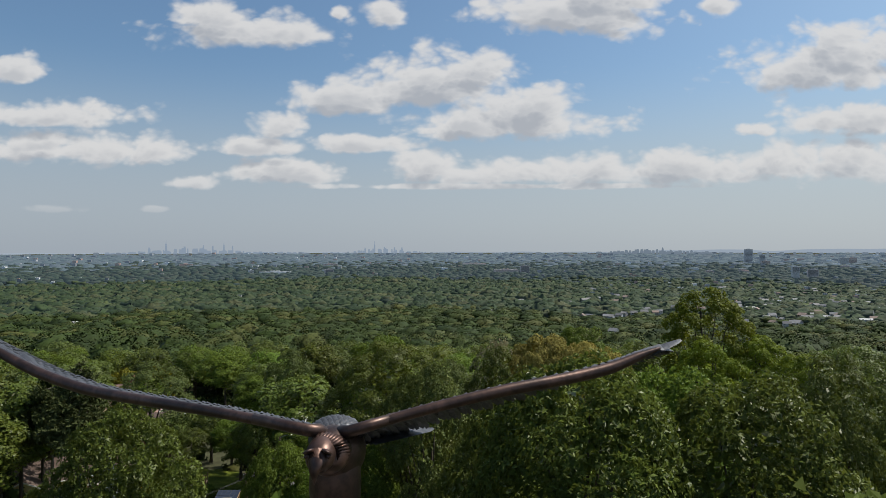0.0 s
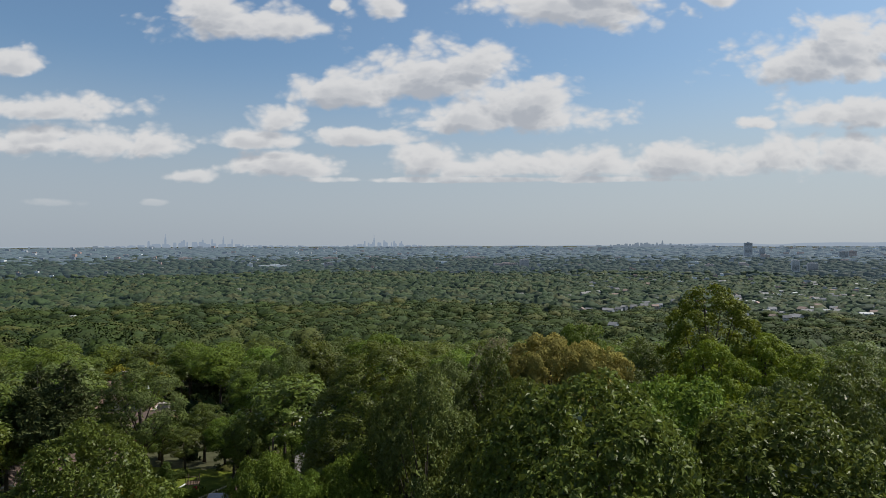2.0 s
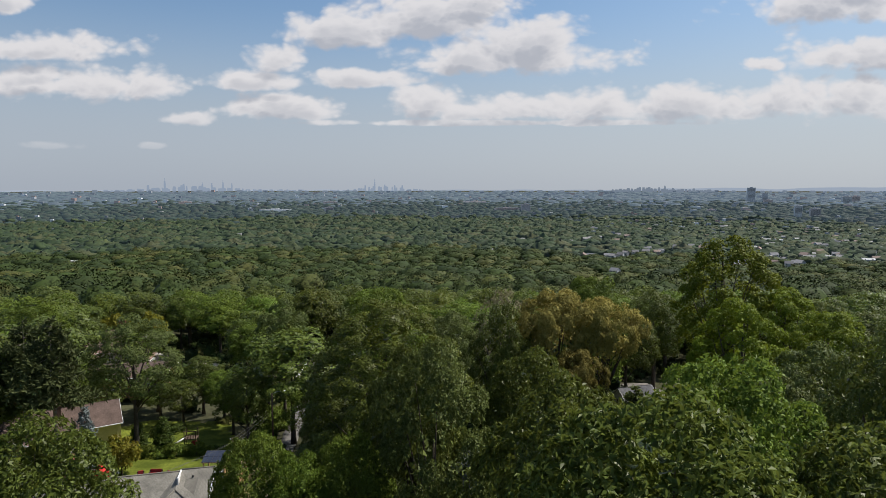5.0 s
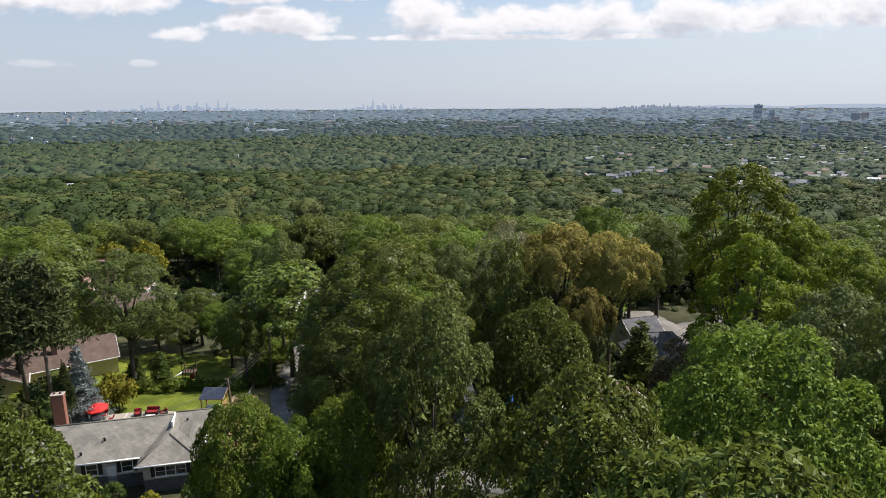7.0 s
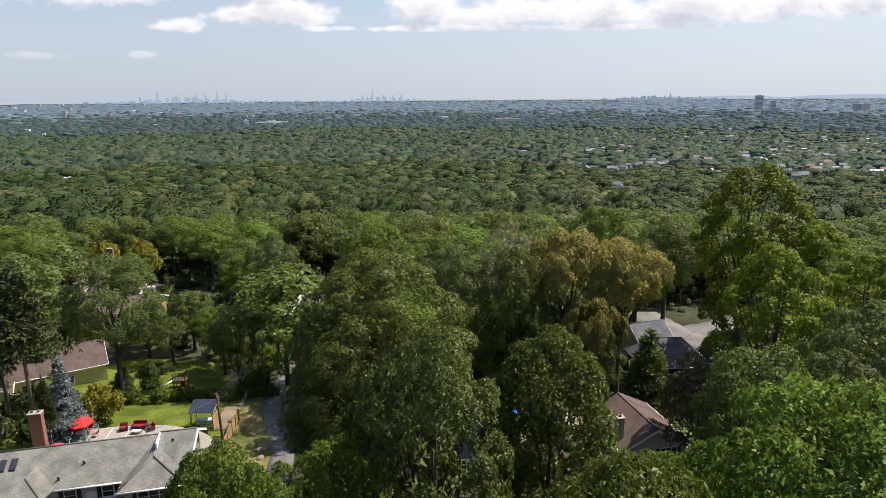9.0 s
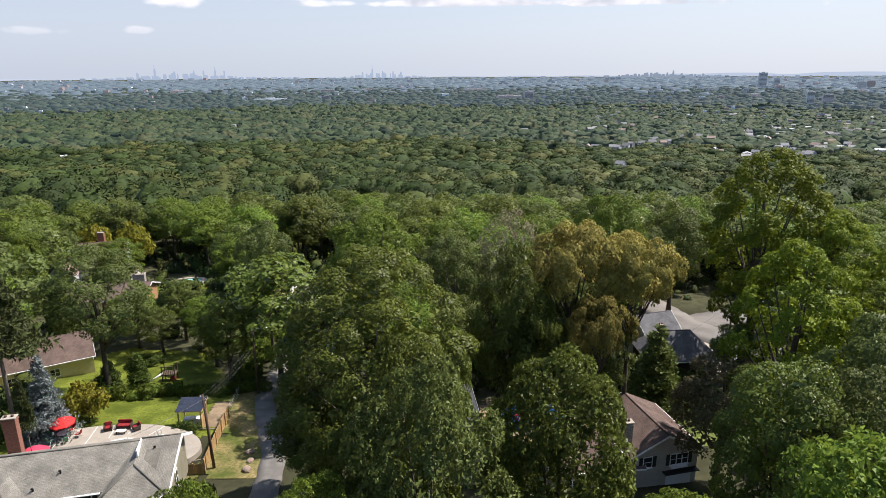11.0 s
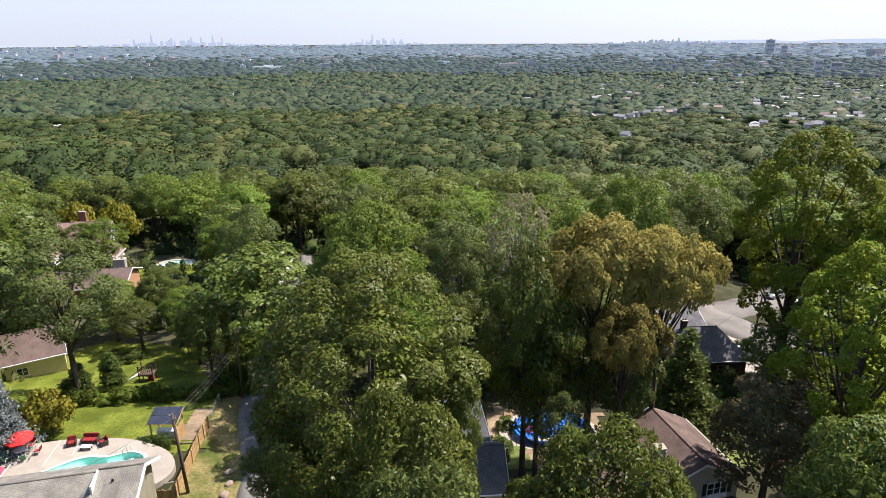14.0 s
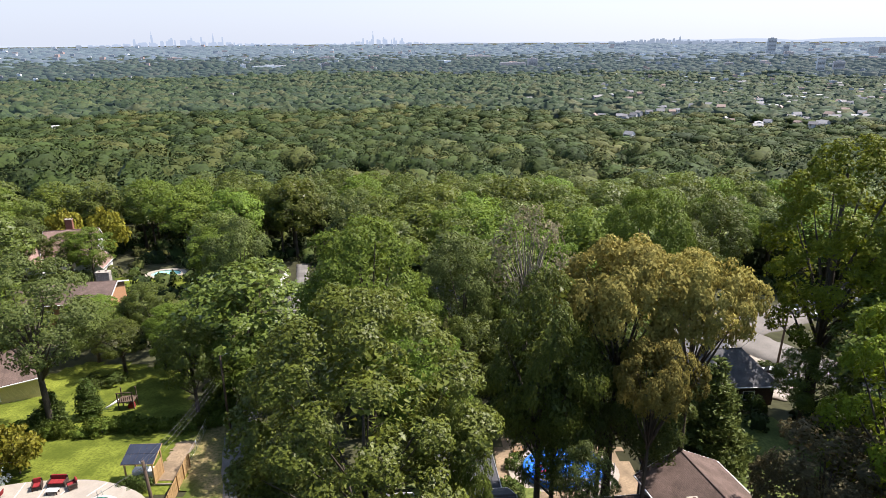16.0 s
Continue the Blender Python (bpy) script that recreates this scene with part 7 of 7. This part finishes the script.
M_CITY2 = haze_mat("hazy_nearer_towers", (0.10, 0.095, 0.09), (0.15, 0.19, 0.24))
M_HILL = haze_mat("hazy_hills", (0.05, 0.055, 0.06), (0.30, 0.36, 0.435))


def block(x, y, w, d, h, i, label, floors=0):
    """A far apartment or office block; rows of windows where they can be told apart."""
    root = thing("far_building", pose(x, y, Z(x, y), 0, 0, math.degrees(math.atan2(-x, y)) + 12), label, "building")
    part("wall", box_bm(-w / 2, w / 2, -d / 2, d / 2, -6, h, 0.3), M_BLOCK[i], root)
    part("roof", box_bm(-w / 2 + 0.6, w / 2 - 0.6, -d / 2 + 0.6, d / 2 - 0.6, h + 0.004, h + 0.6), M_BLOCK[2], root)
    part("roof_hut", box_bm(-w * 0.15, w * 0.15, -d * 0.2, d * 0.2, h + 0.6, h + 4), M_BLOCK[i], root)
    for k in range(floors):
        z = (k + 0.6) * h / floors
        part("window_band", box_bm(-w * 0.46, w * 0.46, -d / 2 - 0.15, -d / 2 - 0.02, z - 0.6, z + 0.9), M_GLASS, root, "dark row of windows")
    return root


block(1240, 2190, 24, 16, 46, 0, "beige high-rise apartment block above the trees", 12)
block(1262, 2230, 20, 16, 40, 0, "beige high-rise apartment block above the trees", 10)
block(1318, 2220, 34, 16, 34, 1, "brown apartment slab above the trees", 9)
block(1560, 3180, 36, 24, 72, 2, "dark high-rise tower above the plain", 12)
block(1610, 3140, 24, 20, 46, 2, "dark mid-rise block beside a tower", 8)
block(1580, 3050, 40, 20, 20, 4, "brick block among trees", 5)
block(1060, 2480, 30, 16, 14, 4, "orange brick block on the plain", 4)
block(338, 2580, 36, 20, 34, 1, "brick mid-rise block above the woods", 8)
block(262, 2590, 100, 24, 16, 4, "long orange brick building beside a block", 4)
block(-480, 2620, 36, 18, 22, 1, "reddish brick block beyond the woods", 6)
block(-700, 2600, 126, 40, 11, 3, "long low white roofed building beyond the woods", 0)
block(-800, 2590, 18, 18, 16, 3, "white block beside a long low building", 4)
block(-1240, 3000, 60, 20, 16, 4, "reddish long building far over the plain", 4)
block(-560, 3100, 70, 22, 18, 4, "reddish long building far over the plain", 4)
block(160, 3250, 120, 30, 14, 4, "long brown industrial building far off", 0)
block(1930, 3000, 40, 24, 36, 0, "pale apartment block far off", 8)
block(2010, 3060, 40, 24, 30, 4, "brick apartment block far off", 7)

R5 = np.random.default_rng(9)


def specks(name, r0, r1, n, label, spread, material, size):
    """Roofs of far suburbs, too many to count."""
    a = R5.uniform(-spread, spread, n)
    r = np.sqrt(R5.uniform(r0 ** 2, r1 ** 2, n))
    x, y = np.sin(a) * r, np.cos(a) * r
    band = 0.5 + 0.5 * np.sin(x / 260 + 1.0) * np.cos(r / 190) + 0.35 * np.clip(x / r, -0.3, 0.7)
    keep = R5.random(n) < band
    x, y, r = x[keep], y[keep], r[keep]
    m = len(x)
    w, d, h = R5.uniform(*size, m), R5.uniform(*size, m) * 0.6, R5.uniform(8, 12, m) + r / 800
    z = land(x, y)
    c = np.array([(-1, -1), (1, -1), (1, 1), (-1, 1)]) * 0.5
    V = np.zeros((m, 8, 3))
    for k in range(4):
        for t in (0, 1):
            V[:, k + 4 * t, 0], V[:, k + 4 * t, 1], V[:, k + 4 * t, 2] = x + c[k][0] * w, y + c[k][1] * d, z + h * t - 3 * (1 - t)
    f = np.array([(4, 5, 6, 7), (0, 1, 5, 4), (1, 2, 6, 5), (2, 3, 7, 6), (3, 0, 4, 7)])
    F = (f[None] + (np.arange(m) * 8)[:, None, None]).reshape(-1, 4)
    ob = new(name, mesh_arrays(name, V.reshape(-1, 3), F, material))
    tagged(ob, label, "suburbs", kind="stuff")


def speck_mat(name, haze_glow):
    # haze over the roofs is added as emission, more for the farther ones
    m = haze_mat(name, (0.5, 0.5, 0.5), haze_glow)
    nt = m.node_tree
    ge = nt.nodes.new("ShaderNodeNewGeometry")
    ramp = nt.nodes.new("ShaderNodeValToRGB")
    ramp.color_ramp.interpolation = "CONSTANT"
    els = ramp.color_ramp.elements
    els[0].color, els[1].position, els[1].color = (0.16, 0.16, 0.17, 1), 0.4, (0.36, 0.36, 0.36, 1)
    for p, c in ((0.62, (0.32, 0.2, 0.15, 1)), (0.80, (0.62, 0.62, 0.62, 1)), (0.9, (0.3, 0.28, 0.26, 1))):
        e = els.new(p)
        e.color = c
    nt.links.new(ge.outputs["Random Per Island"], ramp.inputs[0])
    nt.links.new(ramp.outputs[0], nt.nodes["Principled BSDF"].inputs["Base Color"])
    return m


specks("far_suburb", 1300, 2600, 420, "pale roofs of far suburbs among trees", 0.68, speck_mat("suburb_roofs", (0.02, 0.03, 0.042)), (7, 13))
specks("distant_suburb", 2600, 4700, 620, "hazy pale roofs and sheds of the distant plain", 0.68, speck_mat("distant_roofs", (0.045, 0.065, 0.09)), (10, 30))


def skyline(name, towers, r, material, label):
    """A row of far towers: (bearing tangent, height, width), standing on the rim of the plain."""
    root = thing(name, Matrix.Identity(4), label, "skyline", kind="structure")
    for u, h, w, spire in towers:
        a = math.atan(u)
        x, y = math.sin(a) * r, math.cos(a) * r
        z = Z(x, y)
        m = pose(x, y, z, 0, 0, -math.degrees(a))
        h *= 0.8
        bm = box_bm(-w / 2, w / 2, -10, 10, -10, h * 0.8, m=m)
        add_box(bm, -w * 0.38, w * 0.38, -8, 8, h * 0.8, h, m)
        if spire:
            add_box(bm, -1.6, 1.6, -1.6, 1.6, h, h + spire, m)
        part("tower", bm, material, root)
    return root


RK = random.Random(4)
mid = [(u + RK.uniform(-0.004, 0.004), 8 + 30 * math.exp(-((u + 0.40) / 0.055) ** 2) * RK.random() + 14 * math.exp(-((u + 0.40) / 0.09) ** 2) + RK.uniform(0, 10), RK.uniform(9, 34), 0) for u in [-0.54 + 0.32 * k / 80 for k in range(81)]]
mid += [(-0.445, 92, 14, 22), (-0.352, 84, 12, 16), (-0.370, 78, 12, 0), (-0.385, 70, 14, 12), (-0.415, 66, 16, 0), (-0.338, 72, 10, 0), (-0.472, 56, 16, 0)]
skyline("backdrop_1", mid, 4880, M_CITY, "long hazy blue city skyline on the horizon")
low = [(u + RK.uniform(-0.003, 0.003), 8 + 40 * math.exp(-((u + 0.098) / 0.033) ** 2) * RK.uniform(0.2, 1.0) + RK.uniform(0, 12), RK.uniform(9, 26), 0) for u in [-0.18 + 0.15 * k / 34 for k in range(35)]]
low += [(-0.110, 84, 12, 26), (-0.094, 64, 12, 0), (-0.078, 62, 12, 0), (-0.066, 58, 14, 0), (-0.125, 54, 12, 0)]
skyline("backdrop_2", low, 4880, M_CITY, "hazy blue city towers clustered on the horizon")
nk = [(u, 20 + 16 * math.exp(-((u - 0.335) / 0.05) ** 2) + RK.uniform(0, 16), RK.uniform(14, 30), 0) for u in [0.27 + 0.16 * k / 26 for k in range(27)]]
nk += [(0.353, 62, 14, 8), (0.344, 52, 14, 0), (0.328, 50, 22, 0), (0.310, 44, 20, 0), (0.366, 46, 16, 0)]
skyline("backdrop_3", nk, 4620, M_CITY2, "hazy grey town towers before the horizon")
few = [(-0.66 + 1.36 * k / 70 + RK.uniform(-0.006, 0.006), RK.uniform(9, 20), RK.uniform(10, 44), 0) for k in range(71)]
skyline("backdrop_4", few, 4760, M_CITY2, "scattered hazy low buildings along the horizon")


def hills():
    ang = np.linspace(-0.75, 0.8, 160)
    h = 7 + 17 * np.clip((ang - 0.30) / 0.12, 0, 1) + 5 * np.sin(ang * 23) * np.clip((ang - 0.25) / 0.1, 0, 1) + 3 * np.sin(ang * 61)
    x, y = np.sin(ang) * 4935, np.cos(ang) * 4935
    z = land(x, y)
    V = np.concatenate([np.stack([x, y, z - 30], 1), np.stack([x, y, z + h], 1), np.stack([np.sin(ang) * 4955, np.cos(ang) * 4955, z - 30], 1)])
    n = len(ang)
    i = np.arange(n - 1)
    F = np.concatenate([np.stack([i, i + 1, i + 1 + n, i + n], 1), np.stack([i + n, i + n + 1, i + 1 + 2 * n, i + 2 * n], 1)])
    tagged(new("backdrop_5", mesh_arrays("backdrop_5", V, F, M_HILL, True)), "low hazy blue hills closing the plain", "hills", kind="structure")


hills()


# ---------- the wood that goes on over the hill and the valley ----------
# clearings: x, y, radius; and the line of the lanes
LANE_LINE = [(-17, 74), (-19, 84), (-22.8, 93), (-24.6, 99), (-26, 108), (-27, 117), (-28.5, 130), (-29.5, 140), (-30.6, 152), (-32, 162), (55, 116), (50, 124), (46, 133), (45, 140), (44, 148), (56, 138), (66, 145), (78, 152)]
CLEAR = [(-36, 80, 17), (-42, 104, 14), (-25, 90, 9), (-52, 116, 12), (22, 80, 13), (33, 92, 9), (40, 112, 11), (47, 126, 13), (60, 140, 12), (8, 88, 9), (0, 76, 7), (-60, 132, 11), (-64, 168, 7), (-86, 178, 11), (-31, 158, 8), (-33, 172, 6), (-29, 135, 4), (-27, 122, 5)]


def canopy_mat(name, base, light, haze_glow=None, grain=1.3):
    """The leafy skin of a far crown: a tone of its own for each tree, tufts as relief."""
    m = bpy.data.materials.new(name)
    m.use_nodes = True
    nt = m.node_tree
    b = nt.nodes["Principled BSDF"]
    ge, tc = nt.nodes.new("ShaderNodeNewGeometry"), nt.nodes.new("ShaderNodeTexCoord")
    ramp = nt.nodes.new("ShaderNodeValToRGB")
    els = ramp.color_ramp.elements
    els[0].color, els[1].color = (*base, 1), (*light, 1)
    e = els.new(0.55)
    e.color = (*[0.5 * (p + q) * k for p, q, k in zip(base, light, (0.9, 1.0, 1.0))], 1)
    e = els.new(0.86)
    e.color = (light[0] * 0.95, light[1] * 0.72, light[2] * 0.95, 1)
    at_ = nt.nodes.new("ShaderNodeAttribute")
    at_.attribute_name = "tone"
    nt.links.new(math_node(nt, "MULTIPLY_ADD", ge.outputs["Random Per Island"], 0.22, math_node(nt, "MULTIPLY", at_.outputs["Fac"], 0.8)), ramp.inputs[0])
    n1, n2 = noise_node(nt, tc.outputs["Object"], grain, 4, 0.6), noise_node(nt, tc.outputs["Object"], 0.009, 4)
    # hollows between the tufts have their shade painted into the base colour
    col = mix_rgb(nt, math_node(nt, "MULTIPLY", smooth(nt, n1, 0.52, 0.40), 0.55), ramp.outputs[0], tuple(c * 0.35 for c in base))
    col = mix_rgb(nt, math_node(nt, "MULTIPLY", smooth(nt, n2, 0.42, 0.62), 0.55), col, tuple(0.75 * p + 0.25 * q for p, q in zip(base, light)))
    nt.links.new(col, b.inputs["Base Color"])
    b.inputs["Roughness"].default_value, b.inputs["Specular IOR Level"].default_value = 0.75, 0.15
    bp = nt.nodes.new("ShaderNodeBump")
    bp.inputs["Strength"].default_value, bp.inputs["Distance"].default_value = 0.45, 0.5
    nt.links.new(n1, bp.inputs["Height"])
    nt.links.new(bp.outputs[0], b.inputs["Normal"])
    # haze before the farther belts, painted in as emission
    if haze_glow:
        b.inputs["Emission Color"].default_value = (*haze_glow, 1)
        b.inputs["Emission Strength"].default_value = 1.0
    return m


def dome(rng, rings=3, seg=9, radius=5.0, height=6.0, lumps=0.0):
    """A far crown as a rounded, lumpy cap."""
    V, F = [], []
    off = Vector(rng.uniform(0, 50, 3))
    for i in range(rings + 1):
        f = i / rings
        for k in range(seg):
            a = 2 * math.pi * (k + 0.5 * (i % 2)) / seg
            c = math.cos(f * math.pi / 2 * 0.95)
            p = Vector((math.cos(a) * c, math.sin(a) * c, math.sin(f * math.pi / 2)))
            w = 1 + 0.22 * noise.noise(p * 1.2 + off) + lumps * noise.noise(p * 2.6 + off)
            V.append((p.x * radius * w * (0.75 if i == 0 else 1.0), p.y * radius * w * (0.75 if i == 0 else 1.0), (p.z ** 0.85 * height * w) if i else -2.5))
    for i in range(rings):
        for k in range(seg):
            a, b = i * seg + k, i * seg + (k + 1) % seg
            F.append((a, b, b + seg, a + seg))
    return np.array(V), np.array(F)


def tufted(rng, rings, seg, radius, height, lumps, tufts, size, boughs=14, bough=0.36, subs=5, own=0.4):
    """A far crown: a rounded heap of leafy boughs round a lumpy heart."""
    V, F = dome(rng, rings, seg, radius * 0.76, height * 0.74, lumps)
    F = np.concatenate([F[:, (0, 1, 2)], F[:, (0, 2, 3)]])
    N = unit(V / np.array([radius, radius, height]) ** 2 + np.array([0, 0, 0.03]))
    TV, TF, TN, _ = leafy(rng, height, radius, -height * 0.35, boughs, radius * bough, tufts, 1, (size, size * 0.8), 0.05, 0.0, 0, True, subs, own, 0.3)
    return np.concatenate([V, TV]), np.concatenate([F, TF + len(V)]), np.concatenate([N, TN])


def scatter(rng, r0, r1, step, spread=39.5):
    """Jittered places in the wedge between two distances."""
    out = []
    y = r0 * 0.7
    while y < r1:
        half = min(math.tan(radians(spread)) * y + 15, r1)
        xs = np.arange(-half, half, step)
        xs = xs + rng.uniform(-0.42, 0.42, len(xs)) * step
        ys = y + rng.uniform(-0.42, 0.42, len(xs)) * step
        out.append(np.stack([xs, ys], 1))
        y += step
    out = np.concatenate(out)
    r = np.hypot(out[:, 0], out[:, 1])
    return out[(r > r0) & (r < r1)]


def clear_of(pts, pad=0.0):
    keep = np.ones(len(pts), bool)
    for x, y, r in CLEAR:
        keep &= np.hypot(pts[:, 0] - x, pts[:, 1] - y) > r + pad
    # sight lines down to the houses and the lane: x, y, length of the gap before, half its width
    for x, y, ln, hw in ((-85, 174, 42, 10), (-62, 137, 32, 9), (-63.5, 169, 34, 5), (-32, 162, 46, 4.5), (62, 138, 30, 7), (48, 124, 26, 7)):
        r = math.hypot(x, y - 36)
        ux, uy = x / r, (y - 36) / r
        dx, dy = pts[:, 0] - x, pts[:, 1] - y
        along, across = dx * ux + dy * uy, -dx * uy + dy * ux
        keep &= ~((np.abs(across) < hw + 4.0) & (along > -ln - 4) & (along < 9))
    for _, x, y, _, r, _ in CLOSE + MIDDLE:
        keep &= np.hypot(pts[:, 0] - x, pts[:, 1] - y) > r * 0.85 + 2.2
    return keep


def open_round(pts):
    """Leaves the plots of the valley houses open, and a strip before them."""
    keep = np.ones(len(pts), bool)
    for x, y in PLOTS:
        r = math.hypot(x, y)
        ux, uy = x / r, y / r
        dx, dy = pts[:, 0] - x, pts[:, 1] - y
        along, across = dx * ux + dy * uy, -dx * uy + dy * ux
        keep &= ~((np.abs(across) < 10) & (along > -21) & (along < 10))
    return pts[keep]


def joined(name, pts, kinds, material, label, scale_xy, scale_z, rng, lift=(0, 0), smooth_shade=True):
    """One mesh of many far crowns, each with a tone of its own."""
    VV, FF, TT, NN, off = [], [], [], [], 0
    which = rng.integers(0, len(kinds), len(pts))
    for k, (V, F, *soft) in enumerate(kinds):
        q = pts[which == k]
        m = len(q)
        if not m:
            continue
        s = scale_xy[0] + (scale_xy[1] - scale_xy[0]) * rng.random(m) ** 1.4
        h = rng.uniform(*scale_z, m) * s
        a = rng.uniform(0, 2 * math.pi, m)
        ca, sa = np.cos(a), np.sin(a)
        X = (V[None, :, 0] * ca[:, None] - V[None, :, 1] * sa[:, None]) * s[:, None] + q[:, 0, None]
        Y = (V[None, :, 0] * sa[:, None] + V[None, :, 1] * ca[:, None]) * s[:, None] + q[:, 1, None]
        town = (q[:, 0] > 0.2 * q[:, 1]) & (q[:, 1] > 480) & (q[:, 1] < 2000)     # lower street trees in the suburb
        Zs = V[None, :, 2] * h[:, None] * np.where(town, 0.85, 1.0)[:, None] + (land(q[:, 0], q[:, 1]) + rng.uniform(*lift, m) - np.where(town, 3.0, 0.0))[:, None]
        VV.append(np.stack([X, Y, Zs], -1).reshape(-1, 3))
        FF.append((F[None] + (np.arange(m) * len(V))[:, None, None]).reshape(-1, F.shape[1]) + off)
        TT.append(np.repeat(rng.random(m), len(F)))
        for N in soft:
            NN.append(np.stack([N[None, :, 0] * ca[:, None] - N[None, :, 1] * sa[:, None], N[None, :, 0] * sa[:, None] + N[None, :, 1] * ca[:, None], np.repeat(N[None, :, 2], m, 0)], -1).reshape(-1, 3))
        off += m * len(V)
    me = mesh_arrays(name, np.concatenate(VV), np.concatenate(FF), material, smooth_shade, np.concatenate(NN) if NN else None)
    tone = me.attributes.new("tone", "FLOAT", "FACE")
    tone.data.foreach_set("value", np.concatenate(TT).astype(np.float32))
    return tagged(new(name, me), label, "woods", kind="stuff")


M_CANOPY = canopy_mat("wood_canopy", (0.013, 0.024, 0.006), (0.088, 0.117, 0.024), grain=0.6)
# these three belts carry the air's blue haze as emission of the leaves
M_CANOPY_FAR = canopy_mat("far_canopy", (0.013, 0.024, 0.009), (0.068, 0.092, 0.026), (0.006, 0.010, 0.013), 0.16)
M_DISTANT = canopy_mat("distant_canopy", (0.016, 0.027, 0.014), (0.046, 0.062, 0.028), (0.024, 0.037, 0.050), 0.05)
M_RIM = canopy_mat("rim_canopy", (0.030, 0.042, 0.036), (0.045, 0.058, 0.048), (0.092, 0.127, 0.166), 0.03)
RW = np.random.default_rng(77)
MIDKIND = []
for i, (lm, lab) in enumerate(((L_OAK, "dark green oak in the wood"), (L_BRIGHT, "bright green maple in the wood"), (L_GREY, "grey-green oak in the wood"), (L_OLIVE, "olive-green oak in the wood"), (L_OAK, "dark green oak in the wood"))):
    MIDKIND.append(broad_tree("forest_tree", 40 + i, lm, lab, sprays=4200, per=1, tris=True, leaf=(0.42, 0.33), boughs=20, size=2.3, subs=6, low=5.0, limbs=4, girth=0.3, core=0.6))
pts = scatter(RW, 58, 232, 10.2)
pts = pts[clear_of(pts, 3.0) & (pts[:, 1] > 60) & ~((pts[:, 1] < 104) & (pts[:, 0] > -52) & (pts[:, 0] < 41))]
pts = pts[np.argsort(np.hypot(pts[:, 0], pts[:, 1] - 20))]
near_pts, rest_pts = pts[:215], pts[215:]
for i, (x, y) in enumerate(near_pts):
    k = RW.choice(5, p=[0.28, 0.22, 0.22, 0.12, 0.16])
    r = RW.uniform(5.2, 8.8)
    h = RW.uniform(12.5, 16.5) + r * 0.6
    src = MIDKIND[k]
    m = pose(x, y, Z(x, y) - 0.2, 0, 0, RW.uniform(0, 360)) @ Matrix.Diagonal((r / 6, r / 6, h / 20, 1))
    if ("mid", k) in FIRST:
        copy_thing(src, unscaled(m, src))["group"] = "trees of the wood"
    else:
        FIRST.add(("mid", k))
        src.matrix_world = m
        src["group"] = "trees of the wood"
LOD1 = [tufted(RW, 4, 10, 7.2, 7.4, 0.3, 900, 0.70, 16, 0.34, 6, 0.35) for _ in range(8)]
LOD2 = [tufted(RW, 3, 9, 7.2, 6.6, 0.3, 330, 0.95, 15, 0.36, 4, 0.2) for _ in range(12)]
LOD3 = [dome(RW, 4, 11, 5.8, 6.2, 0.7) for _ in range(16)]
LOD4 = [dome(RW, 2, 7, 5.0, 5.0) for _ in range(6)]
LOW = [tufted(RW, 2, 7, 2.2, 2.3, 0.4, 150, 0.55, 8, 0.45, 4) for _ in range(6)]
p1 = np.concatenate([rest_pts, scatter(RW, 225, 430, 14.5)])
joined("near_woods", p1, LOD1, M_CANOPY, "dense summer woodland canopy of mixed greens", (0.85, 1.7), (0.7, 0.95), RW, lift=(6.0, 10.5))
p2 = open_round(scatter(RW, 430, 950, 17.5))
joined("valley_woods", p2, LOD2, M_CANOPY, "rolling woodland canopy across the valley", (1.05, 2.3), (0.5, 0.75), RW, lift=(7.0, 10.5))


def feathered(pts, a0, a1, b0, b1):
    """Thins a belt of trees out towards its near and far rims, where it mixes with the next."""
    r = np.hypot(pts[:, 0], pts[:, 1])
    p = np.clip((r - a0) / (a1 - a0), 0, 1) * np.clip((b1 - r) / (b1 - b0), 0, 1)
    return pts[RW.random(len(pts)) < p]


p3 = feathered(open_round(scatter(RW, 900, 2350, 19.5)), 880, 980, 1750, 2350)
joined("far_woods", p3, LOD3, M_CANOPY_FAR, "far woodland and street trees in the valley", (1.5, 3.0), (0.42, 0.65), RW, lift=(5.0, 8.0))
p4 = feathered(scatter(RW, 1750, 3700, 28), 1750, 2350, 2900, 3700)
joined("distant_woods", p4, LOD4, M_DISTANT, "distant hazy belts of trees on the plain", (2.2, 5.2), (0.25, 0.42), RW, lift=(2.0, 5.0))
p5 = feathered(scatter(RW, 2900, 4700, 42), 2900, 3700, 4650, 4700)
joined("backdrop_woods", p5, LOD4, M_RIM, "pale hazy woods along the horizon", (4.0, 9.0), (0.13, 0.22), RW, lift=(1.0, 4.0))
# brushwood under the trees
low_pts = scatter(RW, 40, 235, 4.6)
ok = np.ones(len(low_pts), bool)
for x, y, r in CLEAR:
    ok &= np.hypot(low_pts[:, 0] - x, low_pts[:, 1] - y) > r * 0.97
for x, y in LANE_LINE:
    ok &= np.hypot(low_pts[:, 0] - x, low_pts[:, 1] - y) > 5.5
ok &= ~((low_pts[:, 1] < 72) & (np.abs(low_pts[:, 0] + 20) < 30)) & ~((low_pts[:, 1] < 98) & (np.abs(low_pts[:, 0] - 12) < 26))
joined("undergrowth", low_pts[ok], LOW, M_CANOPY, "brushwood and saplings under the trees", (0.55, 1.5), (0.8, 1.4), RW, lift=(-0.3, 0.3))
